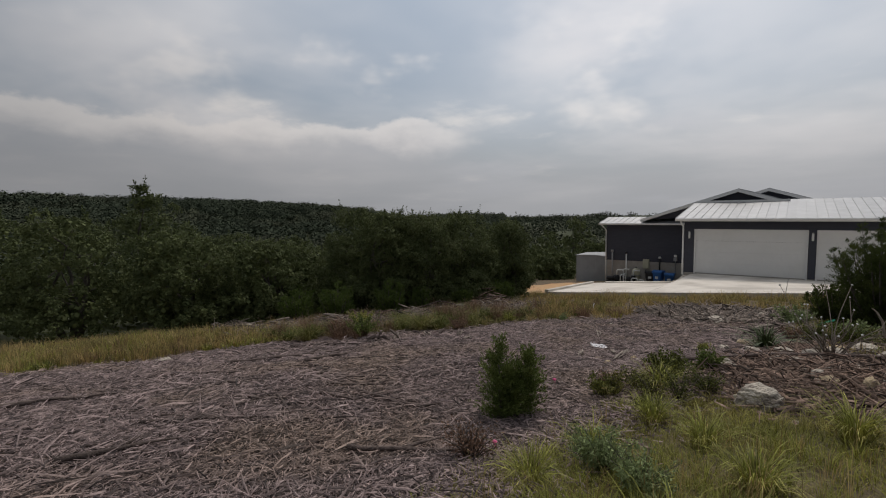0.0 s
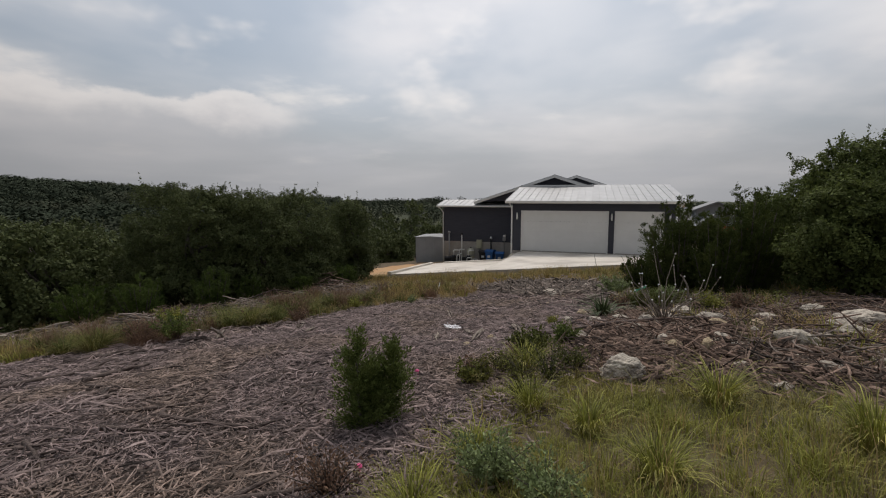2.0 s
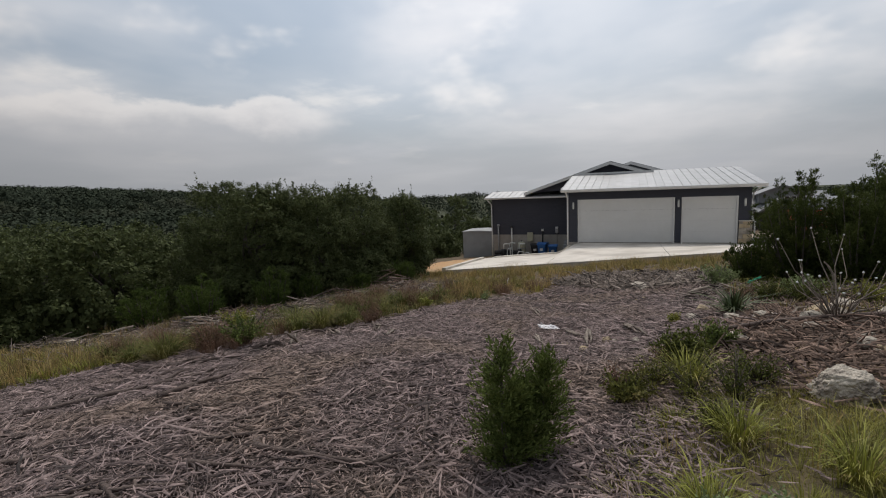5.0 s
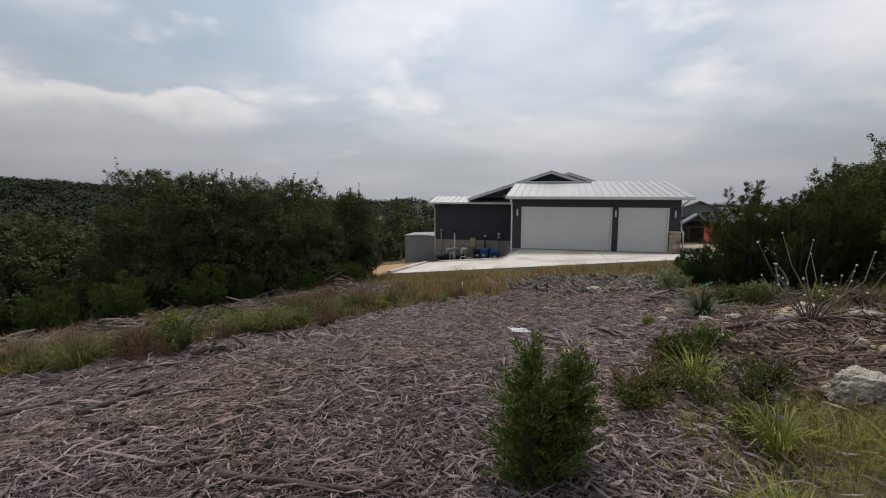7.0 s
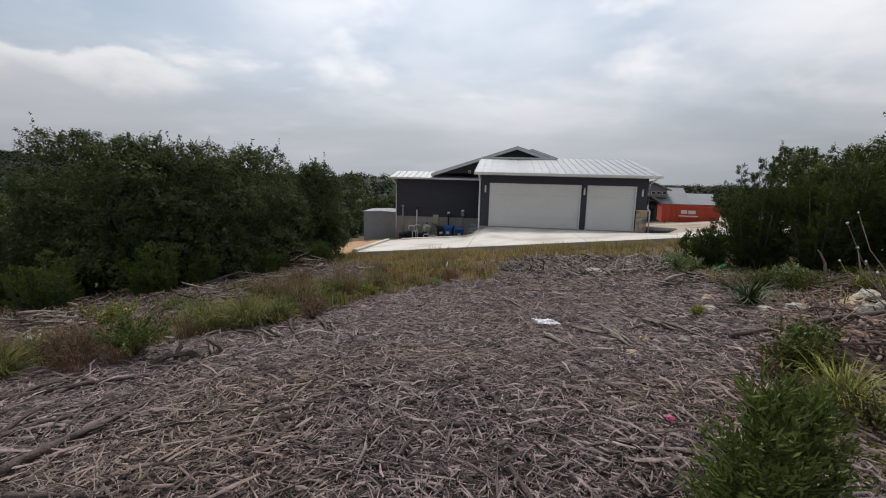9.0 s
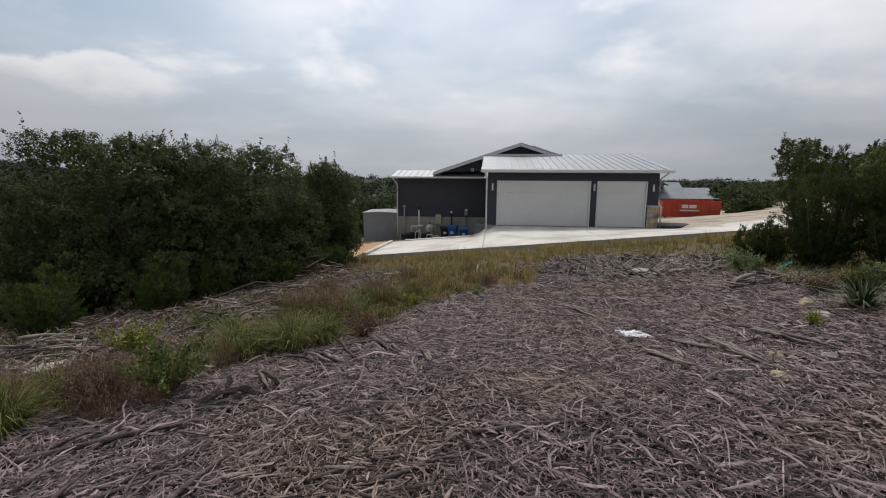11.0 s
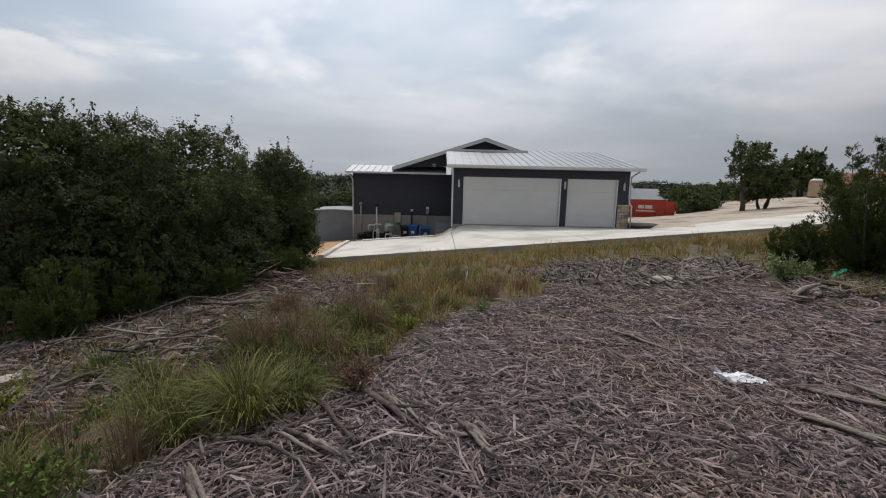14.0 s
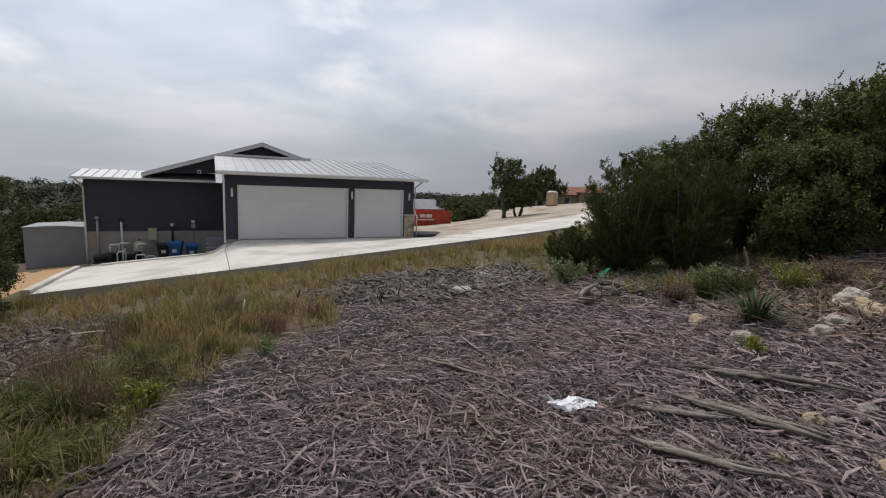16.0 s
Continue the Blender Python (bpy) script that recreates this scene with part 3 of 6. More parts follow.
def metal_roof(name, corners, rib=0.41, thick=0.09):
    """A standing-seam roof: corners are eave left, eave right, ridge right, ridge left."""
    e0, e1, r1, r0 = [Vector(c) for c in corners]
    n = max(2, int(round((e1 - e0).length / rib)))
    nrm = (e1 - e0).cross(r0 - e0).normalized()
    base = bmesh.new()
    vs = [base.verts.new(p - nrm * 0.012) for p in (e0, e1, r1, r0)] + [base.verts.new(p - nrm * thick) for p in (e0, e1, r1, r0)]
    for f in ((0, 1, 2, 3), (7, 6, 5, 4), (0, 4, 5, 1), (1, 5, 6, 2), (2, 6, 7, 3), (3, 7, 4, 0)):
        base.faces.new([vs[i] for i in f])
    roof = hp(name, base, M_TRIM)
    for i in range(n):
        a, b = i / n, (i + 1) / n
        p0, p1 = e0.lerp(e1, a), e0.lerp(e1, b)
        q0, q1 = r0.lerp(r1, a), r0.lerp(r1, b)
        bm = bmesh.new()
        u, v = (p1 - p0).normalized() * 0.012, nrm * 0.032
        prof = lambda s, t: [s, s + v, s + u + v, s + u, t, t - nrm * 0.01, s - nrm * 0.01]
        A, B = [bm.verts.new(k) for k in prof(p0, p1)], [bm.verts.new(k) for k in prof(q0, q1)]
        for j in range(len(A)):
            bm.faces.new((A[j], A[(j + 1) % len(A)], B[(j + 1) % len(A)], B[j]))
        bm.faces.new(A[::-1]); bm.faces.new(B)
        bmesh.ops.recalc_face_normals(bm, faces=bm.faces)
        part("roof_panel", bm, M_METAL, roof)
    return roof


def gutter(x0, x1, y, z):
    g = hp("gutter", prism(bmesh.new(), [(y, z), (y - 0.1, z), (y - 0.11, z - 0.03), (y - 0.09, z - 0.11), (y, z - 0.12)], "x", x0, x1), M_TRIM)
    return g


metal_roof("garage_roof", [(-0.88, -0.64, 3.06), (8.88, -0.64, 3.06), (8.88, 6.2, 4.02), (-0.88, 6.2, 4.02)])
metal_roof("garage_roof_back", [(8.88, 12.6, 3.06), (-0.88, 12.6, 3.06), (-0.88, 6.2, 4.02), (8.88, 6.2, 4.02)], rib=0.8)
gutter(-0.88, 8.88, -0.64, 3.06)
hp("fascia", boxed(-0.86, 8.86, -0.63, -0.6, 2.9, 3.0), M_TRIM)
hp("soffit", boxed(-0.86, 8.86, -0.6, 0.0, 2.925, 2.95), M_TRIMDARK)
hp("rake_board", prism(bmesh.new(), [(-0.62, 2.9), (-0.62, 3.0), (6.2, 3.96), (6.2, 3.84)], "x", -0.9, -0.87), M_TRIM)
hp("rake_board", prism(bmesh.new(), [(-0.62, 2.9), (-0.62, 3.0), (6.2, 3.96), (6.2, 3.84)], "x", 8.87, 8.9), M_TRIM)
for gxx in (GX0 + 0.02, GX1 - 0.02):
    hp("gable_end_wall", prism(bmesh.new(), [(0.2, 2.951), (6.2, 3.84), (12.2, 2.951)], "x", gxx - 0.02, gxx + 0.02), M_SIDING)


def downspout(pts):
    return hp("downspout", tube(bmesh.new(), pts, 0.045, 6), M_TRIM)


downspout([(-0.62, -0.66, 2.96), (-0.62, -0.5, 2.85), (-0.585, -0.06, 2.6), (-0.585, -0.05, 1.0), (-0.585, -0.05, -0.1)])
downspout([(8.62, -0.62, 2.95), (8.6, -0.5, 2.85), (8.43, -0.06, 2.6), (8.43, -0.06, 1.3), (8.52, -0.16, 1.15), (8.52, -0.16, 0.05)])

# wing with its low roof
WX0, WY = -6.66, 5.7
siding("wing_wall", WX0, GX0, WY, -0.14, 2.45)
hp("wing_foundation", boxed(WX0 + 0.02, GX0, WY + 0.02, WY + 0.22, -2.3, -0.141), M_FOUND)
hp("wing_side_wall", boxed(WX0, WX0 + 0.2, WY + 0.2, 14.0, -0.14, 2.5), M_SIDING)
hp("wing_side_foundation", boxed(WX0 + 0.02, WX0 + 0.2, WY + 0.22, 14.0, -3.2, -0.141), M_FOUND)
hp("corner_board", boxed(WX0 - 0.03, WX0 + 0.05, WY - 0.03, WY + 0.02, -0.14, 2.45), M_TRIMDARK)
metal_roof("wing_roof", [(-7.13, 5.35, 2.56), (-0.87, 5.35, 2.56), (-0.87, 7.3, 2.95), (-7.05, 7.3, 2.95)])
metal_roof("wing_roof_back", [(-0.87, 14.6, 2.5), (-7.13, 14.6, 2.5), (-7.05, 7.3, 2.95), (-0.87, 7.3, 2.95)], rib=0.8)
gutter(-7.13, -0.87, 5.35, 2.56)
hp("soffit", boxed(-7.1, -0.87, 5.36, 5.7, 2.44, 2.46), M_TRIMDARK)
downspout([(-6.95, 5.28, 2.46), (-6.9, 5.4, 2.36), (-6.7, 5.64, 2.05), (-6.7, 5.64, 0.0), (-6.7, 5.64, -1.7)])


def gable(ax, y0, az, left, right, back, pitch):
    """A gable facing the drive: dark wall, pale rakes and a metal roof running back."""
    zl, zr = az - pitch * left, az - pitch * right
    hp("gable_wall", prism(bmesh.new(), [(ax - left + 0.2, zl - 0.02), (ax + right - 0.2, zr - 0.02), (ax, az - 0.1)], "y", y0 + 0.35, y0 + 0.5), M_SIDING)
    metal_roof("gable_roof", [(ax - left, back, zl), (ax - left, y0, zl), (ax, y0, az), (ax, back, az)])
    metal_roof("gable_roof", [(ax + right, y0, zr), (ax + right, back, zr), (ax, back, az), (ax, y0, az)])
    for sgn, q, zq in ((-1, left, zl), (1, right, zr)):
        hp("rake_board", prism(bmesh.new(), [(ax, az - 0.02), (ax + sgn * q, zq - 0.02), (ax + sgn * q, zq - 0.2), (ax, az - 0.2)], "y", y0 - 0.03, y0 - 0.002), M_TRIM)


gable(1.47, 5.3, 4.72, 5.7, 4.4, 14.0, 0.33)
gable(2.75, 12.2, 4.86, 4.0, 4.2, 18.0, 0.33)
hp("gable_trim", boxed(-0.8, 4.1, 5.26, 5.29, 3.9, 4.02), M_TRIM)
vent = hp("gable_vent", boxed(-1.73, -1.55, 5.6, 5.66, 2.9, 3.1, bevel=0.01), M_TRIM, "small square gable vent")
# black plate on the vent's face, standing in for the shade of its opening
part("vent_opening", boxed(-1.69, -1.6, 5.585, 5.599, 2.95, 3.05), M_BLACK, vent)
hp("main_body_wall", boxed(-0.4, 8.2, 12.3, 12.5, -1.5, 3.1), M_SIDING)

# ---- wall equipment, bins, steps and shed beside the wing ----


def gz1(x, y):
    return float(ground_z(x, y))


PAD = -1.58
pad = part("equipment_pad", boxed(-6.3, -1.6, 3.6, 5.68, -2.2, PAD, bevel=0.02), M_SLABSIDE)
tagged(pad, "concrete pad under the pool equipment beside the wing", "concrete pad", kind="structure")


def cylinder_thing(name, x, y, z0, z1, r, mat, label, cat, cap=None):
    e = empty(name, x, y, z0)
    part("pipe", tube(bmesh.new(), [(0, 0, 0), (0, 0, z1 - z0)], r, 10), mat, e)
    if cap:
        part("cap", tube(bmesh.new(), [(0, 0, z1 - z0), (0, 0, z1 - z0 + 0.14)], [r * 1.9, r * 1.7], 10), cap, e)
    return tagged(e, label, cat)


cylinder_thing("conduit_riser", -6.2, 5.55, PAD, 0.48, 0.055, M_GREYPIPE, "tall grey conduit riser against the foundation wall", "pipe", M_GREYPIPE)
cylinder_thing("vent_pipe", -5.2, 5.5, PAD, 0.38, 0.05, M_PVC, "tall white vent pipe with black cap", "pipe", M_BLACK)
cylinder_thing("vent_pipe", -2.98, 5.52, -0.7, 0.12, 0.05, M_BLACK, "black service mast against the charcoal wall", "pipe", M_PVC)


def wall_box(name, x0, x1, z0, z1, mat, label, depth=0.16):
    e = empty(name, (x0 + x1) / 2, 5.68, z0)
    w = (x1 - x0) / 2
    part("case", boxed(-w, w, -depth, 0.0, 0, z1 - z0, bevel=0.012), mat, e)
    part("cover", boxed(-w + 0.02, w - 0.02, -depth - 0.014, -depth - 0.002, 0.03, z1 - z0 - 0.03, bevel=0.005), mat, e)
    part("conduit", tube(bmesh.new(), [(0, -depth / 2, 0.0), (0, -depth / 2, PAD - z0 + 0.02)], 0.022, 8), M_GREYPIPE, e)
    return tagged(e, label, "electrical box")


wall_box("electrical_panel", -4.08, -3.68, -0.62, 0.02, M_BEIGE, "beige electrical panel mounted on the foundation wall")
wall_box("meter_box", -2.12, -1.9, 0.0, 0.24, M_GREYPIPE, "small grey meter box on the charcoal siding")
wall_box("meter_box", -2.1, -1.92, 0.27, 0.42, M_PVC, "small white control box on the charcoal siding")


def pool_pump(x, y):
    e = empty("pool_pump", x, y, PAD)
    e.scale = (1.35, 1.35, 1.35)
    part("motor", tube(bmesh.new(), [(-0.3, 0, 0.2), (-0.28, 0, 0.2), (0.05, 0, 0.2), (0.08, 0, 0.2)], [0.07, 0.11, 0.11, 0.07], 12), M_BLACK, e)
    part("strainer", tube(bmesh.new(), [(0.2, 0, 0.05), (0.2, 0, 0.3), (0.2, 0, 0.38)], [0.12, 0.13, 0.09], 12), M_BLACK, e)
    part("base", boxed(-0.3, 0.32, -0.13, 0.13, 0.0, 0.07, bevel=0.01), M_BLACK, e)
    part("outlet", tube(bmesh.new(), [(0.2, 0, 0.38), (0.2, 0, 0.62), (0.24, 0, 0.66), (0.5, 0, 0.66)], 0.035, 8), M_PVC, e)
    return tagged(e, "black pool pump with white plastic piping", "pump")


pool_pump(-5.85, 4.6)
pool_pump(-5.55, 5.1)
pool_pump(-4.75, 4.7)


def pool_filter(x, y):
    e = empty("pool_filter", x, y, PAD)
    e.scale = (1.15, 1.15, 1.15)
    part("tank", tube(bmesh.new(), [(0, 0, 0.12), (0, 0, 0.2), (0, 0, 0.66), (0, 0, 0.8), (0, 0, 0.87)], [0.18, 0.25, 0.25, 0.19, 0.06], 16), M_BEIGE, e, "pale beige filter tank")
    part("clamp", tube(bmesh.new(), [(0, 0, 0.42), (0, 0, 0.47)], 0.265, 16), M_GREYPIPE, e)
    part("gauge", tube(bmesh.new(), [(0, 0, 0.87), (0, 0, 0.95)], 0.04, 8), M_BLACK, e)
    for q in (0, 120, 240):
        a = radians(q)
        part("leg", boxed(-0.03 + 0.16 * math.cos(a), 0.03 + 0.16 * math.cos(a), -0.03 + 0.16 * math.sin(a), 0.03 + 0.16 * math.sin(a), 0, 0.16), M_BEIGE, e)
    return tagged(e, "beige round pool filter tank on the pad", "filter")


pool_filter(-4.42, 5.15)


def pipe_run(x, y, pts, label):
    e = empty("pipework", x, y, PAD)
    part("pipe", tube(bmesh.new(), pts, 0.036, 8), M_PVC, e)
    for p in (pts[0], pts[-1]):
        part("fitting", tube(bmesh.new(), [(p[0], p[1], p[2]), (p[0], p[1], p[2] + 0.09)], 0.052, 8), M_PVC, e)
    return tagged(e, label, "pipe")


pipe_run(-5.25, 4.3, [(0, 0, 0), (0, 0, 0.5), (0.05, 0, 0.58), (0.3, 0, 0.58), (0.34, 0, 0.5), (0.34, 0, 0)], "white plastic pool pipe loop rising from the pad")
pipe_run(-5.0, 4.15, [(0, 0, 0), (0, 0, 0.62), (0.04, 0, 0.68), (0.04, 0.4, 0.68), (0.04, 0.44, 0)], "tall white plastic pool pipe loop rising from the pad")
pipe_run(-4.1, 4.3, [(0, 0, 0), (0, 0, 0.32), (-0.05, 0, 0.4), (-0.35, 0, 0.4), (-0.4, 0, 0.3), (-0.4, 0, 0)], "low white plastic pool pipe loop rising from the pad")
pipe_run(-3.7, 4.25, [(0, 0, 0), (0, 0, 0.28), (-0.03, 0, 0.33), (-0.3, 0.1, 0.33), (-0.33, 0.1, 0.0)], "low white plastic pool pipe loop near the bins")


def wheelie_bin(x, y, rz, mat, label, h=1.0):
    e = empty("wheelie_bin", x, y, PAD, rz)
    bm = bmesh.new()
    lo, hi = (0.2, 0.24), (0.28, 0.34)
    a = [bm.verts.new((sx * lo[0], sy * lo[1], 0.03)) for sx, sy in ((-1, -1), (1, -1), (1, 1), (-1, 1))]
    b = [bm.verts.new((sx * hi[0], sy * hi[1], h * 0.9)) for sx, sy in ((-1, -1), (1, -1), (1, 1), (-1, 1))]
    bm.faces.new(a[::-1]); bm.faces.new(b)
    for i in range(4):
        bm.faces.new((a[i], a[(i + 1) % 4], b[(i + 1) % 4], b[i]))
    bmesh.ops.bevel(bm, geom=list(bm.edges), offset=0.025, segments=2, affect="EDGES")
    part("body", bm, mat, e)
    part("rim", boxed(-0.3, 0.3, -0.36, 0.36, h * 0.87, h * 0.91, bevel=0.01), mat, e)
    part("lid", prism(bmesh.new(), [(-0.38, h * 0.915), (0.38, h * 0.915), (0.36, h * 0.99), (0, h * 1.04), (-0.36, h * 0.98)], "x", -0.31, 0.31), mat, e)
    part("handle", tube(bmesh.new(), [(-0.25, 0.42, h * 0.93), (0.25, 0.42, h * 0.93)], 0.02, 8), mat, e)
    part("emblem", boxed(-0.1, 0.1, -0.345, -0.335, h * 0.5, h * 0.66), M_PVC, e, "pale emblem")
    for sx in (-0.24, 0.24):
        part("wheel", tube(bmesh.new(), [(sx - 0.03, 0.28, 0.1), (sx + 0.03, 0.28, 0.1)], 0.1, 12), M_BLACK, e)
    return tagged(e, label, "wheelie bin", group="bins beside the wing")


wheelie_bin(-3.35, 4.6, 6, M_BLACK, "black plastic wheelie bin standing beside blue bins", 0.92)
wheelie_bin(-2.78, 4.35, -8, M_BLUE, "blue plastic recycling bin with pale emblem, lid ajar", 1.02)
wheelie_bin(-2.08, 4.25, 4, M_BLUE, "dark blue plastic recycling bin with pale emblem", 0.9)
cylinder_thing("bucket", -3.3, 3.95, PAD, PAD + 0.26, 0.12, M_PVC, "small white bucket in front of the bins", "bucket")

steps = empty("concrete_steps", -0.55, 5.6, PAD)
tagged(steps, "grey concrete steps up to the garage side door", "steps", kind="structure")
for i in range(6):
    part("step", boxed(-0.95 + 0.02 * i, -0.0, -2.4 + 0.3 * i, 0.0 - 0.001 * i, 0.18 * i, 0.18 * i + 0.176, bevel=0.01), M_SHED, steps)

shed = empty("storage_shed", -8.2, 8.4, -2.35)
tagged(shed, "low grey steel storage shed behind the wing", "shed")
SHW = 1.35
for i in range(7):
    x0 = -SHW + i * (2 * SHW / 7)
    part("wall_panel", boxed(x0 + 0.0008, x0 + 2 * SHW / 7 - 0.0008, -1.2, -1.16, 0.0, 2.25, bevel=0.003), M_SHED, shed)
part("side_wall", boxed(-SHW, -SHW + 0.04, -1.155, 1.2, 0.0, 2.25), M_SHED, shed)
part("side_wall", boxed(SHW - 0.04, SHW, -1.155, 1.2, 0.0, 2.25), M_SHED, shed)
part("back_wall", boxed(-SHW, SHW, 1.2, 1.24, 0.0, 2.25), M_SHED, shed)
part("roof", prism(bmesh.new(), [(-SHW - 0.06, 2.255), (SHW + 0.06, 2.255), (SHW + 0.06, 2.29), (0, 2.36), (-SHW - 0.06, 2.29)], "y", -1.26, 1.3), M_SHED, shed)

# planting bed of dark gravel at the garage corner
bed = bmesh.new()
tubepts = [(9.0 + 1.25 * math.cos(a) * (1.0 if math.cos(a) > 0 else 0.45), 0.6 + 0.9 * math.sin(a)) for a in [2 * math.pi * k / 20 for k in range(20)]]
top = [bed.verts.new((px, py, float(slab_z(px, py)) * 0.3 + 0.16)) for px, py in tubepts]
low = [bed.verts.new((px, py, -0.4)) for px, py in tubepts]
bed.faces.new(top)
for i in range(20):
    bed.faces.new((low[i], low[(i + 1) % 20], top[(i + 1) % 20], top[i]))
tagged(part("gravel_bed", bed, M_GRAVEL), "dark gravel planting bed beside the garage corner", "gravel bed", kind="structure")

# ---- far things on the right ----


dump = empty("dumpster", 17.3, 18.6, gz1(17.3, 18.6) + 0.02, -7)
tagged(dump, "red steel roll-off dumpster with white lettering", "dumpster")
part("floor", boxed(-2.35, 2.35, -1.1, 1.1, 0.12, 0.2), M_RED_STEEL, dump)
for sy in (-1.1, 1.06):
    part("side", boxed(-2.35, 2.35, sy, sy + 0.04, 0.2, 1.45), M_RED_STEEL, dump)
    part("top_rail", boxed(-2.4, 2.4, sy - 0.03, sy + 0.07, 1.45, 1.55), M_RED_STEEL, dump)
for sx in (-2.35, 2.31):
    part("end", boxed(sx, sx + 0.04, -1.06, 1.06, 0.2, 1.45), M_RED_STEEL, dump)
for k in range(7):
    xx = -2.3 + k * 0.765
    part("rib", prism(bmesh.new(), [(xx - 0.05, -1.1), (xx - 0.03, -1.18), (xx + 0.03, -1.18), (xx + 0.05, -1.1)], "z", 0.2, 1.45), M_RED_STEEL, dump)
for sx in (-2.0, 2.0):
    part("wheel", tube(bmesh.new(), [(sx, -0.8, 0.1), (sx, -0.6, 0.1)], 0.1, 10), M_BLACK, dump)
part("sign_board", boxed(-1.15, 0.75, -1.2, -1.181, 0.55, 1.35), M_RED_STEEL, dump)
part("lettering_bar", boxed(-0.95, 0.6, -1.215, -1.201, 0.66, 0.76), M_PVC, dump, "white unreadable lettering")
for bx0, bw in ((-0.8, 0.5), (-0.22, 0.6)):
    part("lettering_bar", boxed(bx0, bx0 + bw, -1.215, -1.201, 0.92, 1.22), M_PVC, dump, "white lettering")


def far_house():
    h = empty("neighbour_house", 20, 31, gz1(20, 31) - 0.05, -4)
    tagged(h, "grey-roofed farmhouse with dark walls and a porch gable", "house")
    hz = h.matrix_basis.translation.z
    def Z(z): return z - hz
    part("wall", boxed(-7, 6.4, 0.3, 8, -0.6, Z(-0.15)), M_DARKWALL, h)
    part("roof", prism(bmesh.new(), [(-0.3, Z(-0.25)), (4.2, Z(1.5)), (8.7, Z(-0.25))], "x", -7.4, 2.2), M_GREYROOF, h)
    part("roof", prism(bmesh.new(), [(-0.1, Z(-0.25)), (4.2, Z(0.85)), (8.6, Z(-0.25))], "x", 2.2, 5.6), M_GREYROOF, h)
    d = part("dormer", prism(bmesh.new(), [(-4.4, Z(0.4)), (-4.4, Z(1.35)), (-2.3, Z(2.15)), (-0.4, Z(1.35)), (-0.4, Z(0.4))], "y", 0.8, 4.0), M_GREYROOF, h)
    part("dormer_roof", prism(bmesh.new(), [(-4.8, Z(1.2)), (-2.3, Z(2.2)), (0.0, Z(1.2)), (0.0, Z(1.32)), (-2.3, Z(2.34)), (-4.8, Z(1.32))], "y", 0.4, 4.2), M_GREYROOF, h)
    for k in range(3):
        w = part("window", boxed(-2.15 + 0.62 * k, -1.68 + 0.62 * k, 0.74, 0.81, Z(0.75), Z(1.1)), M_TRIM, h)
        part("pane", boxed(-2.1 + 0.62 * k, -1.73 + 0.62 * k, 0.71, 0.735, Z(0.79), Z(1.06)), M_GLASS, w)
    part("porch_gable", prism(bmesh.new(), [(-4.9, Z(-0.45)), (-2.9, Z(0.95)), (-0.9, Z(-0.45)), (-1.2, Z(-0.45)), (-2.9, Z(0.72)), (-4.6, Z(-0.45))], "y", -2.0, 0.5), M_GREYROOF, h)
    for px in (-4.5, -3.7, -2.1, -1.3):
        part("porch_post", boxed(px - 0.09, px + 0.09, -1.9, -1.7, -0.7, Z(-0.45)), M_DARKWALL, h)
    part("porch_beam", boxed(-4.7, -1.1, -1.9, -1.7, Z(-0.6), Z(-0.44)), M_DARKWALL, h)
    part("truss_tie", boxed(-3.9, -1.9, -1.92, -1.84, Z(0.1), Z(0.2)), M_DARKWALL, h)
    for px in (0.4, 2.6, 4.4):
        w = part("window", boxed(px, px + 1.0, 0.22, 0.31, Z(-1.7), Z(-0.6)), M_TRIM, h)
        part("pane", boxed(px + 0.06, px + 0.94, 0.19, 0.215, Z(-1.64), Z(-0.66)), M_GLASS, w)
    part("chimney", boxed(-6.0, -5.2, 4.2, 5.0, Z(0.8), Z(1.9)), M_TANSTONE, h)
    return h


far_house()


def tile_house():
    h = empty("tile_roof_house", 59.5, 46, gz1(59.5, 46) - 0.3, -38)
    tagged(h, "tan stone house with a terracotta tile roof", "house")
    part("wall", boxed(-6.5, 5, 0, 7, -0.5, 2.5), M_TANSTONE, h)
    part("wall", boxed(1.5, 6.5, -1.2, 0, -0.5, 3.0), M_TANSTONE, h)
    for (x0, x1, y0, y1, z0, z1) in ((-7, 5.4, -0.5, 7.5, 2.5, 4.0), (1.0, 7.0, -1.8, 4.5, 3.0, 4.4)):
        bm = bmesh.new()
        c = [bm.verts.new(p) for p in ((x0, y0, z0), (x1, y0, z0), (x1, y1, z0), (x0, y1, z0))]
        my = (y0 + y1) / 2
        r = [bm.verts.new((x0 + 2.4, my, z1)), bm.verts.new((x1 - 2.4, my, z1))]
        bm.faces.new(c[::-1]); bm.faces.new((c[0], c[1], r[1], r[0])); bm.faces.new((c[2], c[3], r[0], r[1]))
        bm.faces.new((c[1], c[2], r[1])); bm.faces.new((c[3], c[0], r[0]))
        part("roof", bm, M_TERRA, h)
    for px in (-5.4, -3.2, -1.2):
        w = part("window", boxed(px, px + 1.1, -0.06, 0.02, 0.9, 2.0), M_TRIM, h)
        part("pane", boxed(px + 0.08, px + 1.02, -0.09, -0.065, 0.98, 1.92), M_GLASS, w)
    w = part("door", boxed(3.4, 4.6, -1.27, -1.19, 0, 2.1), M_DARKWALL, h)
    part("handle", boxed(3.5, 3.55, -1.31, -1.275, 1.0, 1.1), M_GREYPIPE, w)
    return h


tile_house()


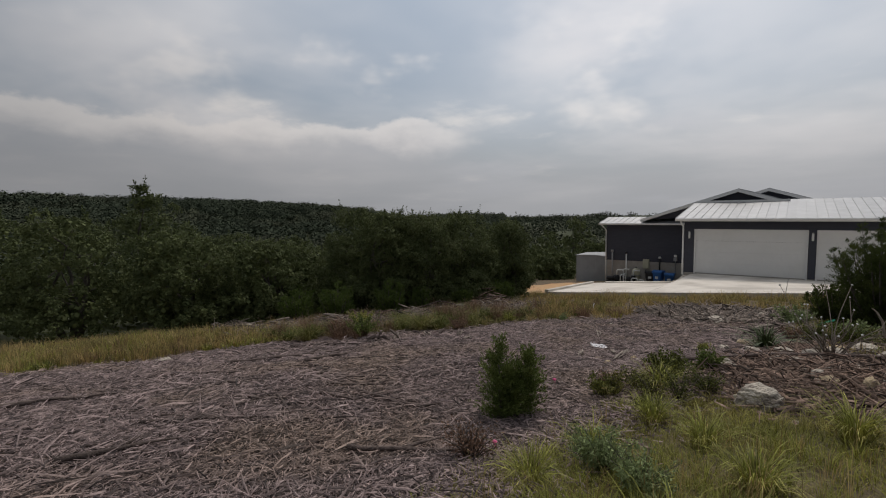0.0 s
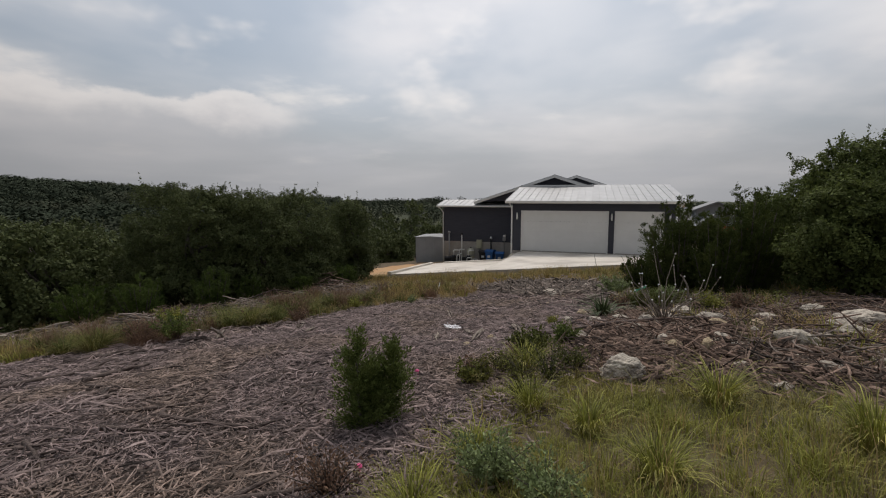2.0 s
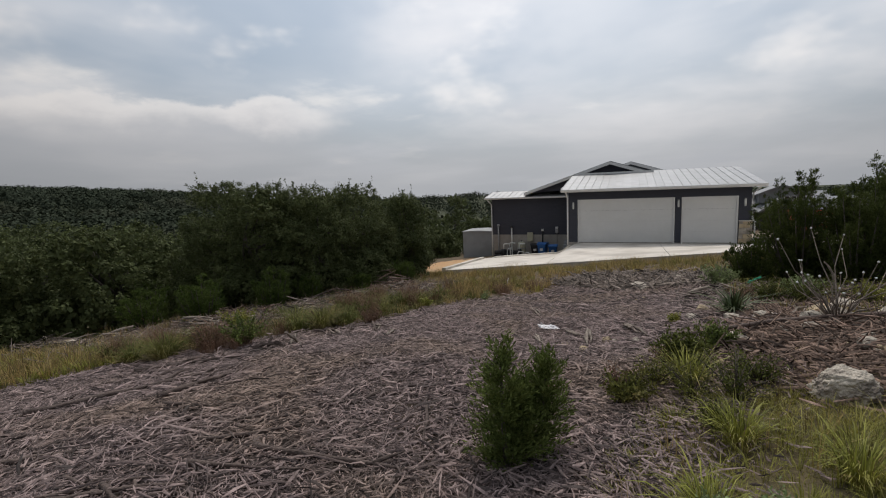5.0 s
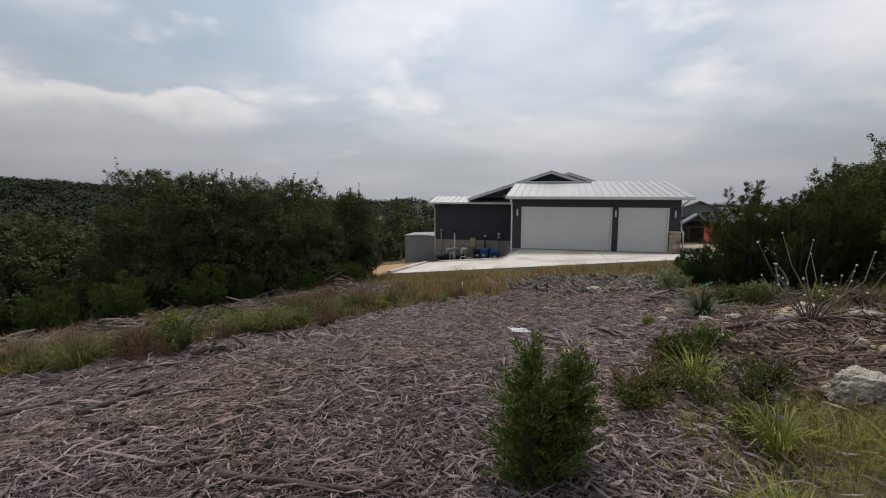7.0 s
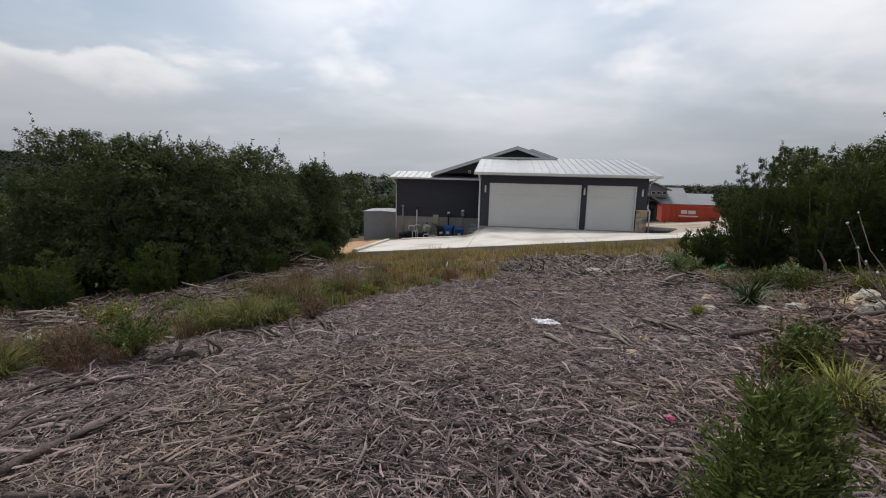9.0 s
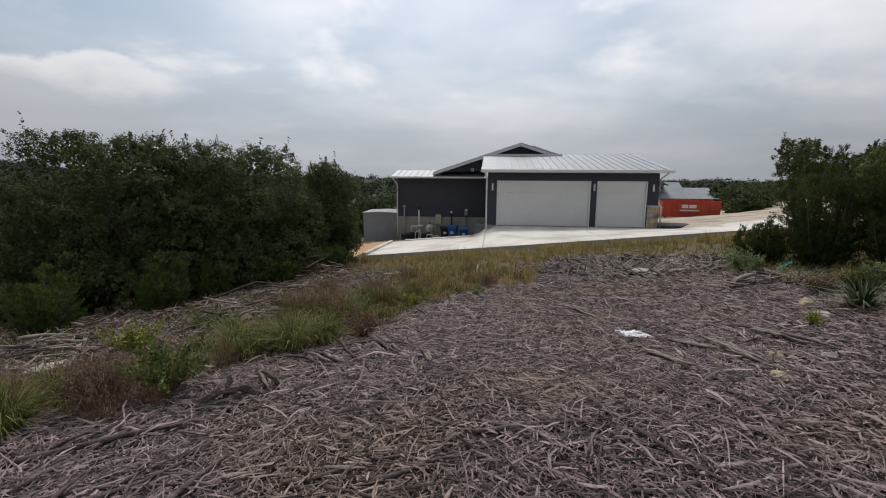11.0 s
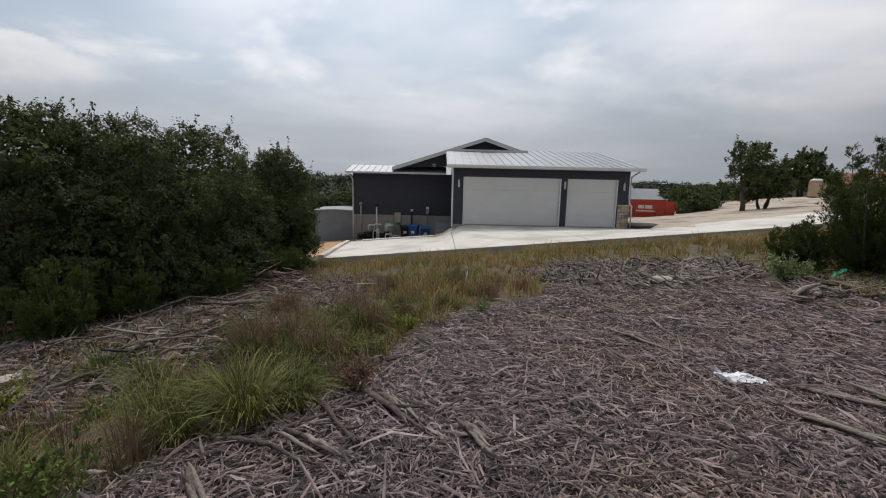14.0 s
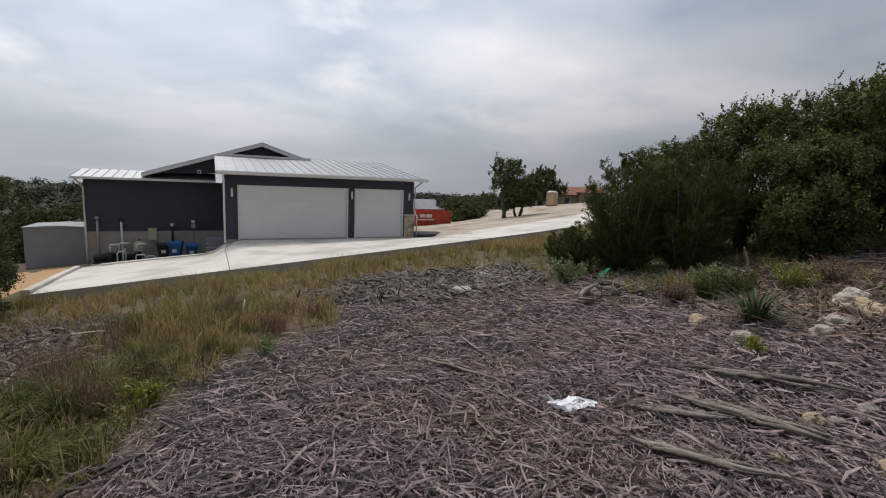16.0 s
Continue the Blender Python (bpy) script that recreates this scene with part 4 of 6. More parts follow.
def toilet():
    e = empty("portable_toilet", 43, 31.2, gz1(43, 31.2), 20)
    tagged(e, "tan portable toilet with a white roof on bare ground", "portable toilet")
    part("base", boxed(-0.62, 0.62, -0.62, 0.62, 0, 0.14, bevel=0.03), M_BLACK, e)
    for a, b, c, d in ((-0.6, 0.6, 0.55, 0.6), (-0.6, -0.55, -0.55, 0.55), (0.55, 0.6, -0.55, 0.55), (-0.6, 0.6, -0.6, -0.55)):
        part("wall", boxed(a, b, c, d, 0.14, 1.95), M_TANSTONE, e)
    dd = part("door", boxed(-0.42, 0.42, -0.625, -0.602, 0.18, 1.85, bevel=0.01), M_TANSTONE, e)
    part("latch", boxed(0.3, 0.38, -0.65, -0.63, 0.95, 1.1), M_BLACK, dd)
    part("roof", tube(bmesh.new(), [(0, 0, 1.95), (0, 0, 2.05), (0, 0, 2.2)], [0.86, 0.86, 0.5], 4), M_TRIM, e)
    return e


toilet()

# ---- vegetation ----


def quads_from(p, d, s, L, W):
    """Leaf quads: base p, direction d, side s, length L, width W."""
    mid = p + d * (L * 0.5)[:, None]
    v = np.stack([p, mid + s * (W * 0.5)[:, None], p + d * L[:, None], mid - s * (W * 0.5)[:, None]], 1).reshape(-1, 3)
    return v


def unit(a):
    return a / (np.linalg.norm(a, axis=-1, keepdims=True) + 1e-9)


def faces4(n):
    return np.arange(n * 4).reshape(n, 4)


def crown_leaves(rng, lobes, leaves, puff, L, W, twigs=0, airy=False):
    """Leaves gathered in small domes on the outside of the lobes, with coarser ones within that close the crown."""
    lob = np.array(lobes, dtype=float)
    w = lob[:, 3] * lob[:, 4] + lob[:, 4] * lob[:, 5]
    n = 60
    want = leaves // n
    k = rng.choice(len(lob), want * 6, p=w / w.sum())
    d = unit(rng.normal(0, 1, (len(k), 3)))
    c = lob[k, :3] + d * lob[k, 3:6] * rng.uniform(0.86, 1.06, (len(k), 1))
    depth = np.min(np.linalg.norm((c[:, None] - lob[None, :, :3]) / lob[None, :, 3:6], axis=2) + 9.0 * (np.arange(len(lob))[None] == k[:, None]), axis=1)
    keep = (depth > 0.8) & (d[:, 2] > -0.5) & (c[:, 2] > 0.08)
    c, d, k = c[keep][:want], d[keep][:want], k[keep][:want]
    out = unit(d * lob[k, 3:6] ** -1.0)
    size = puff * rng.uniform(0.55, 1.35, len(c))
    if airy:
        c = c + out * (puff * rng.choice((0.0, 0.0, 0.6, 1.4), len(c)) * rng.random(len(c)))[:, None]
    m = len(c) * n
    o = np.repeat(out, n, 0)
    dirs = unit(rng.normal(0, 1, (m, 3)) + o * 0.9 + np.array((0, 0, 0.45)))
    p = np.repeat(c, n, 0) + dirs * (np.repeat(size, n) * rng.uniform(0.35, 1.15, m))[:, None]
    face = unit(dirs * 0.9 + rng.normal(0, 0.5, (m, 3)) + np.array((0, 0, 0.35)))
    a = unit(np.cross(face, rng.normal(0, 1, (m, 3))))
    l = L * rng.uniform(0.6, 1.35, m)
    v = quads_from(p, a, np.cross(face, a), l, l * W / L)
    # the shaded inside
    mi2 = leaves // (16 if airy else 7)
    k = rng.choice(len(lob), mi2, p=w / w.sum())
    d = unit(rng.normal(0, 1, (mi2, 3)))
    p = lob[k, :3] + d * lob[k, 3:6] * rng.uniform(0.55, 0.86, (mi2, 1))
    p[:, 2] = np.maximum(p[:, 2], 0.1)
    face = unit(d + rng.normal(0, 0.4, (mi2, 3)))
    a = unit(np.cross(face, rng.normal(0, 1, (mi2, 3))))
    l = L * rng.uniform(1.4, 2.2, mi2)
    inner = quads_from(p, a, np.cross(face, a), l, l * 0.75)
    # leafy twigs that stand out of the crown
    up = np.flatnonzero(out[:, 2] > -0.1)
    if not twigs or not len(up):
        return np.concatenate([v, inner])
    k = rng.choice(up, twigs)
    m = 34
    way = unit(out[k] * 0.6 + np.array((0, 0, 0.7)) + rng.normal(0, 0.35, (twigs, 3)))
    ln = puff * rng.uniform(1.2, 3.0, twigs)
    t = rng.random((twigs, m, 1))
    p = (c[k][:, None] + (way * ln[:, None])[:, None] * t + rng.normal(0, 1, (twigs, m, 3)) * (0.2 * puff * (1.15 - t))).reshape(-1, 3)
    a = unit(np.repeat(way, m, 0) * 0.7 + rng.normal(0, 0.6, (twigs * m, 3)))
    side = unit(np.cross(a, rng.normal(0, 1, a.shape)))
    l = L * rng.uniform(0.6, 1.3, len(a))
    return np.concatenate([v, inner, quads_from(p, a, side, l, l * W / L)])


def tree(kind, x, y, top, rad, seed, label, leaves=26000, mat=None, trunk_r=0.11, L=0.075, W=0.045, low=0.25, lobes_n=9, base=None, cat="tree", clump=0.2, group="", trunks=3, airy=False, sprigs=40):
    rng = np.random.default_rng(seed)
    rr = random.Random(seed)
    z0 = (gz1(x, y) if base is None else base) - 0.05
    h = top - z0
    e = empty(kind, x, y, z0)
    tagged(e, label, cat, group)
    lobes = [(0, 0, h * 0.58, rad * 0.72, rad * 0.72, h * 0.36)]
    for i in range(lobes_n):
        a = 2 * math.pi * (i + rr.random() * 0.8) / lobes_n
        q = rad * rr.uniform(0.42, 0.72)
        zc = h * rr.uniform(low + 0.14, 0.8)
        s = rad * rr.uniform(0.32, 0.52) * (1.1 if zc < 0.5 * h else 0.85)
        lobes.append((q * math.cos(a), q * math.sin(a), zc, s, s, min(s * 0.85, h - zc)))
    for i in range(3):
        a = rr.random() * 6.28
        s = rad * rr.uniform(0.25, 0.36)
        lobes.append((rad * 0.3 * math.cos(a), rad * 0.3 * math.sin(a), h - s * 0.9, s, s, s * 0.9))
    if airy:
        lobes = []
        for i in range(22):
            a, f = 2.4 * i + rr.uniform(-0.5, 0.5), (i + 0.5) / 22
            q = rad * rr.uniform(0.25, 0.92) * math.sin(math.pi * (0.2 + 0.68 * f))
            zc = h * (low + 0.08 + (0.86 - low) * f)
            sz = rad * rr.uniform(0.2, 0.36)
            lobes.append((q * math.cos(a), q * math.sin(a), zc, sz, sz, min(sz * 0.8, max(h - zc, 0.12))))
    elif low < 0.1:
        for i in range(6):
            a = 2 * math.pi * (i + rr.random()) / 6
            s = rad * rr.uniform(0.38, 0.5)
            lobes.append((rad * 0.62 * math.cos(a), rad * 0.62 * math.sin(a), h * rr.uniform(0.13, 0.3), s, s, s * 0.8))
    wood = bmesh.new()
    limbs = bmesh.new()
    for i in range(trunks):
        a = rr.random() * 6.28
        b = (rad * 0.1 * math.cos(a), rad * 0.1 * math.sin(a))
        pts = [(b[0], b[1], 0.0)]
        for k in range(1, 6):
            f = k / 5
            pts.append((b[0] + rad * 0.3 * f * math.cos(a) + rr.uniform(-0.07, 0.07), b[1] + rad * 0.3 * f * math.sin(a) + rr.uniform(-0.07, 0.07), h * 0.62 * f))
        tube(wood, pts, [trunk_r * (1.25 - 0.95 * k / 5) for k in range(6)], 7)
        for j in range(4):
            q = pts[rr.randint(2, 5)]
            lx, ly, lz, lr = rr.choice(lobes)[:4]
            m = [(q[0] + (lx - q[0]) * t + rr.uniform(-0.06, 0.06), q[1] + (ly - q[1]) * t + rr.uniform(-0.06, 0.06), q[2] + (lz - q[2]) * t) for t in (0.35, 0.7, 1.0)]
            tube(limbs, [q] + m, [trunk_r * 0.42, trunk_r * 0.33, trunk_r * 0.2, trunk_r * 0.08], 5)
    part("trunk", wood, M_TRUNK, e)
    part("limb", limbs, M_TRUNK, e)
    v = crown_leaves(rng, lobes, leaves, clump, L, W, twigs=sprigs, airy=airy)
    arr("crown", v, faces4(len(v) // 4), mat or M_OAK, e)
    return e


OAKS = "oaks below the house"
for x, y, top, rad, seed, n in ((-5.85, -10.6, 3.15, 1.15, 11, 26000), (-6.75, -12.8, 3.62, 1.6, 12, 32000), (-7.4, -14.6, 3.55, 1.55, 13, 30000), (-8.3, -15.6, 3.75, 1.5, 14, 30000),
                                (-10.6, -15.2, 3.85, 1.5, 15, 28000), (-8.6, -12.2, 3.3, 1.7, 16, 24000), (-7.6, -9.2, 2.9, 1.5, 17, 20000)):
    tree("oak_tree", x, y, top, rad, seed, "dark evergreen live oak with a dense rounded crown", int(n * 1.5), group=OAKS, sprigs=110, L=0.058, W=0.03, low=0.07, clump=0.17)
for x, y, top, rad, seed in ((-12.2, -18.3, 2.55, 1.8, 21), (-14.6, -16.2, 2.5, 1.9, 22), (-13.6, -21.2, 3.05, 1.8, 23), (-17.2, -18.6, 2.8, 2.2, 24), (-16.4, -23.8, 3.9, 2.2, 25),
                             (-19.6, -19.6, 5.0, 2.0, 26), (-20.5, -25.5, 4.2, 2.4, 27), (-12.8, -13.2, 2.6, 1.9, 28), (-11.6, -10.0, 2.0, 1.9, 29), (-22, -15, 2.4, 2.4, 30), (-16.5, -13, 1.9, 2.2, 31), (-25, -21, 3.6, 2.6, 32)):
    tree("oak_tree", x, y, top, rad, seed, "dusky live oak in the thicket, crown reaching the ground", 17000, group="thicket of oaks", L=0.1, W=0.055, low=0.02, clump=0.22)
for x, y, top, rad, seed in ((-14.8, 21.5, 2.2, 2.0, 41), (-11.6, 17, 0.2, 2.2, 42), (-18.5, 23, 0.9, 2.6, 43), (-17, 15, -0.4, 2.6, 44), (-10, 23, 0.4, 2.6, 45), (-22, 17, -0.2, 3.0, 46), (-13.5, 11.5, -0.6, 2.0, 47),
                             (-26, 12, -0.5, 3, 48), (-20, 8, -0.6, 2.6, 49), (-30, 20, 0.2, 3.4, 50), (-15.5, 4, -0.2, 2.2, 51), (-14, -2, 0.6, 2.2, 52), (-19, -4, 0.8, 2.6, 53), (-24, 0, 0.6, 3, 54), (-12, -5.5, 1.4, 1.9, 55)):
    tree("oak_tree", x, y, top, rad, seed, "distant dusky live oak behind the house", 7000, group="oaks behind the house", L=0.17, W=0.1, low=0.02, clump=0.3)

# right-hand thicket
def juniper(x, y, h, rad, seed, label, mat, leaders, twigs, group, L=0.045):
    """A juniper shrub: many upright pointed leaders, each a plume of short scaly sprays."""
    z0 = gz1(x, y) - 0.05
    e = empty("juniper_bush", x, y, z0)
    tagged(e, label, "shrub", group)
    rng = np.random.default_rng(seed)
    stem, vs = bmesh.new(), []
    for k in range(leaders):
        a = 2.4 * k + rng.uniform(-0.4, 0.4)
        q = rad * 0.9 * math.sqrt((k + 0.3) / leaders)
        hh = h * (1.02 - 0.4 * (q / rad) ** 2) * rng.uniform(0.75, 1.08)
        foot = np.array((math.cos(a) * q * 0.25, math.sin(a) * q * 0.25, 0.0))
        tip = np.array((math.cos(a) * q, math.sin(a) * q, hh))
        mid = foot * 0.4 + tip * np.array((0.55, 0.55, 0.45))
        tube(stem, [tuple(foot), tuple(mid), tuple(tip * 0.97)], [0.028, 0.016, 0.004], 5)
        f = rng.uniform(0.06, 1.0, twigs)
        p0 = ((1 - f) ** 2)[:, None] * foot + (2 * f * (1 - f))[:, None] * (2 * mid - 0.5 * (foot + tip)) + (f ** 2)[:, None] * tip
        b = rng.uniform(0, 6.28, twigs)
        ln = min(0.5, rad * 0.56) * (1.06 - f) ** 0.7 * rng.uniform(0.45, 1.15, twigs)
        dirv = np.stack([np.cos(b) * ln, np.sin(b) * ln, ln * rng.uniform(0.15, 0.85, twigs) + 0.04], 1)
        m = 40
        t = rng.uniform(0.1, 1.0, (twigs, m, 1)) ** 0.8
        base = (p0[:, None] + dirv[:, None] * t + rng.normal(0, 0.016, (twigs, m, 3))).reshape(-1, 3)
        d = unit(np.repeat(unit(dirv), m, 0) + rng.normal(0, 0.5, (twigs * m, 3)) + np.array((0, 0, 0.3)))
        s = unit(np.cross(d, rng.normal(0, 1, d.shape)))
        l = L * rng.uniform(0.5, 1.4, len(d))
        base[:, 2] = np.maximum(base[:, 2], 0.03)
        vs.append(quads_from(base, d, s, l, l * 0.26))
    part("stem", stem, M_TRUNK, e)
    vs = np.concatenate(vs)
    arr("foliage", vs, faces4(len(vs) // 4), mat, e)
    return e


juniper(5.9, -16.3, 2.2, 1.0, 61, "dark ragged juniper shrub beside the brush pile", M_JUN, 34, 58, "thicket beside the drive")
juniper(7.1, -16.75, 2.25, 1.05, 62, "dense dark green juniper shrub", M_JUN, 34, 58, "thicket beside the drive")
juniper(6.5, -17.1, 1.75, 0.7, 77, "dark juniper shrub before the thicket", M_JUN, 20, 46, "thicket beside the drive")
juniper(5.2, -15.7, 0.95, 0.6, 63, "low spreading juniper bush at the thicket edge", M_JUN, 18, 34, "thicket beside the drive")
THICKET = "thicket beside the drive"
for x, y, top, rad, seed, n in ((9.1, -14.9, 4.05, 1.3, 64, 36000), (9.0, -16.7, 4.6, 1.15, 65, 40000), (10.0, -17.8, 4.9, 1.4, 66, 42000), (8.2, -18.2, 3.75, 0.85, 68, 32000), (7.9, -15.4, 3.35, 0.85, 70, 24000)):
    tree("oak_tree", x, y, top, rad, seed, "ragged green live oak with an open outline", n, M_OAK_SUNLIT, 0.06, 0.055, 0.03, 0.05, 11, clump=0.15, group=THICKET, airy=True, sprigs=130)
tree("oak_tree", 11.8, -18.4, 5.1, 1.8, 67, "tall ragged live oak with an open outline", 22000, M_OAK_SUNLIT, low=0.05, L=0.085, W=0.045, group=THICKET, airy=True, sprigs=120)
tree("oak_tree", 10.2, -20.2, 4.4, 1.35, 69, "ragged green live oak with an open outline", 26000, M_OAK_SUNLIT, 0.06, 0.065, 0.036, 0.05, 11, clump=0.16, group=THICKET, airy=True, sprigs=120)
snag = part("dead_tree", tube(bmesh.new(), [(0.08, 0, -0.05), (0.03, 0.02, 0.35), (0.0, 0.0, 0.6), (-0.09, 0.02, 0.8), (-0.16, 0.0, 0.88)], [0.03, 0.026, 0.022, 0.018, 0.01], 8), M_BARK)
snag.location = (5.6, -18.75, gz1(5.6, -18.75))
snag.scale = (0.8, 0.8, 0.72)
tagged(snag, "thin bent dead tree stump at the thicket edge", "dead tree")
# small junipers in front of the oaks
for x, y, h, rad, seed in ((-7.9, -18.6, 1.3, 0.75, 71), (-6.5, -15.9, 0.95, 0.5, 72), (-4.9, -12.6, 1.0, 0.55, 73), (-10.5, -18.3, 1.4, 0.8, 74), (-9.2, -17.2, 1.0, 0.6, 75), (-7.4, -14.2, 0.9, 0.6, 76), (-6.9, -17.0, 1.25, 0.65, 78), (-5.6, -14.4, 0.8, 0.5, 79), (-9.6, -19.0, 1.1, 0.7, 80)):
    juniper(x, y, h, rad, seed, "small bright green juniper in front of the oaks", M_JUN2, 16, 26, "small junipers", 0.055)
# trees beyond the drive
tree("oak_tree", 22, 11.8, 5.1, 1.9, 81, "lone leaning oak on bare caliche ground", 9000, None, 0.16, 0.13, 0.075, 0.42, 7, clump=0.26, trunks=1, airy=True)
tree("oak_tree", 24.5, 13.4, 3.4, 1.9, 82, "low oak behind the lone oak", 9000, None, 0.1, 0.16, 0.1, 0.1, 7, clump=0.3)
tree("oak_tree", 52, 45, 6.0, 3.4, 83, "round distant oak beside the tile-roofed house", 8000, None, 0.2, 0.3, 0.2, 0.2, 7, clump=0.5)
for x, y, top, rad, seed in ((24.5, 24, 0.35, 1.3, 85), (27, 26.5, 0.45, 1.5, 86), (27, 32, 0.0, 2.0, 87), (33, 40, 0.2, 2.6, 88), (40, 48, 0.5, 2.8, 89), (46, 52, 1.2, 3, 90)):
    tree("oak_tree", x, y, top, rad, seed, "distant dark oak beyond the dumpster", 5000, None, 0.12, 0.26, 0.16, 0.03, 7, clump=0.45, group="oaks beyond the dumpster")

# the young juniper beside the path, with two leading stems
sap = empty("young_juniper", 1.93, -24.42, gz1(1.93, -24.42) - 0.1)
sap.scale = (1.32, 1.25, 0.95)
tagged(sap, "young bright green juniper with two stems in mulch", "shrub")
rng = np.random.default_rng(5)
stem = bmesh.new()
vv = []
for bx, by, hh, rad in ((-0.04, 0.0, 1.0, 0.27), (0.17, 0.16, 0.86, 0.26), (0.03, 0.1, 0.66, 0.27)):
    tube(stem, [(bx * 0.3, by * 0.3, 0), (bx * 0.8, by, hh * 0.4), (bx, by, hh * 0.9)], [0.018, 0.012, 0.004], 6)
    for k in range(115):
        f = rng.uniform(0.03, 0.93)
        a = rng.uniform(0, 6.28)
        q = rad * (1 - f) ** 0.6 * rng.uniform(0.5, 1.12)
        p0 = np.array((bx * min(1, f + 0.4), by, hh * f))
        dirv = np.array((math.cos(a) * q, math.sin(a) * q, 0.12 + 0.14 * rng.random()))
        m = 50
        t = rng.uniform(0.1, 1, m)
        base = p0 + dirv * t[:, None] + rng.normal(0, 0.013, (m, 3))
        d = unit(unit(dirv) + rng.normal(0, 0.5, (m, 3)) + np.array((0, 0, 0.35)))
        s = unit(np.cross(d, rng.normal(0, 1, (m, 3))))
        l = rng.uniform(0.025, 0.05, m)
        vv.append(quads_from(base, d, s, l, l * 0.24))
part("stem", stem, M_TRUNK, sap)
vv = np.concatenate(vv)
arr("foliage", vv, faces4(len(vv) // 4), M_SAPLING, sap)


def blades(rng, px, py, h, n, spread, lean, width, z=None):
    """Arching grass blades in tufts at px, py; heights h."""
    m = len(px) * n
    z = ground_z(px, py) if z is None else z
    a = rng.uniform(0, 2 * math.pi, m)
    d = np.stack([np.cos(a), np.sin(a), np.zeros(m)], 1)
    b = np.repeat(np.stack([px, py, z - 0.02], 1), n, 0) + d * (np.repeat(spread, n) * np.sqrt(rng.random(m)))[:, None]
    hh = np.repeat(h, n) * rng.uniform(0.55, 1.15, m)
    ln = np.repeat(lean, n) * rng.uniform(0.2, 1.2, m) * hh
    s = unit(np.stack([-d[:, 1], d[:, 0], rng.normal(0, 0.2, m)], 1)) * (np.repeat(width, n) * rng.uniform(0.6, 1.3, m))[:, None] * 0.5
    up = np.array((0, 0, 1.0))
    m1 = b + d * (ln * 0.3)[:, None] + up * (hh * 0.55)[:, None]
    tp = b + d * ln[:, None] + up * (hh * (1 - 0.25 * np.minimum(ln / np.maximum(hh, 1e-3), 1.5)))[:, None]
    v = np.stack([b - s, b + s, m1 + s * 0.8, m1 - s * 0.8, tp + s * 0.12, tp - s * 0.12], 1).reshape(-1, 3)
    i = np.arange(m)[:, None] * 6
    f = np.concatenate([i + np.array([[0, 1, 2, 3]]), i + np.array([[3, 2, 4, 5]])], 0)
    return v, f


def scatter(rng, poly, n):
    p = np.array(poly)
    lo, hi = p.min(0), p.max(0)
    out = np.zeros((0, 2))
    while len(out) < n:
        q = rng.uniform(lo, hi, (n * 3, 2))
        out = np.concatenate([out, q[inside(poly, q[:, 0], q[:, 1])]])
    return out[:n, 0], out[:n, 1]


def meadow(name, poly, tufts, n, h, spread, lean, width, mat, label, seed, avoid_chips=True, patch=0.0):
    rng = np.random.default_rng(seed)
    x, y = scatter(rng, poly, tufts)
    if avoid_chips:
        k = ~inside(CHIP_EDGE, x + 0.55 * waves(x * 1.7, y * 1.7) + rng.normal(0, 0.12, len(x)), y + 0.3 * waves(y * 2.3, x * 2.1))
        x, y = x[k], y[k]
    k = ~((x > -6.3) & (x < 18) & (y > -8.15 + 0.25 * rng.random(len(x))))
    x, y = x[k], y[k]
    if patch:
        k = waves(x * 1.4 + seed, y * 1.4, seed) > -0.1 + patch * rng.normal(0, 0.25, len(x))
        x, y = x[k], y[k]
    m = len(x)
    big_h = 0.72 + 0.45 * np.clip(waves(x * 0.8 + 1, y * 0.8, 2.0) + 0.3, 0, 1)
    v, f = blades(rng, x, y, h * big_h * rng.uniform(0.5, 1.25, m), n, spread * rng.uniform(0.6, 1.4, m), np.full(m, lean), np.full(m, width))
    return tagged(arr(name, v, f, mat), label, "grass", kind="stuff")


RIGHT_NEAR = [(2.4, -28.6), (2.4, -26.0), (2.6, -24.6), (2.8, -23.3), (3.9, -23.1), (5.2, -23.6), (6.6, -24.2), (8.5, -25.2), (9, -29), (5, -30)]
STRIP = [(-8.5, -28.5), (-6.4, -27.0), (-6.1, -23.4), (-4.4, -22.1), (-2.9, -21.1), (-2.0, -20.0), (-1.4, -18.2), (-0.5, -16.0), (0.4, -14.2), (-2.0, -12.6), (-2.9, -15.6), (-3.4, -18.0), (-4.4, -20.3), (-6.6, -22.0), (-9.0, -24.2), (-12, -27)]
BANK = [(-6.3, -9.5), (-5.6, -7.6), (8, -7.6), (14, -6.9), (18, -5.3), (13, -10), (7.5, -12.5), (5.2, -14.2), (4.3, -14.4), (2.6, -13.1), (1.3, -13.5), (0.9, -14.9), (0.6, -16.1), (-0.2, -16.7), (-1.2, -17.2), (-3.0, -14.2), (-4.6, -12.4)]
meadow("green_grass", RIGHT_NEAR, 1600, 28, 0.2, 0.09, 0.9, 0.006, M_GREEN, "bright green tufted grass beside the mulch", 101, patch=1)
meadow("short_grass", RIGHT_NEAR, 4200, 20, 0.12, 0.1, 0.9, 0.0055, M_GREEN, "short dense grass covering the ground by the path", 112)
meadow("fine_tan_grass", RIGHT_NEAR, 420, 9, 0.34, 0.08, 0.5, 0.005, M_TAN, "thin dry grass stems among green tufts", 102)
meadow("green_grass", STRIP, 480, 34, 0.26, 0.11, 0.8, 0.011, M_DEEP, "mixed green grass along the mulch edge", 103, patch=1)
meadow("short_grass", STRIP, 2400, 20, 0.12, 0.11, 0.9, 0.008, M_DEEP, "short dark grass covering the soil by the mulch", 114, patch=1.0)
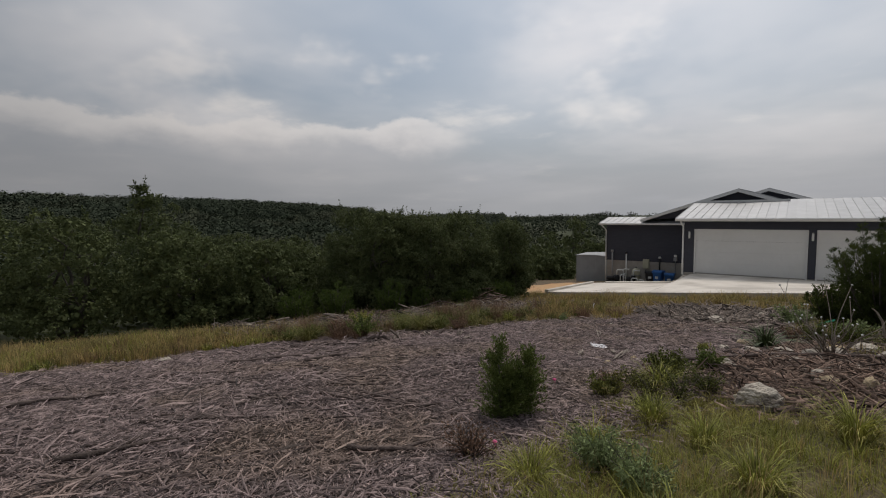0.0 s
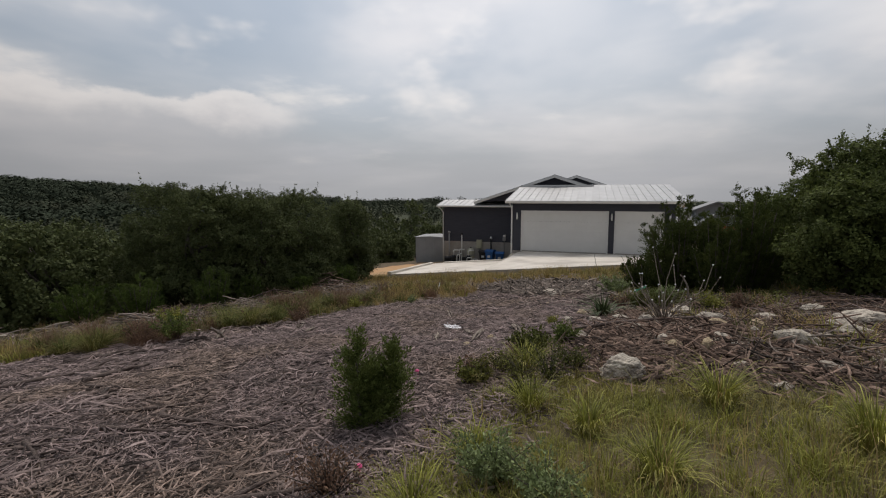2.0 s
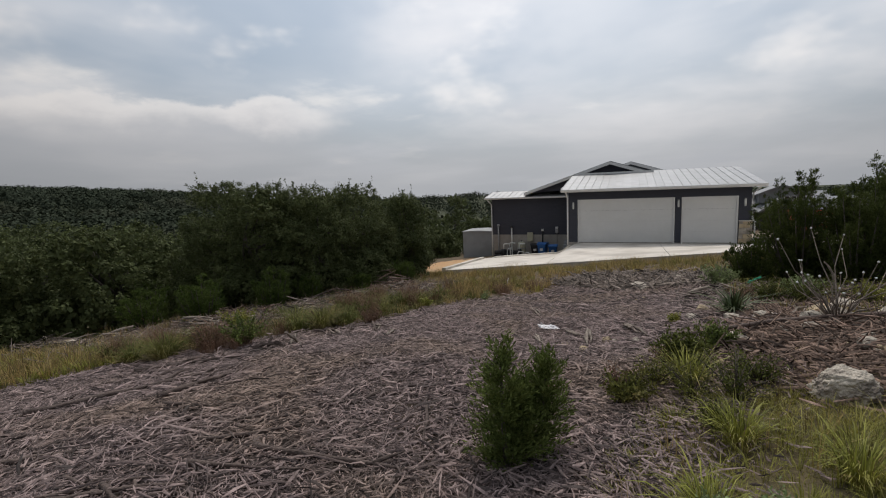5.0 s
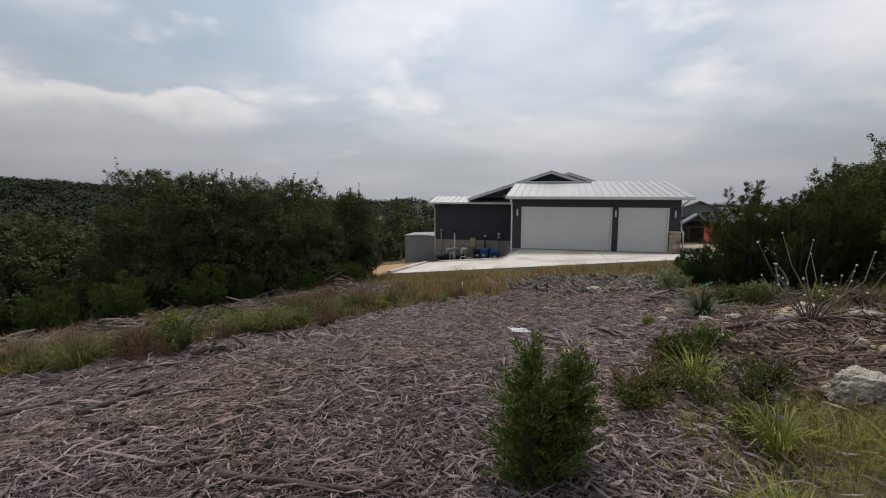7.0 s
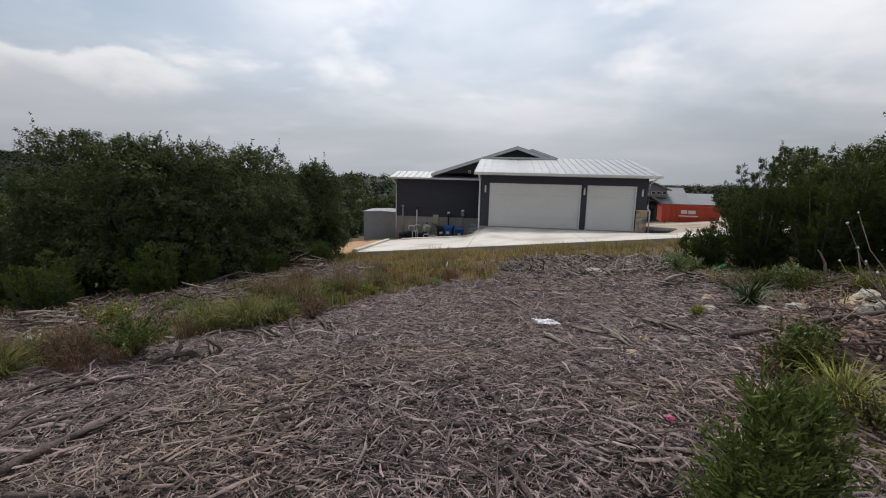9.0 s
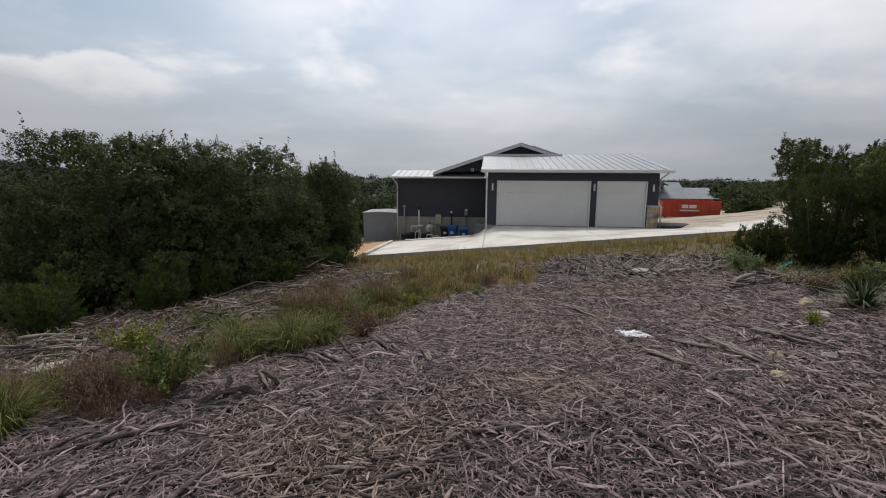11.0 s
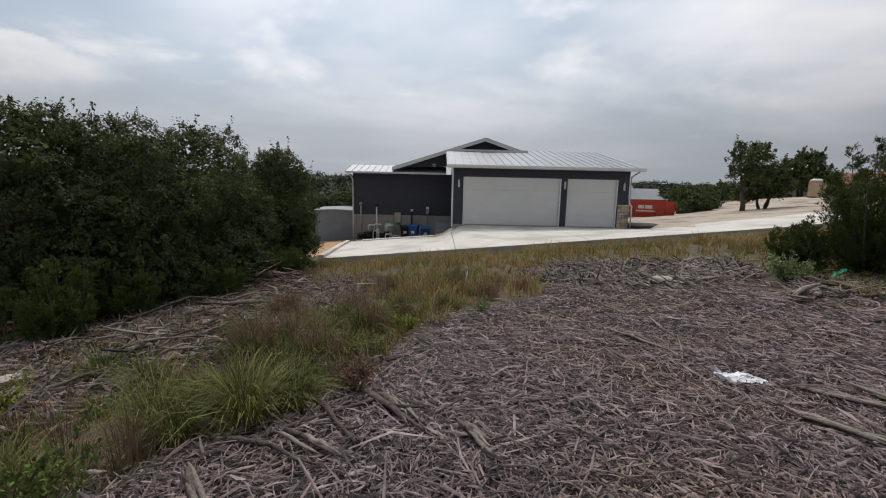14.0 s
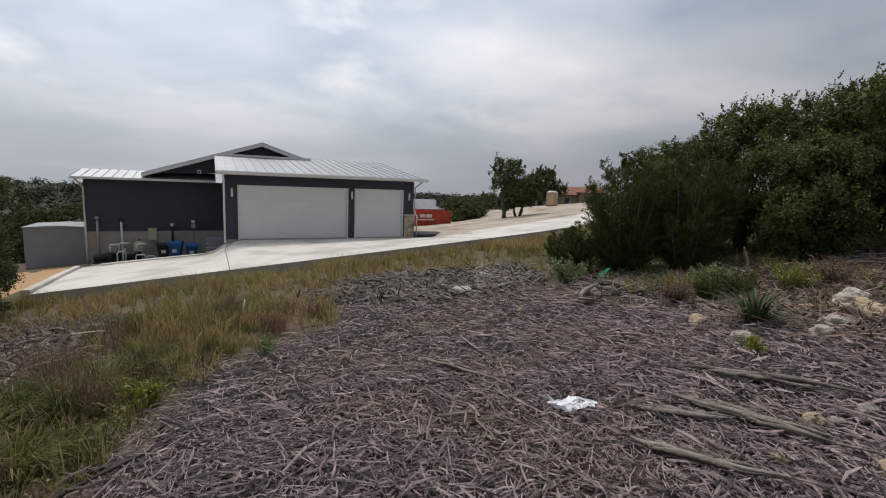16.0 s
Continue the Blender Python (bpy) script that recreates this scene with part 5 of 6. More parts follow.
meadow("dry_grass", STRIP, 620, 24, 0.3, 0.10, 0.5, 0.009, M_TAN, "dry tan grass along the mulch edge", 104, patch=1)
meadow("rusty_grass", STRIP, 90, 50, 0.42, 0.13, 0.4, 0.006, M_RED, "rusty seed-headed grass along the mulch edge", 105)
meadow("dry_grass", BANK, 2300, 24, 0.34, 0.11, 0.6, 0.012, M_TAN, "dry tan bunch grass on the bank below the drive", 106, patch=1.6)
meadow("green_grass", BANK, 260, 26, 0.3, 0.12, 0.7, 0.013, M_GREEN, "greener tufts on the bank below the drive", 107, patch=1)
WILD = [(-7.6, -21.6), (-5.6, -20.2), (-4.2, -18.0), (-3.2, -15.4), (-3.4, -13.6), (-5, -11.5), (-7, -9), (-9, -9), (-9.5, -17), (-13, -21), (-14, -26), (-11, -26)]
LEFT_MEADOW = [(-6.3, -28), (-6.1, -23.6), (-4.7, -22.3), (-5.6, -21.2), (-8.5, -22.2), (-12, -24.6), (-13, -28)]
meadow("yellow_green_grass", LEFT_MEADOW, 1300, 26, 0.3, 0.11, 0.7, 0.012, M_GREEN, "yellow-green grass in a band beyond the mulch", 115, patch=0.8)
meadow("dry_grass", LEFT_MEADOW, 900, 24, 0.36, 0.1, 0.5, 0.01, M_TAN, "dry tan grass in a band beyond the mulch", 116)
meadow("scrub_grass", WILD, 650, 24, 0.3, 0.11, 0.6, 0.011, M_TAN, "patchy dry grass among brush and rocks", 108, patch=1)
meadow("scrub_green_grass", WILD, 420, 24, 0.28, 0.11, 0.6, 0.011, M_DEEP, "patchy green grass among brush and rocks", 109, patch=1)
EAST = [(4.6, -14.6), (5.2, -14.2), (8, -12), (13, -10), (20, -6), (24, -8), (14, -15), (12, -22), (8.5, -24.5), (5.6, -22.6), (4.9, -20.5), (4.5, -18.6), (4.4, -16.5)]
meadow("thicket_weeds", EAST, 900, 22, 0.24, 0.1, 0.8, 0.011, M_DEEP, "dark weeds under and round the thicket", 113, patch=0.6)
meadow("thicket_grass", EAST, 900, 24, 0.27, 0.12, 0.6, 0.012, M_TAN, "dry grass and weeds round the thicket", 110, patch=1)
meadow("thicket_green_grass", EAST, 420, 24, 0.25, 0.12, 0.6, 0.012, M_GREEN, "green grass round the thicket", 111, patch=1)


def leaf_mat(name, poly, n, L, h, mat, label, seed):
    rng = np.random.default_rng(seed)
    x, y = scatter(rng, poly, n)
    k = waves(x * 1.6, y * 1.6, 4.0) > -0.15
    x, y = x[k], y[k]
    m = len(x)
    p = np.stack([x, y, ground_z(x, y) + h * rng.random(m)], 1)
    face = unit(rng.normal(0, 0.45, (m, 3)) + np.array((0, 0, 1.0)))
    d = unit(np.cross(face, rng.normal(0, 1, (m, 3))))
    l = L * rng.uniform(0.5, 1.4, m)
    v = quads_from(p, d, np.cross(face, d), l, l * 0.7)
    return tagged(arr(name, v, faces4(m), mat), label, "weeds", kind="stuff")


leaf_mat("low_weeds", [(-3.4, -21.2), (-2.1, -20.2), (-1.5, -18.4), (-0.9, -16.8), (-2.6, -16.2), (-3.4, -18.2)], 9000, 0.03, 0.12, M_DEEP, "low yellow-green broadleaf weeds at the mulch edge", 131)
leaf_mat("low_weeds", [(4.4, -18.6), (4.3, -16.6), (5.6, -15.6), (7.5, -18.0), (6.5, -19.6)], 9000, 0.04, 0.2, M_DEEP, "low leafy weeds under the thicket edge", 133)


def arching(rng, n, h, spread, lean, width):
    """Soft blades of one tuft, rising and bending over at the tip."""
    a = rng.uniform(0, 2 * math.pi, n)
    d = np.stack([np.cos(a), np.sin(a), np.zeros(n)], 1)
    b = d * (spread * np.sqrt(rng.random(n)))[:, None] + rng.normal(0, 0.012, (n, 3)) * np.array((1, 1, 0))
    hh = h * rng.uniform(0.35, 1.15, n)
    ln = hh * lean * rng.beta(1.6, 1.8, n) * 1.25
    droop = rng.uniform(0.15, 0.75, n)
    turn = a + rng.normal(0, 0.5, n)
    e = np.stack([np.cos(turn), np.sin(turn), np.zeros(n)], 1)
    s = np.stack([-d[:, 1], d[:, 0], rng.normal(0, 0.3, n)], 1) * (width * rng.uniform(0.5, 1.3, n))[:, None] * 0.5
    rows = []
    for t, w in ((0.0, 0.8), (0.4, 1.0), (0.75, 0.75), (1.0, 0.1)):
        c = b + d * (ln * t ** 1.4 * 0.6)[:, None] + e * (ln * t ** 2.2 * 0.5)[:, None]
        c[:, 2] += hh * (1.25 * t - (0.25 + droop * 0.75) * t ** 3) - 0.02
        rows += [c - s * w, c + s * w]
    v = np.stack(rows, 1).reshape(-1, 3)
    i = np.arange(n)[:, None] * 8
    f = np.concatenate([i + np.array([k]) for k in ((0, 1, 3, 2), (2, 3, 5, 4), (4, 5, 7, 6))], 0)
    return v, f


def bunch(name, x, y, h, mat, label, seed, n=170, lean=0.9, width=0.006, spread=0.09, cat="grass tuft", group=""):
    rng = np.random.default_rng(seed)
    e = empty(name, x, y, gz1(x, y))
    arr("foliage", *arching(rng, int(n * 1.5), h, spread, lean, width * 0.72), mat, e)
    if mat is not M_RED:
        arr("thatch", *arching(rng, n // 3, h * 0.6, spread * 1.1, lean * 1.2, width * 0.6), M_TAN if seed % 3 else M_BROWN, e)["label"] = "dry dead blades at the base"
    else:
        k, m = rng.choice(int(n * 1.5), n // 3), 7
        tips = arching(np.random.default_rng(seed), int(n * 1.5), h, spread, lean, width * 0.72)[0].reshape(-1, 8, 3)[k]
        t = rng.random((len(k), m, 1))
        p = (tips[:, 4:5] * (1 - t) + tips[:, 6:7] * t + rng.normal(0, 0.008, (len(k), m, 3))).reshape(-1, 3)
        d = unit(rng.normal(0, 0.6, p.shape) + np.array((0, 0, 0.7)))
        l = rng.uniform(0.012, 0.028, len(p))
        v = quads_from(p, d, unit(np.cross(d, rng.normal(0, 1, d.shape))), l, l * 0.35)
        arr("seed_heads", v, faces4(len(p)), M_RED, e)["kind"] = "stuff"
    return tagged(e, label, cat, group)


for k, (x, y, h) in enumerate(((4.9, -23.9, 0.42), (3.4, -24.0, 0.34), (3.9, -24.4, 0.3), (4.3, -25.1, 0.36), (3.1, -24.9, 0.3), (3.2, -22.9, 0.4), (5.6, -24.6, 0.42), (2.9, -25.7, 0.3), (4.0, -26.2, 0.34))):
    bunch("grass_tuft", x, y, h, M_GREEN, "arching bright green bunch grass tuft", 200 + k, 200, 0.95, 0.009, 0.1, group="bunch grass by the path")
for k, (x, y, h) in enumerate(((-3.9, -21.9, 0.5), (-2.45, -19.3, 0.5), (-2.9, -18.6, 0.55), (-4.6, -21.6, 0.42), (-5.6, -22.4, 0.5), (-2.1, -18.1, 0.45), (-3.6, -16.9, 0.5))):
    bunch("grass_tuft", x, y, h, M_DEEP, "arching green bunch grass at the mulch edge", 220 + k, 180, 0.9, 0.011, 0.1, group="bunch grass at the mulch edge")
    bunch("seed_grass", x + 0.12, y + 0.1, h * 1.15, M_RED, "rusty seed-headed grass at the mulch edge", 240 + k, 240, 0.4, 0.006, 0.16, group="rusty grass at the mulch edge")
for k, (x, y, h, m) in enumerate(((-2.56, -20.5, 0.55, 1), (-2.72, -20.25, 0.48, 1), (-2.3, -20.2, 0.42, 0), (-2.48, -19.9, 0.45, 0), (-3.34, -20.4, 0.42, 1), (-3.1, -20.1, 0.4, 0), (-3.15, -19.05, 0.5, 0), (-2.88, -19.0, 0.5, 0), (-2.65, -18.3, 0.42, 1),
                                  (-2.5, -17.8, 0.42, 0), (-2.2, -18.9, 0.34, 1), (-2.0, -17.5, 0.4, 1), (-1.75, -16.9, 0.4, 0), (-4.43, -22.4, 0.42, 1), (-3.72, -21.3, 0.38, 1), (-3.0, -20.7, 0.36, 0), (-4.9, -22.5, 0.45, 0), (-3.5, -18.2, 0.45, 0), (-3.9, -19.6, 0.4, 1), (-4.6, -19.2, 0.4, 0), (-4.25, -22.45, 0.5, 1), (-4.4, -22.2, 0.5, 0), (-5.1, -22.0, 0.5, 1), (-2.76, -20.2, 0.45, 1))):
    bunch("grass_tuft", x, y, h, M_GREEN_DULL if m else M_DEEP, "arching green bunch grass with dry blades" if m else "arching green bunch grass at the mulch edge", 1200 + k, 260, 1.0, 0.009, 0.13, group="bunch grass at the mulch edge")
for k, (x, y, h) in enumerate(((-3.15, -18.9, 0.74), (-2.9, -18.85, 0.62), (-2.35, -17.4, 0.6), (-3.4, -17.0, 0.5), (-3.58, -22.1, 0.42), (-3.3, -21.8, 0.4), (-2.86, -20.2, 0.42), (-4.7, -22.1, 0.62), (-5.2, -21.8, 0.62), (-0.3, -16.0, 0.4), (0.4, -15.4, 0.36))):
    bunch("seed_grass", x, y, h, M_RED, "rusty seed-headed grass at the mulch edge", 1240 + k, 300, 0.45, 0.005, 0.2, group="rusty grass at the mulch edge")
YUCCA = (4.12, -19.75)
yucca = empty("yucca", YUCCA[0], YUCCA[1], gz1(*YUCCA))
tagged(yucca, "dark green spiky yucca rosette with pale dead blades among rocks", "yucca")
for k, (nm, m, h, n, lean) in enumerate((("foliage", M_YUCCA, 0.42, 90, 1.5), ("heart", M_YUCCA, 0.5, 40, 0.7), ("skirt", M_PALE, 0.22, 30, 2.4))):
    v, f = blades(np.random.default_rng(260 + k), np.array([0.0]), np.array([0.0]), np.array([h]), n, np.array([0.07]), np.array([lean]), np.array([0.024]), z=np.array([0.0]))
    arr(nm, v, f, m, yucca)


def weed(x, y, h, mat, label, seed, stems=26, leaves=42, L=0.03, name="weed"):
    e = empty(name, x, y, gz1(x, y) - 0.01)
    tagged(e, label, "weed")
    rng = np.random.default_rng(seed)
    bm, vs = bmesh.new(), []
    for k in range(stems):
        a, q = rng.uniform(0, 6.28), h * rng.uniform(0.15, 0.9)
        hh = h * rng.uniform(0.5, 1.05)
        tip = np.array((math.cos(a) * q, math.sin(a) * q, hh))
        tube(bm, [(0, 0, 0), tuple(tip * (0.45, 0.45, 0.6)), tuple(tip)], [0.006, 0.004, 0.002], 4)
        t = rng.uniform(0.35, 1, leaves)
        p = tip * t[:, None] + rng.normal(0, 0.02, (leaves, 3))
        d = unit(rng.normal(0, 0.7, (leaves, 3)) + np.array((0, 0, 0.5)))
        s = unit(np.cross(d, rng.normal(0, 1, (leaves, 3))))
        l = L * rng.uniform(0.6, 1.5, leaves)
        vs.append(quads_from(p, d, s, l, l * 0.45))
    part("stem", bm, M_TRUNK, e)["kind"] = "stuff"
    vs = np.concatenate(vs)
    arr("leaves", vs, faces4(len(vs) // 4), mat, e)
    return e


weed(3.3, -25.25, 0.34, M_SAGE, "pale grey-green leafy weed in the grass", 301, 44, 90, 0.026)
weed(3.65, -25.5, 0.3, M_SAGE, "pale grey-green leafy weed in the grass", 302, 40, 80, 0.026)
weed(2.72, -23.3, 0.3, M_GREEN_DULL, "dark green bushy weed beside the mulch", 303, 30, 60, 0.035)
weed(3.2, -22.4, 0.36, M_DEEP, "dark green bushy weed beside the rocks", 304, 34, 70, 0.04)
for k, (x, y, h, m) in enumerate(((2.95, -22.95, 0.28, M_GREEN_DULL), (2.65, -23.05, 0.22, M_RED), (3.2, -23.25, 0.3, M_GREEN_DULL), (3.5, -23.3, 0.36, M_DEEP), (3.72, -23.0, 0.3, M_DEEP), (3.05, -22.4, 0.24, M_RED), (3.3, -23.8, 0.22, M_GREEN_DULL))):
    weed(x, y, h, m, "feathery olive weed with dry stems beside the mulch", 330 + k, 24, 34, 0.026)
weed(3.55, -21.9, 0.3, M_SAPLING, "low green weed beside the rocks", 305, 24, 60, 0.035)
weed(-3.28, -21.68, 0.56, M_SAPLING, "green upright weed at the mulch edge", 306, 26, 70, 0.04)
weed(-4.7, -20.4, 0.45, M_GREEN, "leafy green weed among brush", 307, 26, 60, 0.04)
weed(-3.76, -22.0, 0.42, M_RED, "brown dried weed at the mulch edge", 308, 40, 40, 0.03)
weed(-4.05, -21.7, 0.42, M_RED, "brown dried weed at the mulch edge", 309, 40, 40, 0.03)
weed(-1.9, -19.9, 0.36, M_RED, "brown dried weed at the mulch edge", 310, 40, 40, 0.03)
weed(2.3, -25.6, 0.35, M_RED, "brown dried weed at the edge of the mulch", 311, 34, 36, 0.025)
weed(5.3, -18.5, 0.4, M_SAGE, "pale grey-green weed under the thicket", 312, 30, 60, 0.045)
weed(4.5, -16.4, 0.5, M_SAGE, "pale grey-green weed under the thicket", 313, 30, 60, 0.045)
weed(4.76, -18.75, 0.36, M_DEEP, "low green weed before the thicket", 317, 30, 60, 0.03)
weed(5.2, -18.9, 0.4, M_DEEP, "low green weed before the thicket", 318, 30, 60, 0.03)
weed(4.45, -18.55, 0.3, M_RED, "brown dried weed before the thicket", 319, 40, 36, 0.025)
weed(5.9, -19.2, 0.36, M_GREEN, "yellow-green weed before the thicket", 320, 30, 60, 0.03)
weed(6.3, -19.4, 0.4, M_RED, "brown dried weed before the thicket", 321, 40, 36, 0.025)
weed(-1.6, -18.0, 0.22, M_GREEN, "low yellow-green weed on the mulch", 314, 26, 60, 0.035)
weed(-0.5, -17.0, 0.25, M_SAGE, "low pale weed growing through the mulch", 315, 16, 40, 0.03)
weed(3.3, -20.2, 0.16, M_GREEN, "small yellow-green weed in the mulch", 316, 18, 40, 0.025)

# ---- rocks ----
ROCK_MESHES = []
for k in range(14):
    bm = bmesh.new()
    bmesh.ops.create_icosphere(bm, subdivisions=5 if k < 7 else 3, radius=1.0)
    rk = random.Random(400 + k % 7)
    cuts = [(Vector((rk.gauss(0, 1), rk.gauss(0, 1), rk.gauss(0, 0.8))).normalized(), rk.uniform(0.55, 0.85)) for _ in range(9)]
    for v in bm.verts:
        n0 = v.co.normalized()
        for d, lim in cuts:
            q = v.co.dot(d)
            if q > lim:
                v.co -= d * (q - lim) * 0.92
        v.co += n0 * (noise.noise(v.co * 2.3 + Vector((k * 7, 0, 0))) * 0.13 + noise.noise(v.co * 5 + Vector((k, 3, 0))) * 0.09 + noise.noise(v.co * 10) * 0.06 + noise.noise(v.co * 22) * 0.03)
    me = bpy.data.meshes.new("rock")
    bm.to_mesh(me)
    bm.free()
    me.materials.append(M_STONE if k % 4 else M_STONE_TAN)
    ROCK_MESHES.append(me)


def rock(x, y, sx, sy, sz, k, rz, label, group="rocks"):
    ob = new("rock", ROCK_MESHES[k % 7 + (7 if sx < 0.2 else 0)])
    ob.matrix_basis = pose(x, y, gz1(x, y) + sz * 0.32, 0, 0, rz) @ Matrix.Diagonal((sx, sy, sz, 1))
    return tagged(ob, label, "rock", group)


BIG = ((4.22, -23.22, 0.25, 0.2, 0.17, 1), (3.77, -21.75, 0.17, 0.14, 0.1, 4), (4.9, -20.95, 0.3, 0.22, 0.17, 2), (5.5, -20.9, 0.32, 0.22, 0.16, 3), (6.0, -22.3, 0.3, 0.2, 0.17, 5), (6.75, -21.75, 0.34, 0.22, 0.16, 1), (5.75, -21.9, 0.15, 0.12, 0.12, 4), (7.9, -21.5, 0.55, 0.35, 0.22, 2), (6.3, -20.5, 0.3, 0.2, 0.15, 3), (5.45, -21.5, 0.2, 0.15, 0.12, 5), (5.1, -22.55, 0.16, 0.11, 0.12, 1), (6.4, -22.0, 0.18, 0.16, 0.12, 0),
       (6.9, -21.2, 0.42, 0.26, 0.16, 6), (6.6, -22.9, 0.4, 0.25, 0.1, 2), (7.4, -22.2, 0.36, 0.3, 0.14, 1), (2.93, -15.54, 0.36, 0.22, 0.13, 3), (3.9, -14.7, 0.3, 0.2, 0.14, 5), (-5.75, -24.9, 0.2, 0.14, 0.1, 6),
       (5.1, -20.2, 0.3, 0.2, 0.1, 0), (4.55, -21.5, 0.22, 0.16, 0.1, 6), (5.9, -21.4, 0.2, 0.16, 0.12, 1), (4.7, -22.3, 0.14, 0.12, 0.1, 3), (5.26, -20.08, 0.34, 0.26, 0.22, 1), (5.0, -20.35, 0.34, 0.24, 0.16, 4), (4.35, -20.35, 0.2, 0.15, 0.1, 2), (3.76, -19.36, 0.14, 0.11, 0.1, 5), (3.55, -19.97, 0.13, 0.1, 0.09, 6), (7.1, -19.9, 0.3, 0.22, 0.18, 2), (7.3, -20.8, 0.5, 0.35, 0.2, 5), (2.2, -21.6, 0.11, 0.09, 0.06, 1), (1.9, -21.2, 0.07, 0.06, 0.05, 5), (2.45, -21.11, 0.1, 0.08, 0.07, 1), (2.53, -21.2, 0.07, 0.06, 0.05, 3), (2.8, -21.25, 0.08, 0.05, 0.06, 4), (3.98, -20.42, 0.17, 0.12, 0.1, 2), (4.69, -20.96, 0.2, 0.14, 0.14, 3), (-5.6, -19.2, 0.3, 0.16, 0.1, 2), (-5.5, -20.75, 0.34, 0.2, 0.09, 5), (-5.9, -20.4, 0.16, 0.12, 0.1, 1), (-4.9, -18.9, 0.2, 0.14, 0.08, 6))
for x, y, a, b, c, k in BIG:
    if x > 4.5:
        a, b, c = a * 0.76, b * 0.76, c * 0.85
    rock(x, y, a, b, c, k, (k * 53 + x * 40) % 360, "weathered cream limestone boulder with dark stains", "boulders by the brush pile" if x > 0 else "rocks among brush")
rq = random.Random(77)
for k in range(170):
    x, y = rq.uniform(4.2, 8.2), rq.uniform(-23.6, -19.3)
    if x < 4.6 + 0.2 * math.sin(y * 3) and y < -22.6:
        continue
    s = rq.uniform(0.03, 0.11)
    rock(x, y, s * rq.uniform(0.9, 1.5), s, s * rq.uniform(0.5, 0.8), rq.randint(0, 6), rq.uniform(0, 360), "small cream limestone rubble", "limestone rubble")
for k in range(60):
    x, y = rq.uniform(-8.5, -3.8), rq.uniform(-21.5, -14.5)
    if x > -4.2 - (y + 18) * -0.35:
        continue
    s = rq.uniform(0.05, 0.16)
    rock(x, y, s * rq.uniform(0.9, 1.6), s, s * rq.uniform(0.4, 0.7), rq.randint(0, 6), rq.uniform(0, 360), "pale limestone rock lying among brush", "rocks among brush")
for k in range(30):
    t = rq.random()
    x, y = -8.5 - 10.5 * t + rq.gauss(0, 0.8), -21.5 + 3.2 * t + rq.gauss(0, 0.7)
    s = rq.uniform(0.06, 0.17)
    rock(x, y, s * rq.uniform(1.0, 1.8), s, s * rq.uniform(0.4, 0.7), rq.randint(0, 6), rq.uniform(0, 360), "pale limestone rock before the thicket", "rocks before the thicket")
for k in range(34):
    x, y = rq.uniform(0.5, 4.4), rq.uniform(-24, -13.6)
    s = rq.uniform(0.02, 0.05)
    rock(x, y, s * 1.3, s, s * 0.7, rq.randint(0, 6), rq.uniform(0, 360), "small pale stone lying on mulch", "stones on the mulch")

# ---- wood chips and branches ----


def strips(rng, x, y, L, W, z, tilt, heading):
    """Ridged splinters, each bent at its middle."""
    m = len(x)
    d = np.stack([np.cos(heading) * np.cos(tilt), np.sin(heading) * np.cos(tilt), np.sin(tilt)], 1)
    s = np.stack([-np.sin(heading), np.cos(heading), rng.normal(0, 0.35, m)], 1)
    s = unit(s)
    up = unit(np.cross(d, s))
    up *= np.sign(up[:, 2:3])
    c = np.stack([x, y, z], 1)
    bend = rng.normal(0, 0.09, m) * L
    rows = []
    for f, wd in ((-0.5, 0.45), (0.0, 1.0), (0.5, 0.35)):
        q = c + d * (f * L)[:, None] + s * (bend * (0.5 - abs(f)))[:, None] + up * (0.1 * L * (0.5 - abs(f)) * rng.normal(0, 1, m))[:, None]
        w = (W * wd * 0.5)[:, None]
        rows += [q - s * w - up * w * 0.7, q + up * w * 1.1, q + s * w - up * w * 0.7]
    v = np.stack(rows, 1).reshape(-1, 3)
    i = np.arange(m)[:, None] * 9
    f = np.concatenate([i + np.array([k]) for k in ((0, 1, 4, 3), (1, 2, 5, 4), (3, 4, 7, 6), (4, 5, 8, 7))], 0)
    return v, f


def chip_field(name, poly, n, Lmed, Wlo, Whi, seed, label, zoff=0.012, sig=0.5, tilt=0.16, mat=None):
    rng = np.random.default_rng(seed)
    x, y = scatter(rng, poly, n)
    x, y = x + rng.normal(0, 0.26, n), y + rng.normal(0, 0.26, n)
    L = np.clip(Lmed * np.exp(rng.normal(0, sig, n)), Lmed * 0.35, Lmed * 5)
    W = rng.uniform(Wlo, Whi, n)
    head = 0.5 + 1.1 * np.sin(x * 1.9 + 1.3 * y + 2 * waves(x, y)) + rng.normal(0, 1.2, n)
    z = ground_z(x, y) + zoff + 0.055 * rng.random(n) ** 1.6
    v, f = strips(rng, x, y, L, W, z, rng.normal(0, tilt, n), head)
    return tagged(arr(name, v, f, mat or M_CHIP), label, "wood chips", kind="stuff")


NEAR_CHIPS = [(-6.2, -24.2), (-4.6, -22.4), (-3.1, -21.3), (-2.2, -20.2), (-1.6, -18.6), (3.9, -18.6), (4.4, -20.6), (3.4, -21.6), (2.8, -23.4), (2.6, -24.7), (2.5, -26.2), (2.2, -29.0), (-3.5, -29), (-5.5, -26.5)]
chip_field("wood_chips", CHIP_EDGE, 50000, 0.1, 0.006, 0.016, 501, "grey weathered cedar chips spread as mulch")
chip_field("fine_wood_chips", NEAR_CHIPS, 80000, 0.09, 0.0045, 0.0125, 502, "fine shredded cedar strips covering the mulch")
chip_field("long_splinters", CHIP_EDGE, 1700, 0.28, 0.008, 0.022, 503, "long split cedar splinters lying on the mulch", 0.03, 0.4, 0.08)
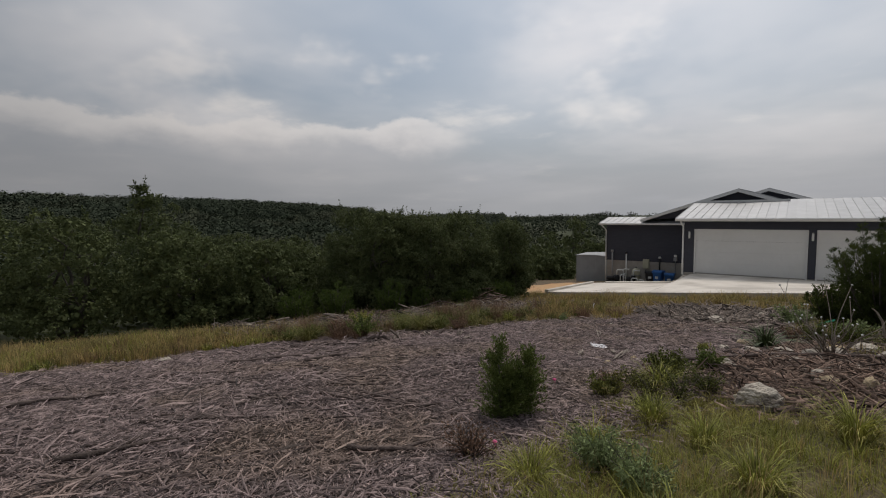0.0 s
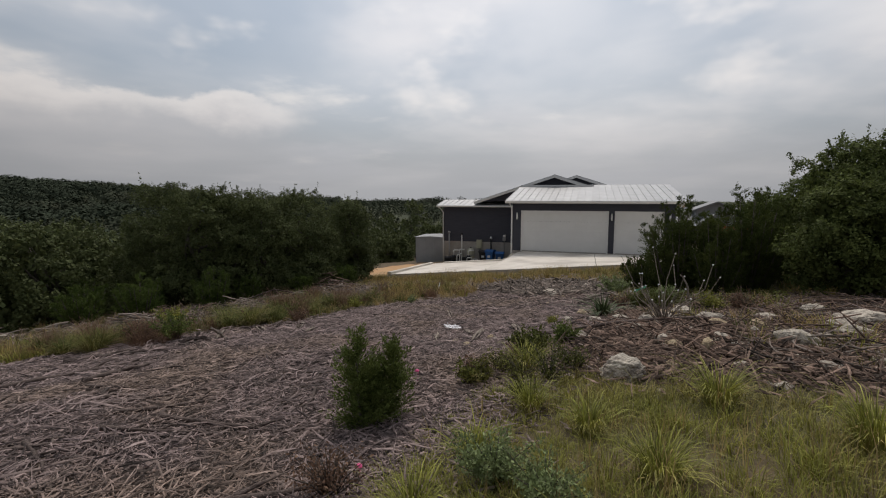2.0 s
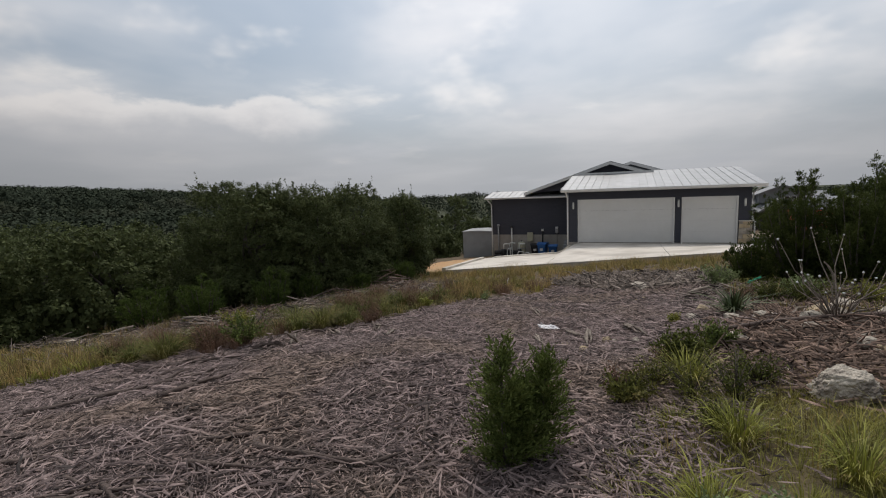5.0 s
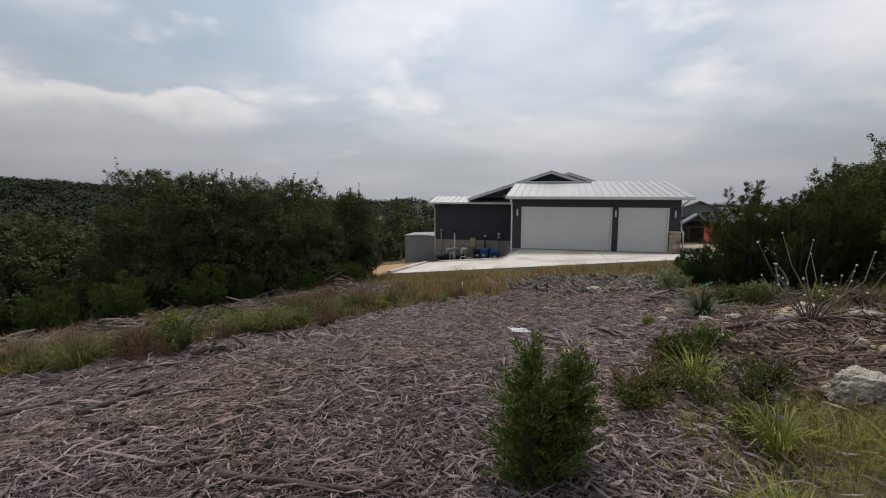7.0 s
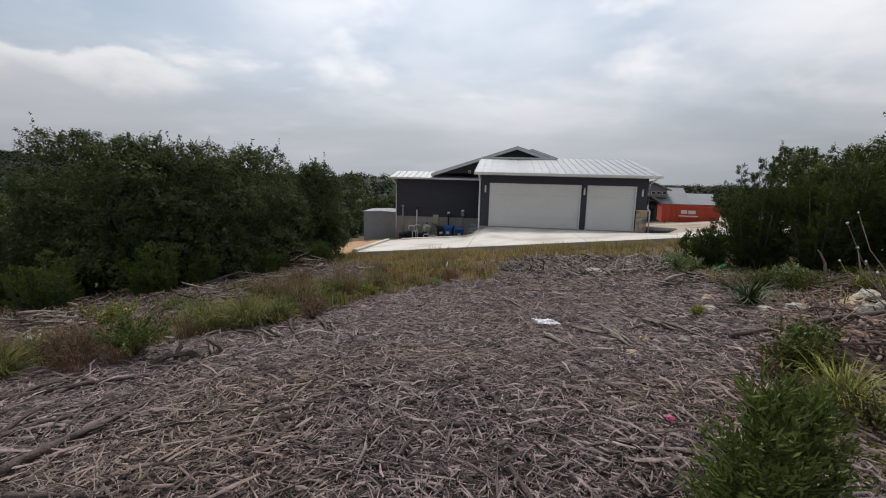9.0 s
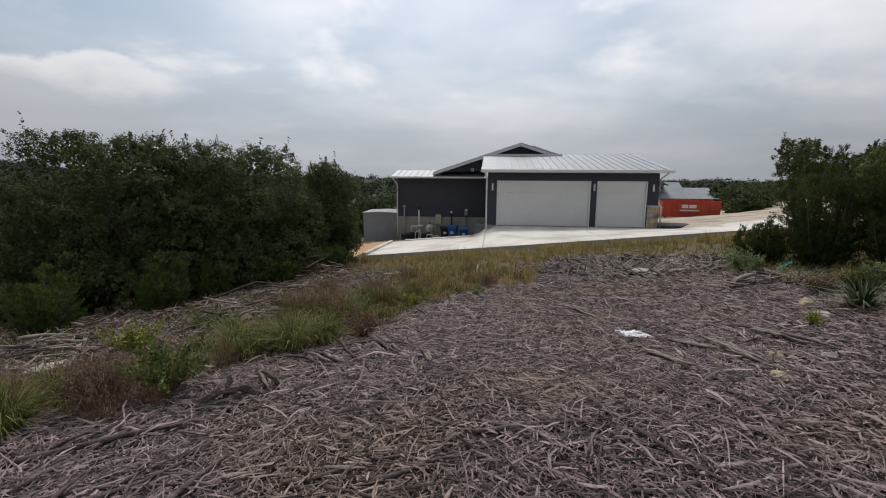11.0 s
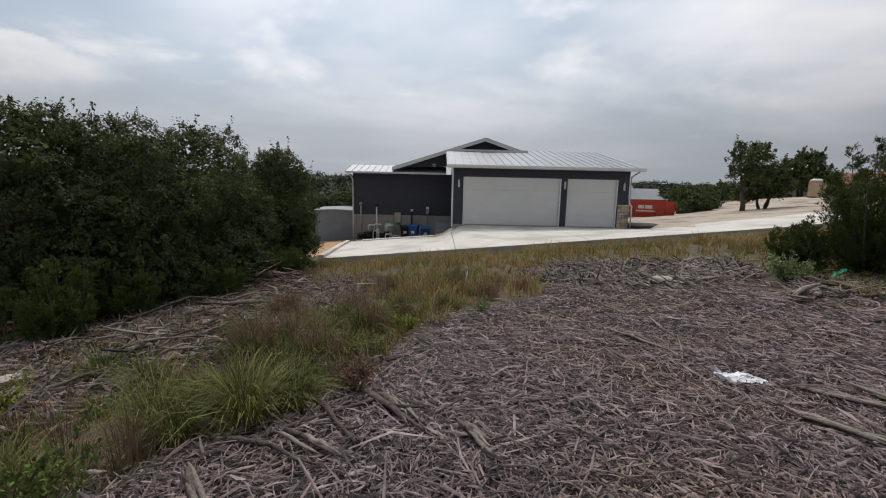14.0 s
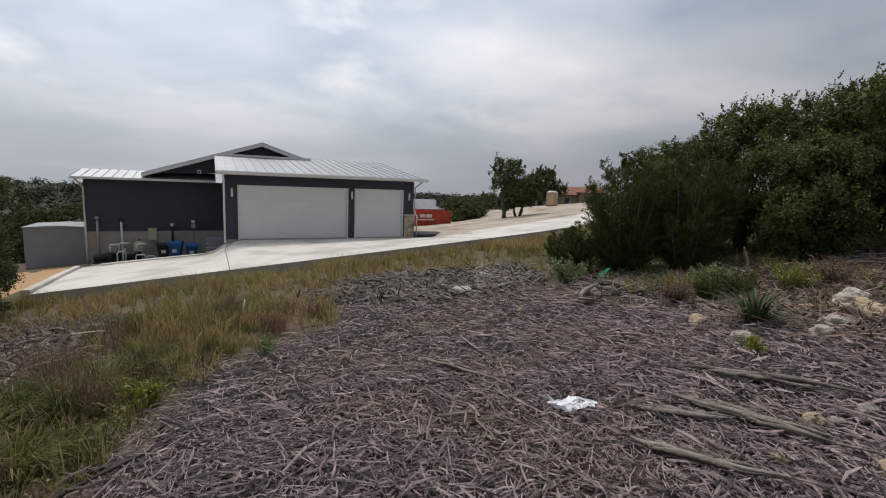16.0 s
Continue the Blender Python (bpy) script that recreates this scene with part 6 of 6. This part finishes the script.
chip_field("bark_flakes", NEAR_CHIPS, 2600, 0.17, 0.01, 0.024, 511, "broad grey flakes of cedar bark on the mulch", 0.04, 0.45, 0.2)
FRINGE = [(2.1, -29), (2.1, -23.6), (3.0, -22.0), (3.9, -22.4), (3.3, -23.6), (3.0, -25), (2.9, -29)]
chip_field("wood_chips", FRINGE, 9000, 0.085, 0.007, 0.018, 508, "thin scatter of cedar chips among grass")
BRUSH_R = [(3.3, -22.6), (4.2, -20.4), (4.3, -19.2), (6, -18.8), (9, -19.4), (9.5, -22.5), (7.5, -24), (5.2, -23.4), (4.2, -23.2)]
chip_field("brush_litter", BRUSH_R, 13000, 0.17, 0.010, 0.028, 504, "dead twigs and bark littering the rock pile", 0.03, 0.6, 0.35, M_BROWN)
BRUSH_L = [(-8.8, -22.5), (-6.2, -21.8), (-4.2, -20.3), (-3.2, -18.4), (-2.6, -16.0), (-2.6, -13.2), (-5.5, -11.5), (-8, -15), (-9.5, -18)]
chip_field("brush_litter", BRUSH_L, 13000, 0.2, 0.008, 0.024, 505, "dead branches and bark littering the slope", 0.03, 0.6, 0.35, M_BROWN)
chip_field("brush_litter", BRUSH_L, 7000, 0.24, 0.01, 0.03, 512, "pale bark and broken twigs littering the slope", 0.05, 0.5, 0.4, M_PALE)
BRUSH_E = [(4.3, -18.9), (4.4, -16.6), (5.5, -15.9), (7.6, -17.8), (10, -19.5), (9.5, -21), (6, -19.2)]
chip_field("brush_litter", BRUSH_E, 6000, 0.16, 0.01, 0.026, 507, "dead twigs under the thicket", 0.03, 0.6, 0.3)
BRUSH_T = [(0.5, -14.2), (2.0, -13.2), (4.6, -14.2), (4.4, -15.6), (2.2, -15.4)]
chip_field("brush_litter", BRUSH_T, 3600, 0.26, 0.016, 0.045, 506, "heaped bark strips at the end of the mulch", 0.07, 0.5, 0.35, M_PALE)


def branch(x, y, length, r, heading, seed, label="grey weathered dead branch lying on mulch", lift=0.0, bend=0.12, group="dead branches", forks=1, mat=None):
    mat = mat or (M_LOG if group == "dead branches" else M_BARK)
    rr = random.Random(seed)
    z = gz1(x, y)
    e = empty("branch", x, y, z)
    tagged(e, label, "branch", group)
    h = radians(heading)
    n = 9
    pts, off = [], 0.0
    for k in range(n):
        t = k / (n - 1) - 0.5
        off += rr.uniform(-bend, bend) * length / n
        px, py = math.cos(h) * t * length - math.sin(h) * off, math.sin(h) * t * length + math.cos(h) * off
        pz = gz1(x + px, y + py) - z + r * 0.7 + (0.026 if group == "dead branches" else 0.0) + lift * (0.5 - abs(t)) + rr.uniform(0, r * 0.5)
        pts.append((px, py, pz))
    part("stem", tube(bmesh.new(), pts, [0.8 * r * (1 - 0.65 * k / (n - 1)) * rr.uniform(0.7, 1.25) for k in range(n)], 6), mat, e)
    for j in range(forks):
        q = pts[rr.randint(3, 6)]
        a = h + rr.choice((-1, 1)) * rr.uniform(0.4, 0.9)
        l = length * rr.uniform(0.15, 0.3)
        part("twig", tube(bmesh.new(), [q, (q[0] + math.cos(a) * l * 0.5, q[1] + math.sin(a) * l * 0.5, q[2] + 0.02), (q[0] + math.cos(a) * l, q[1] + math.sin(a) * l, q[2] + rr.uniform(-0.01, 0.06))], [r * 0.5, r * 0.35, r * 0.1], 5), mat, e)
    return e


branch(0.66, -24.77, 1.35, 0.038, 5, 601, bend=0.05)
branch(-2.0, -23.5, 1.25, 0.05, 84, 602)
branch(-2.8, -23.85, 2.1, 0.045, 54, 622)
branch(-2.75, -27.3, 1.1, 0.05, 63, 623)
branch(-0.2, -27.4, 0.9, 0.04, 70, 624)
branch(-3.3, -22.75, 1.5, 0.045, 27, 603)
branch(1.85, -25.75, 1.3, 0.04, 35, 604)
branch(-0.58, -23.5, 0.75, 0.03, 85, 605)
branch(-2.0, -20.55, 1.6, 0.03, 38, 626, "long grey branch at the mulch edge", 0.02, 0.05)
branch(-1.5, -20.45, 1.0, 0.045, -55, 627, "splintered grey log on the mulch", 0.02, 0.08)
branch(-0.4, -24.3, 2.4, 0.022, 48, 628, "long thin grey pole on the mulch", 0.02, 0.04, forks=0)
branch(0.9, -22.9, 0.7, 0.03, -60, 606)
branch(5.25, -21.15, 4.2, 0.042, 6, 607, "long straight grey pole lying across the rocks", 0.12, 0.02, forks=0)
branch(6.4, -21.9, 1.6, 0.05, 28, 608, "thick split branch on the rock pile", 0.06)
branch(6.9, -20.4, 2.2, 0.07, 14, 609, "thick grey log lying behind the rocks", 0.05)
branch(7.6, -20.0, 1.8, 0.05, -20, 610, "grey log lying behind the rocks", 0.08)
branch(3.5, -15.0, 1.6, 0.05, -12, 611, "grey log at the far end of the mulch")
branch(1.3, -14.1, 1.3, 0.04, 35, 612, "grey branch at the far end of the mulch", 0.06)
branch(2.4, -13.7, 1.4, 0.045, -30, 613, "grey branch at the far end of the mulch", 0.06)
branch(-5.3, -16.2, 2.4, 0.04, 22, 614, "arched pale dead branch before the oaks", 0.6, 0.05)
branch(0.9, -18.9, 0.7, 0.025, -70, 618)
branch(-1.9, -20.6, 0.9, 0.04, -60, 619, "grey splintered branch at the mulch edge", 0.05)
branch(-2.2, -21.0, 0.8, 0.03, -25, 620, "grey curved branch at the mulch edge", 0.1)
branch(3.0, -27.0, 1.3, 0.03, 30, 621)
rz0 = random.Random(31)
for k in range(60):
    x, y = rz0.uniform(-5.8, 3.2), rz0.uniform(-27.0, -15.5)
    if bool(inside(CHIP_EDGE, np.array([x]), np.array([y]))[0]):
        branch(x, y, rz0.uniform(0.4, 1.1), rz0.uniform(0.012, 0.026), rz0.gauss(20, 35), 2640 + k)
for k in range(70):
    x, y = rz0.uniform(-5.6, 0.4), rz0.uniform(-27.4, -22.4)
    if bool(inside(CHIP_EDGE, np.array([x]), np.array([y]))[0]):
        branch(x, y, rz0.uniform(0.5, 1.5), rz0.uniform(0.012, 0.03), rz0.gauss(32, 30), 2760 + k, bend=0.2)
for k in range(130):
    x, y = rz0.uniform(-8.4, -2.9), rz0.uniform(-21.2, -13.2)
    if x < -3.0 + (y + 16) * 0.42 * (y < -16):
        branch(x, y, rz0.uniform(0.5, 1.6), rz0.uniform(0.015, 0.045), rz0.uniform(0, 180), 1680 + k, "pale dead branch in the brush on the slope", rz0.uniform(0, 0.3), 0.2, "brush on the slope", 2)
for k in range(30):
    x, y = rz0.uniform(4.3, 8.8), rz0.uniform(-22.8, -18.8)
    branch(x, y, rz0.uniform(0.5, 1.5), rz0.uniform(0.012, 0.035), rz0.uniform(0, 180), 720 + k, "dead branch tangled on the rock pile", rz0.uniform(0, 0.25), 0.2, "brush on the rock pile", 2)



def brush_heap(x, y, r, h, n, seed, mat, label, group, thick=0.02, logs=12):
    """A tangle of bent dead sticks, heaped highest in its middle."""
    rr = random.Random(seed)
    z = gz1(x, y)
    e = empty("brush_heap", x, y, z)
    tagged(e, label, "brush pile", group)
    main = rr.uniform(0, 3.14)
    for name, count, thick in (("tangle", n, (thick * 0.35, thick)), ("log", max(2, n // logs), (thick * 1.2, thick * 2.0))):
        bm = bmesh.new()
        for k in range(count):
            a, q = rr.uniform(0, 6.28), r * math.sqrt(rr.random())
            cx0, cy0 = q * math.cos(a), 0.75 * q * math.sin(a)
            hd, ln = rr.gauss(main, 1.0), rr.uniform(0.3, 0.95) * r
            lift = 1.5 * h * max(0.0, 1.1 - q / r) * rr.random()
            tilt, bow = rr.uniform(-0.35, 0.35), rr.uniform(-0.3, 0.3)
            rad0 = rr.uniform(*thick)
            pts = []
            for i in range(5):
                t = i / 4 - 0.5
                px = cx0 + math.cos(hd) * t * ln - math.sin(hd) * bow * ln * (0.25 - t * t) * 4
                py = cy0 + math.sin(hd) * t * ln + math.cos(hd) * bow * ln * (0.25 - t * t) * 4
                pts.append((px, py, max(gz1(x + px, y + py) - z + 0.012 + lift + tilt * t * ln, gz1(x + px, y + py) - z + 0.012) + rr.uniform(0, 0.02)))
            tube(bm, pts, [rad0 * 0.7, rad0, rad0 * rr.uniform(0.7, 1.1), rad0 * 0.7, rad0 * 0.3], 4 if name == "tangle" else 6)
        part(name, bm, mat if name == "tangle" else M_BARK, e)["kind"] = "stuff"
    return e


for k, (x, y, r, h, n, m) in enumerate(((-6.4, -19.9, 0.8, 0.22, 90, 0), (-7.0, -18.6, 0.8, 0.22, 80, 1), (-5.9, -18.0, 0.7, 0.2, 60, 1), (-4.3, -18.7, 0.7, 0.34, 110, 0), (-3.9, -17.9, 0.5, 0.3, 60, 1),
                                     (-4.9, -13.6, 0.9, 0.5, 120, 1), (-4.2, -14.8, 0.7, 0.3, 70, 0), (-5.0, -20.3, 0.6, 0.16, 50, 1), (-4.6, -16.4, 0.7, 0.25, 60, 1), (-8.6, -20.2, 0.9, 0.2, 60, 0), (-10.5, -21.0, 1.0, 0.2, 60, 0))):
    brush_heap(x, y, r, h, n, 3100 + k, M_BROWN if m else M_PALE, "tangled heap of grey dead branches on the slope", "brush heaps on the slope")
for k, (x, y, r, h, n, m) in enumerate(((5.4, -20.6, 0.8, 0.14, 72, 0), (6.4, -21.2, 0.9, 0.16, 88, 1), (5.2, -22.1, 0.7, 0.09, 72, 1), (6.1, -22.6, 0.8, 0.14, 72, 0), (7.2, -22.4, 0.9, 0.14, 64, 1), (7.4, -19.6, 1.0, 0.2, 72, 1), (4.7, -21.6, 0.5, 0.14, 50, 1), (6.2, -18.7, 0.8, 0.25, 60, 1),
                                     (8.4, -21.0, 1.0, 0.18, 64, 0))):
    brush_heap(x, y, r, h, n, 3200 + k, M_BROWN if m else M_PALE, "tangled heap of dead branches on the rock pile", "brush heaps on the rock pile", 0.012, 45)
for k, (x, y, r, h, n) in enumerate(((1.9, -13.7, 0.8, 0.2, 70), (3.2, -14.2, 0.8, 0.22, 80), (4.0, -15.3, 0.6, 0.16, 50), (4.2, -17.6, 0.6, 0.15, 50))):
    brush_heap(x, y, r, h, n, 3300 + k, M_PALE, "heap of grey bark and sticks ending the mulch", "heaps at the end of the mulch")


def split_rail(x0, y0, x1, y1, w, seed, n=7):
    """A fallen cedar rail, shattered into long parallel splinters."""
    rr = random.Random(seed)
    cx0, cy0 = (x0 + x1) / 2, (y0 + y1) / 2
    z0 = gz1(cx0, cy0)
    e = empty("split_rail", cx0, cy0, z0)
    tagged(e, "shattered grey cedar rail lying on the mulch", "branch", "split rails")
    for k in range(n):
        a, b = sorted((rr.uniform(-0.05, 0.55), rr.uniform(0.45, 1.05)))
        if b - a < 0.3:
            a, b = a - 0.2, b + 0.2
        off, r = rr.uniform(-w, w), rr.uniform(0.008, 0.02)
        nx, ny = -(y1 - y0), (x1 - x0)
        ln = math.hypot(nx, ny)
        pts = []
        for q in range(6):
            t = a + (b - a) * q / 5
            px, py = x0 + (x1 - x0) * t + nx / ln * (off + rr.uniform(-0.012, 0.012)), y0 + (y1 - y0) * t + ny / ln * (off + rr.uniform(-0.012, 0.012))
            pts.append((px - cx0, py - cy0, gz1(px, py) - z0 + 0.05 + r + rr.uniform(0, 0.025)))
        part("splinter", tube(bmesh.new(), pts, [r * 0.4, r, r * 1.15, r, r * 0.8, r * 0.2], 5), M_LOG if k % 3 == 0 else M_BARK, e)
    return e


split_rail(1.35, -20.45, 1.68, -21.5, 0.045, 801)
split_rail(2.12, -20.2, 2.25, -21.7, 0.05, 802, 9)
split_rail(1.75, -20.1, 2.1, -20.9, 0.04, 803, 5)
split_rail(2.6, -20.0, 2.9, -21.2, 0.04, 804, 6)
split_rail(-1.65, -20.0, -1.28, -20.8, 0.06, 805, 9)
split_rail(-2.7, -21.15, -2.1, -21.95, 0.04, 806, 6)
split_rail(-1.02, -20.6, -0.74, -21.35, 0.04, 807, 5)
split_rail(0.9, -18.3, 1.25, -19.2, 0.035, 808, 5)
split_rail(-2.3, -20.7, -1.7, -21.2, 0.04, 809, 6)
# the old stump, split into torn shards, most of them dark
stump = empty("stump", -2.5, -22.0, gz1(-2.5, -22.0), 20)
tagged(stump, "dark split stump half buried in mulch", "stump")
rst = random.Random(4)


def shard(length, width, thick, seed):
    """A torn slab of wood with ragged, tapering ends."""
    rr = random.Random(seed)
    bm = bmesh.new()
    n, rings = 6, []
    for i in range(n + 1):
        t = i / n
        w, k = width * (0.35 + 1.3 * t * (1 - t) + 0.3 * rr.random()), thick * (0.5 + 0.7 * rr.random())
        o = rr.uniform(-0.012, 0.012)
        rings.append([bm.verts.new((length * (t - 0.5) + rr.uniform(-0.01, 0.01), o + y * w * 0.5, z * k * 0.5 + 0.02 * math.sin(3 * t))) for y, z in ((-1, -0.6), (-0.5, -1), (0.6, -1), (1, 0), (0.4, 1), (-0.3, 0.6), (-0.8, 0.9))])
    for p, q in zip(rings, rings[1:]):
        for j in range(7):
            bm.faces.new((p[j], p[(j + 1) % 7], q[(j + 1) % 7], q[j]))
    bm.faces.new(rings[0][::-1]); bm.faces.new(rings[-1])
    return bm


for k, (px, py, pz, ry, rz, ln, w, m) in enumerate(((0.0, 0.0, 0.05, 4, 5, 0.5, 0.16, M_TRUNK), (-0.05, 0.08, 0.11, -6, 12, 0.42, 0.12, M_LOG), (0.1, -0.07, 0.06, 10, -14, 0.34, 0.1, M_LOG), (-0.16, 0.02, 0.1, -28, 30, 0.24, 0.07, M_LOG),
                                                   (0.2, 0.05, 0.1, 32, -8, 0.26, 0.07, M_LOG), (0.36, 0.16, 0.16, 48, 62, 0.46, 0.09, M_BARK), (0.28, -0.02, 0.05, 12, 70, 0.36, 0.06, M_BARK), (-0.02, 0.14, 0.13, -50, 80, 0.22, 0.06, M_LOG))):
    sh = part("shard", shard(ln, w, 0.055, 640 + k), m, stump)
    sh.matrix_basis = pose(px, py, pz - 0.025, rst.uniform(-20, 20), ry, rz)

# dead thistle stalks before the thicket
thistle = empty("dead_thistle", 4.87, -21.1, gz1(4.87, -21.1))
tagged(thistle, "pale dead thistle with dried white flower heads", "dead plant")
rt = random.Random(55)
for k in range(26):
    a, l = rt.uniform(0, 6.28), rt.uniform(0.3, 0.85)
    tip = (math.cos(a) * l * 0.8, math.sin(a) * l * 0.8, 0.25 + l * rt.uniform(0.35, 1.0))
    st = part("stalk", tube(bmesh.new(), [(0, 0, 0), (tip[0] * 0.35 + rt.uniform(-0.06, 0.06), tip[1] * 0.35 + rt.uniform(-0.06, 0.06), tip[2] * 0.4), (tip[0] * 0.75 + rt.uniform(-0.07, 0.07), tip[1] * 0.75, tip[2] * 0.62), tip], [0.009, 0.007, 0.005, 0.003], 5), M_BARK, thistle)
    bm = bmesh.new()
    bmesh.ops.create_icosphere(bm, subdivisions=1, radius=0.013)
    for v in bm.verts:
        v.co = Vector(tip) + v.co * rt.uniform(0.7, 1.25)
    part("flower_head", bm, M_TRIM, st)

# loose bits
bm = bmesh.new()
bmesh.ops.create_grid(bm, x_segments=8, y_segments=5, size=0.5)
for v in bm.verts:
    v.co = (v.co.x * 0.26, v.co.y * 0.07, 0.06 + 0.12 * v.co.x + 0.05 * noise.noise(v.co * 6))
bmesh.ops.solidify(bm, geom=list(bm.faces), thickness=0.004)
tarp = part("plastic_sheet", bm, M_GREEN_PLASTIC)
tarp.matrix_basis = pose(5.0, -16.75, gz1(5.0, -16.75) + 0.12, 0, 0, 15)
tagged(tarp, "torn green plastic sheet caught on heaped bark", "litter")
bm = bmesh.new()
bmesh.ops.create_grid(bm, x_segments=14, y_segments=7, size=0.5)
for v in bm.verts:
    v.co = (v.co.x * 0.36 + 0.03 * math.sin(v.co.y * 9), v.co.y * 0.15 + 0.03 * math.sin(v.co.x * 8), 0.05 + 0.035 * noise.noise(v.co * 7) + 0.02 * noise.noise(v.co * 15))
bmesh.ops.solidify(bm, geom=list(bm.faces), thickness=0.004)
scrap = part("plastic_scrap", bm, M_FOIL)
scrap.matrix_basis = pose(1.48, -19.96, gz1(1.48, -19.96) + 0.02, 0, 0, -22)
tagged(scrap, "crumpled scrap of white plastic lying on mulch", "litter")
stake = part("survey_stake", tube(bmesh.new(), [(0, 0, -0.05), (0.03, 0, 0.16), (0.05, 0.01, 0.26)], [0.02, 0.018, 0.008], 5), M_FOIL)
stake.location = (-0.62, -14.35, gz1(-0.62, -14.35))
tagged(stake, "short white stake leaning in the dry grass", "stake")
for fx, fy in ((2.0, -23.2), (2.35, -25.3)):
    bm = bmesh.new()
    bmesh.ops.create_icosphere(bm, subdivisions=2, radius=0.022)
    for v in bm.verts:
        v.co = (v.co.x * 1.2, v.co.y, v.co.z * 0.7 + 0.12 + 0.01 * noise.noise(v.co * 60))
    tube(bm, [(0, 0, -0.02), (0.01, 0, 0.11)], 0.003, 5)
    fl = part("pink_flower", bm, M_PINK)
    fl.location = (fx, fy, gz1(fx, fy))
    tagged(fl, "small pink wildflower growing from the mulch", "flower")

# ---- wooded hillsides ----


def woods(name, az0, az1, r0, r1, n, size, q, seed, label, small=0.3):
    rng = np.random.default_rng(seed)
    az = np.radians(rng.uniform(az0, az1, n))
    r = np.sqrt(rng.uniform(r0 ** 2, r1 ** 2, n))
    x, y = r * np.sin(az), -22 + r * np.cos(az)
    s = size * rng.uniform(0.45, 1.6, n)
    z = ground_z(x, y)
    m = n * q
    d = unit(rng.normal(0, 1, (m, 3)) * np.array((1, 1, 0.8)) + np.array((0, 0, 0.35)))
    ss = np.repeat(s, q)
    c = np.repeat(np.stack([x, y, z + s * 0.55], 1), q, 0)
    p = c + d * (ss * rng.uniform(0.55, 1.0, m))[:, None] * np.array((1, 1, 0.75))
    face = unit(d + np.array((0, 0, 0.4)) + rng.normal(0, 0.28, (m, 3)))
    dd = unit(np.cross(face, rng.normal(0, 1, (m, 3))))
    sd = np.cross(face, dd)
    l = ss * small * rng.uniform(0.7, 1.5, m)
    mid, half = p - dd * (l * 0.35)[:, None], sd * (l * 0.55)[:, None]
    v = np.stack([mid - half, mid + half, mid + dd * (l * 1.0)[:, None]], 1).reshape(-1, 3)
    # woods starting beyond 100 m take the more haze-tinted leaf colour
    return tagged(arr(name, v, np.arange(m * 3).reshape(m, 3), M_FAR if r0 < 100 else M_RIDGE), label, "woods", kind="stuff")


woods("valley_woods", -112, -28, 46, 120, 900, 2.4, 210, 901, "dense oak and juniper woods filling the valley", 0.13)
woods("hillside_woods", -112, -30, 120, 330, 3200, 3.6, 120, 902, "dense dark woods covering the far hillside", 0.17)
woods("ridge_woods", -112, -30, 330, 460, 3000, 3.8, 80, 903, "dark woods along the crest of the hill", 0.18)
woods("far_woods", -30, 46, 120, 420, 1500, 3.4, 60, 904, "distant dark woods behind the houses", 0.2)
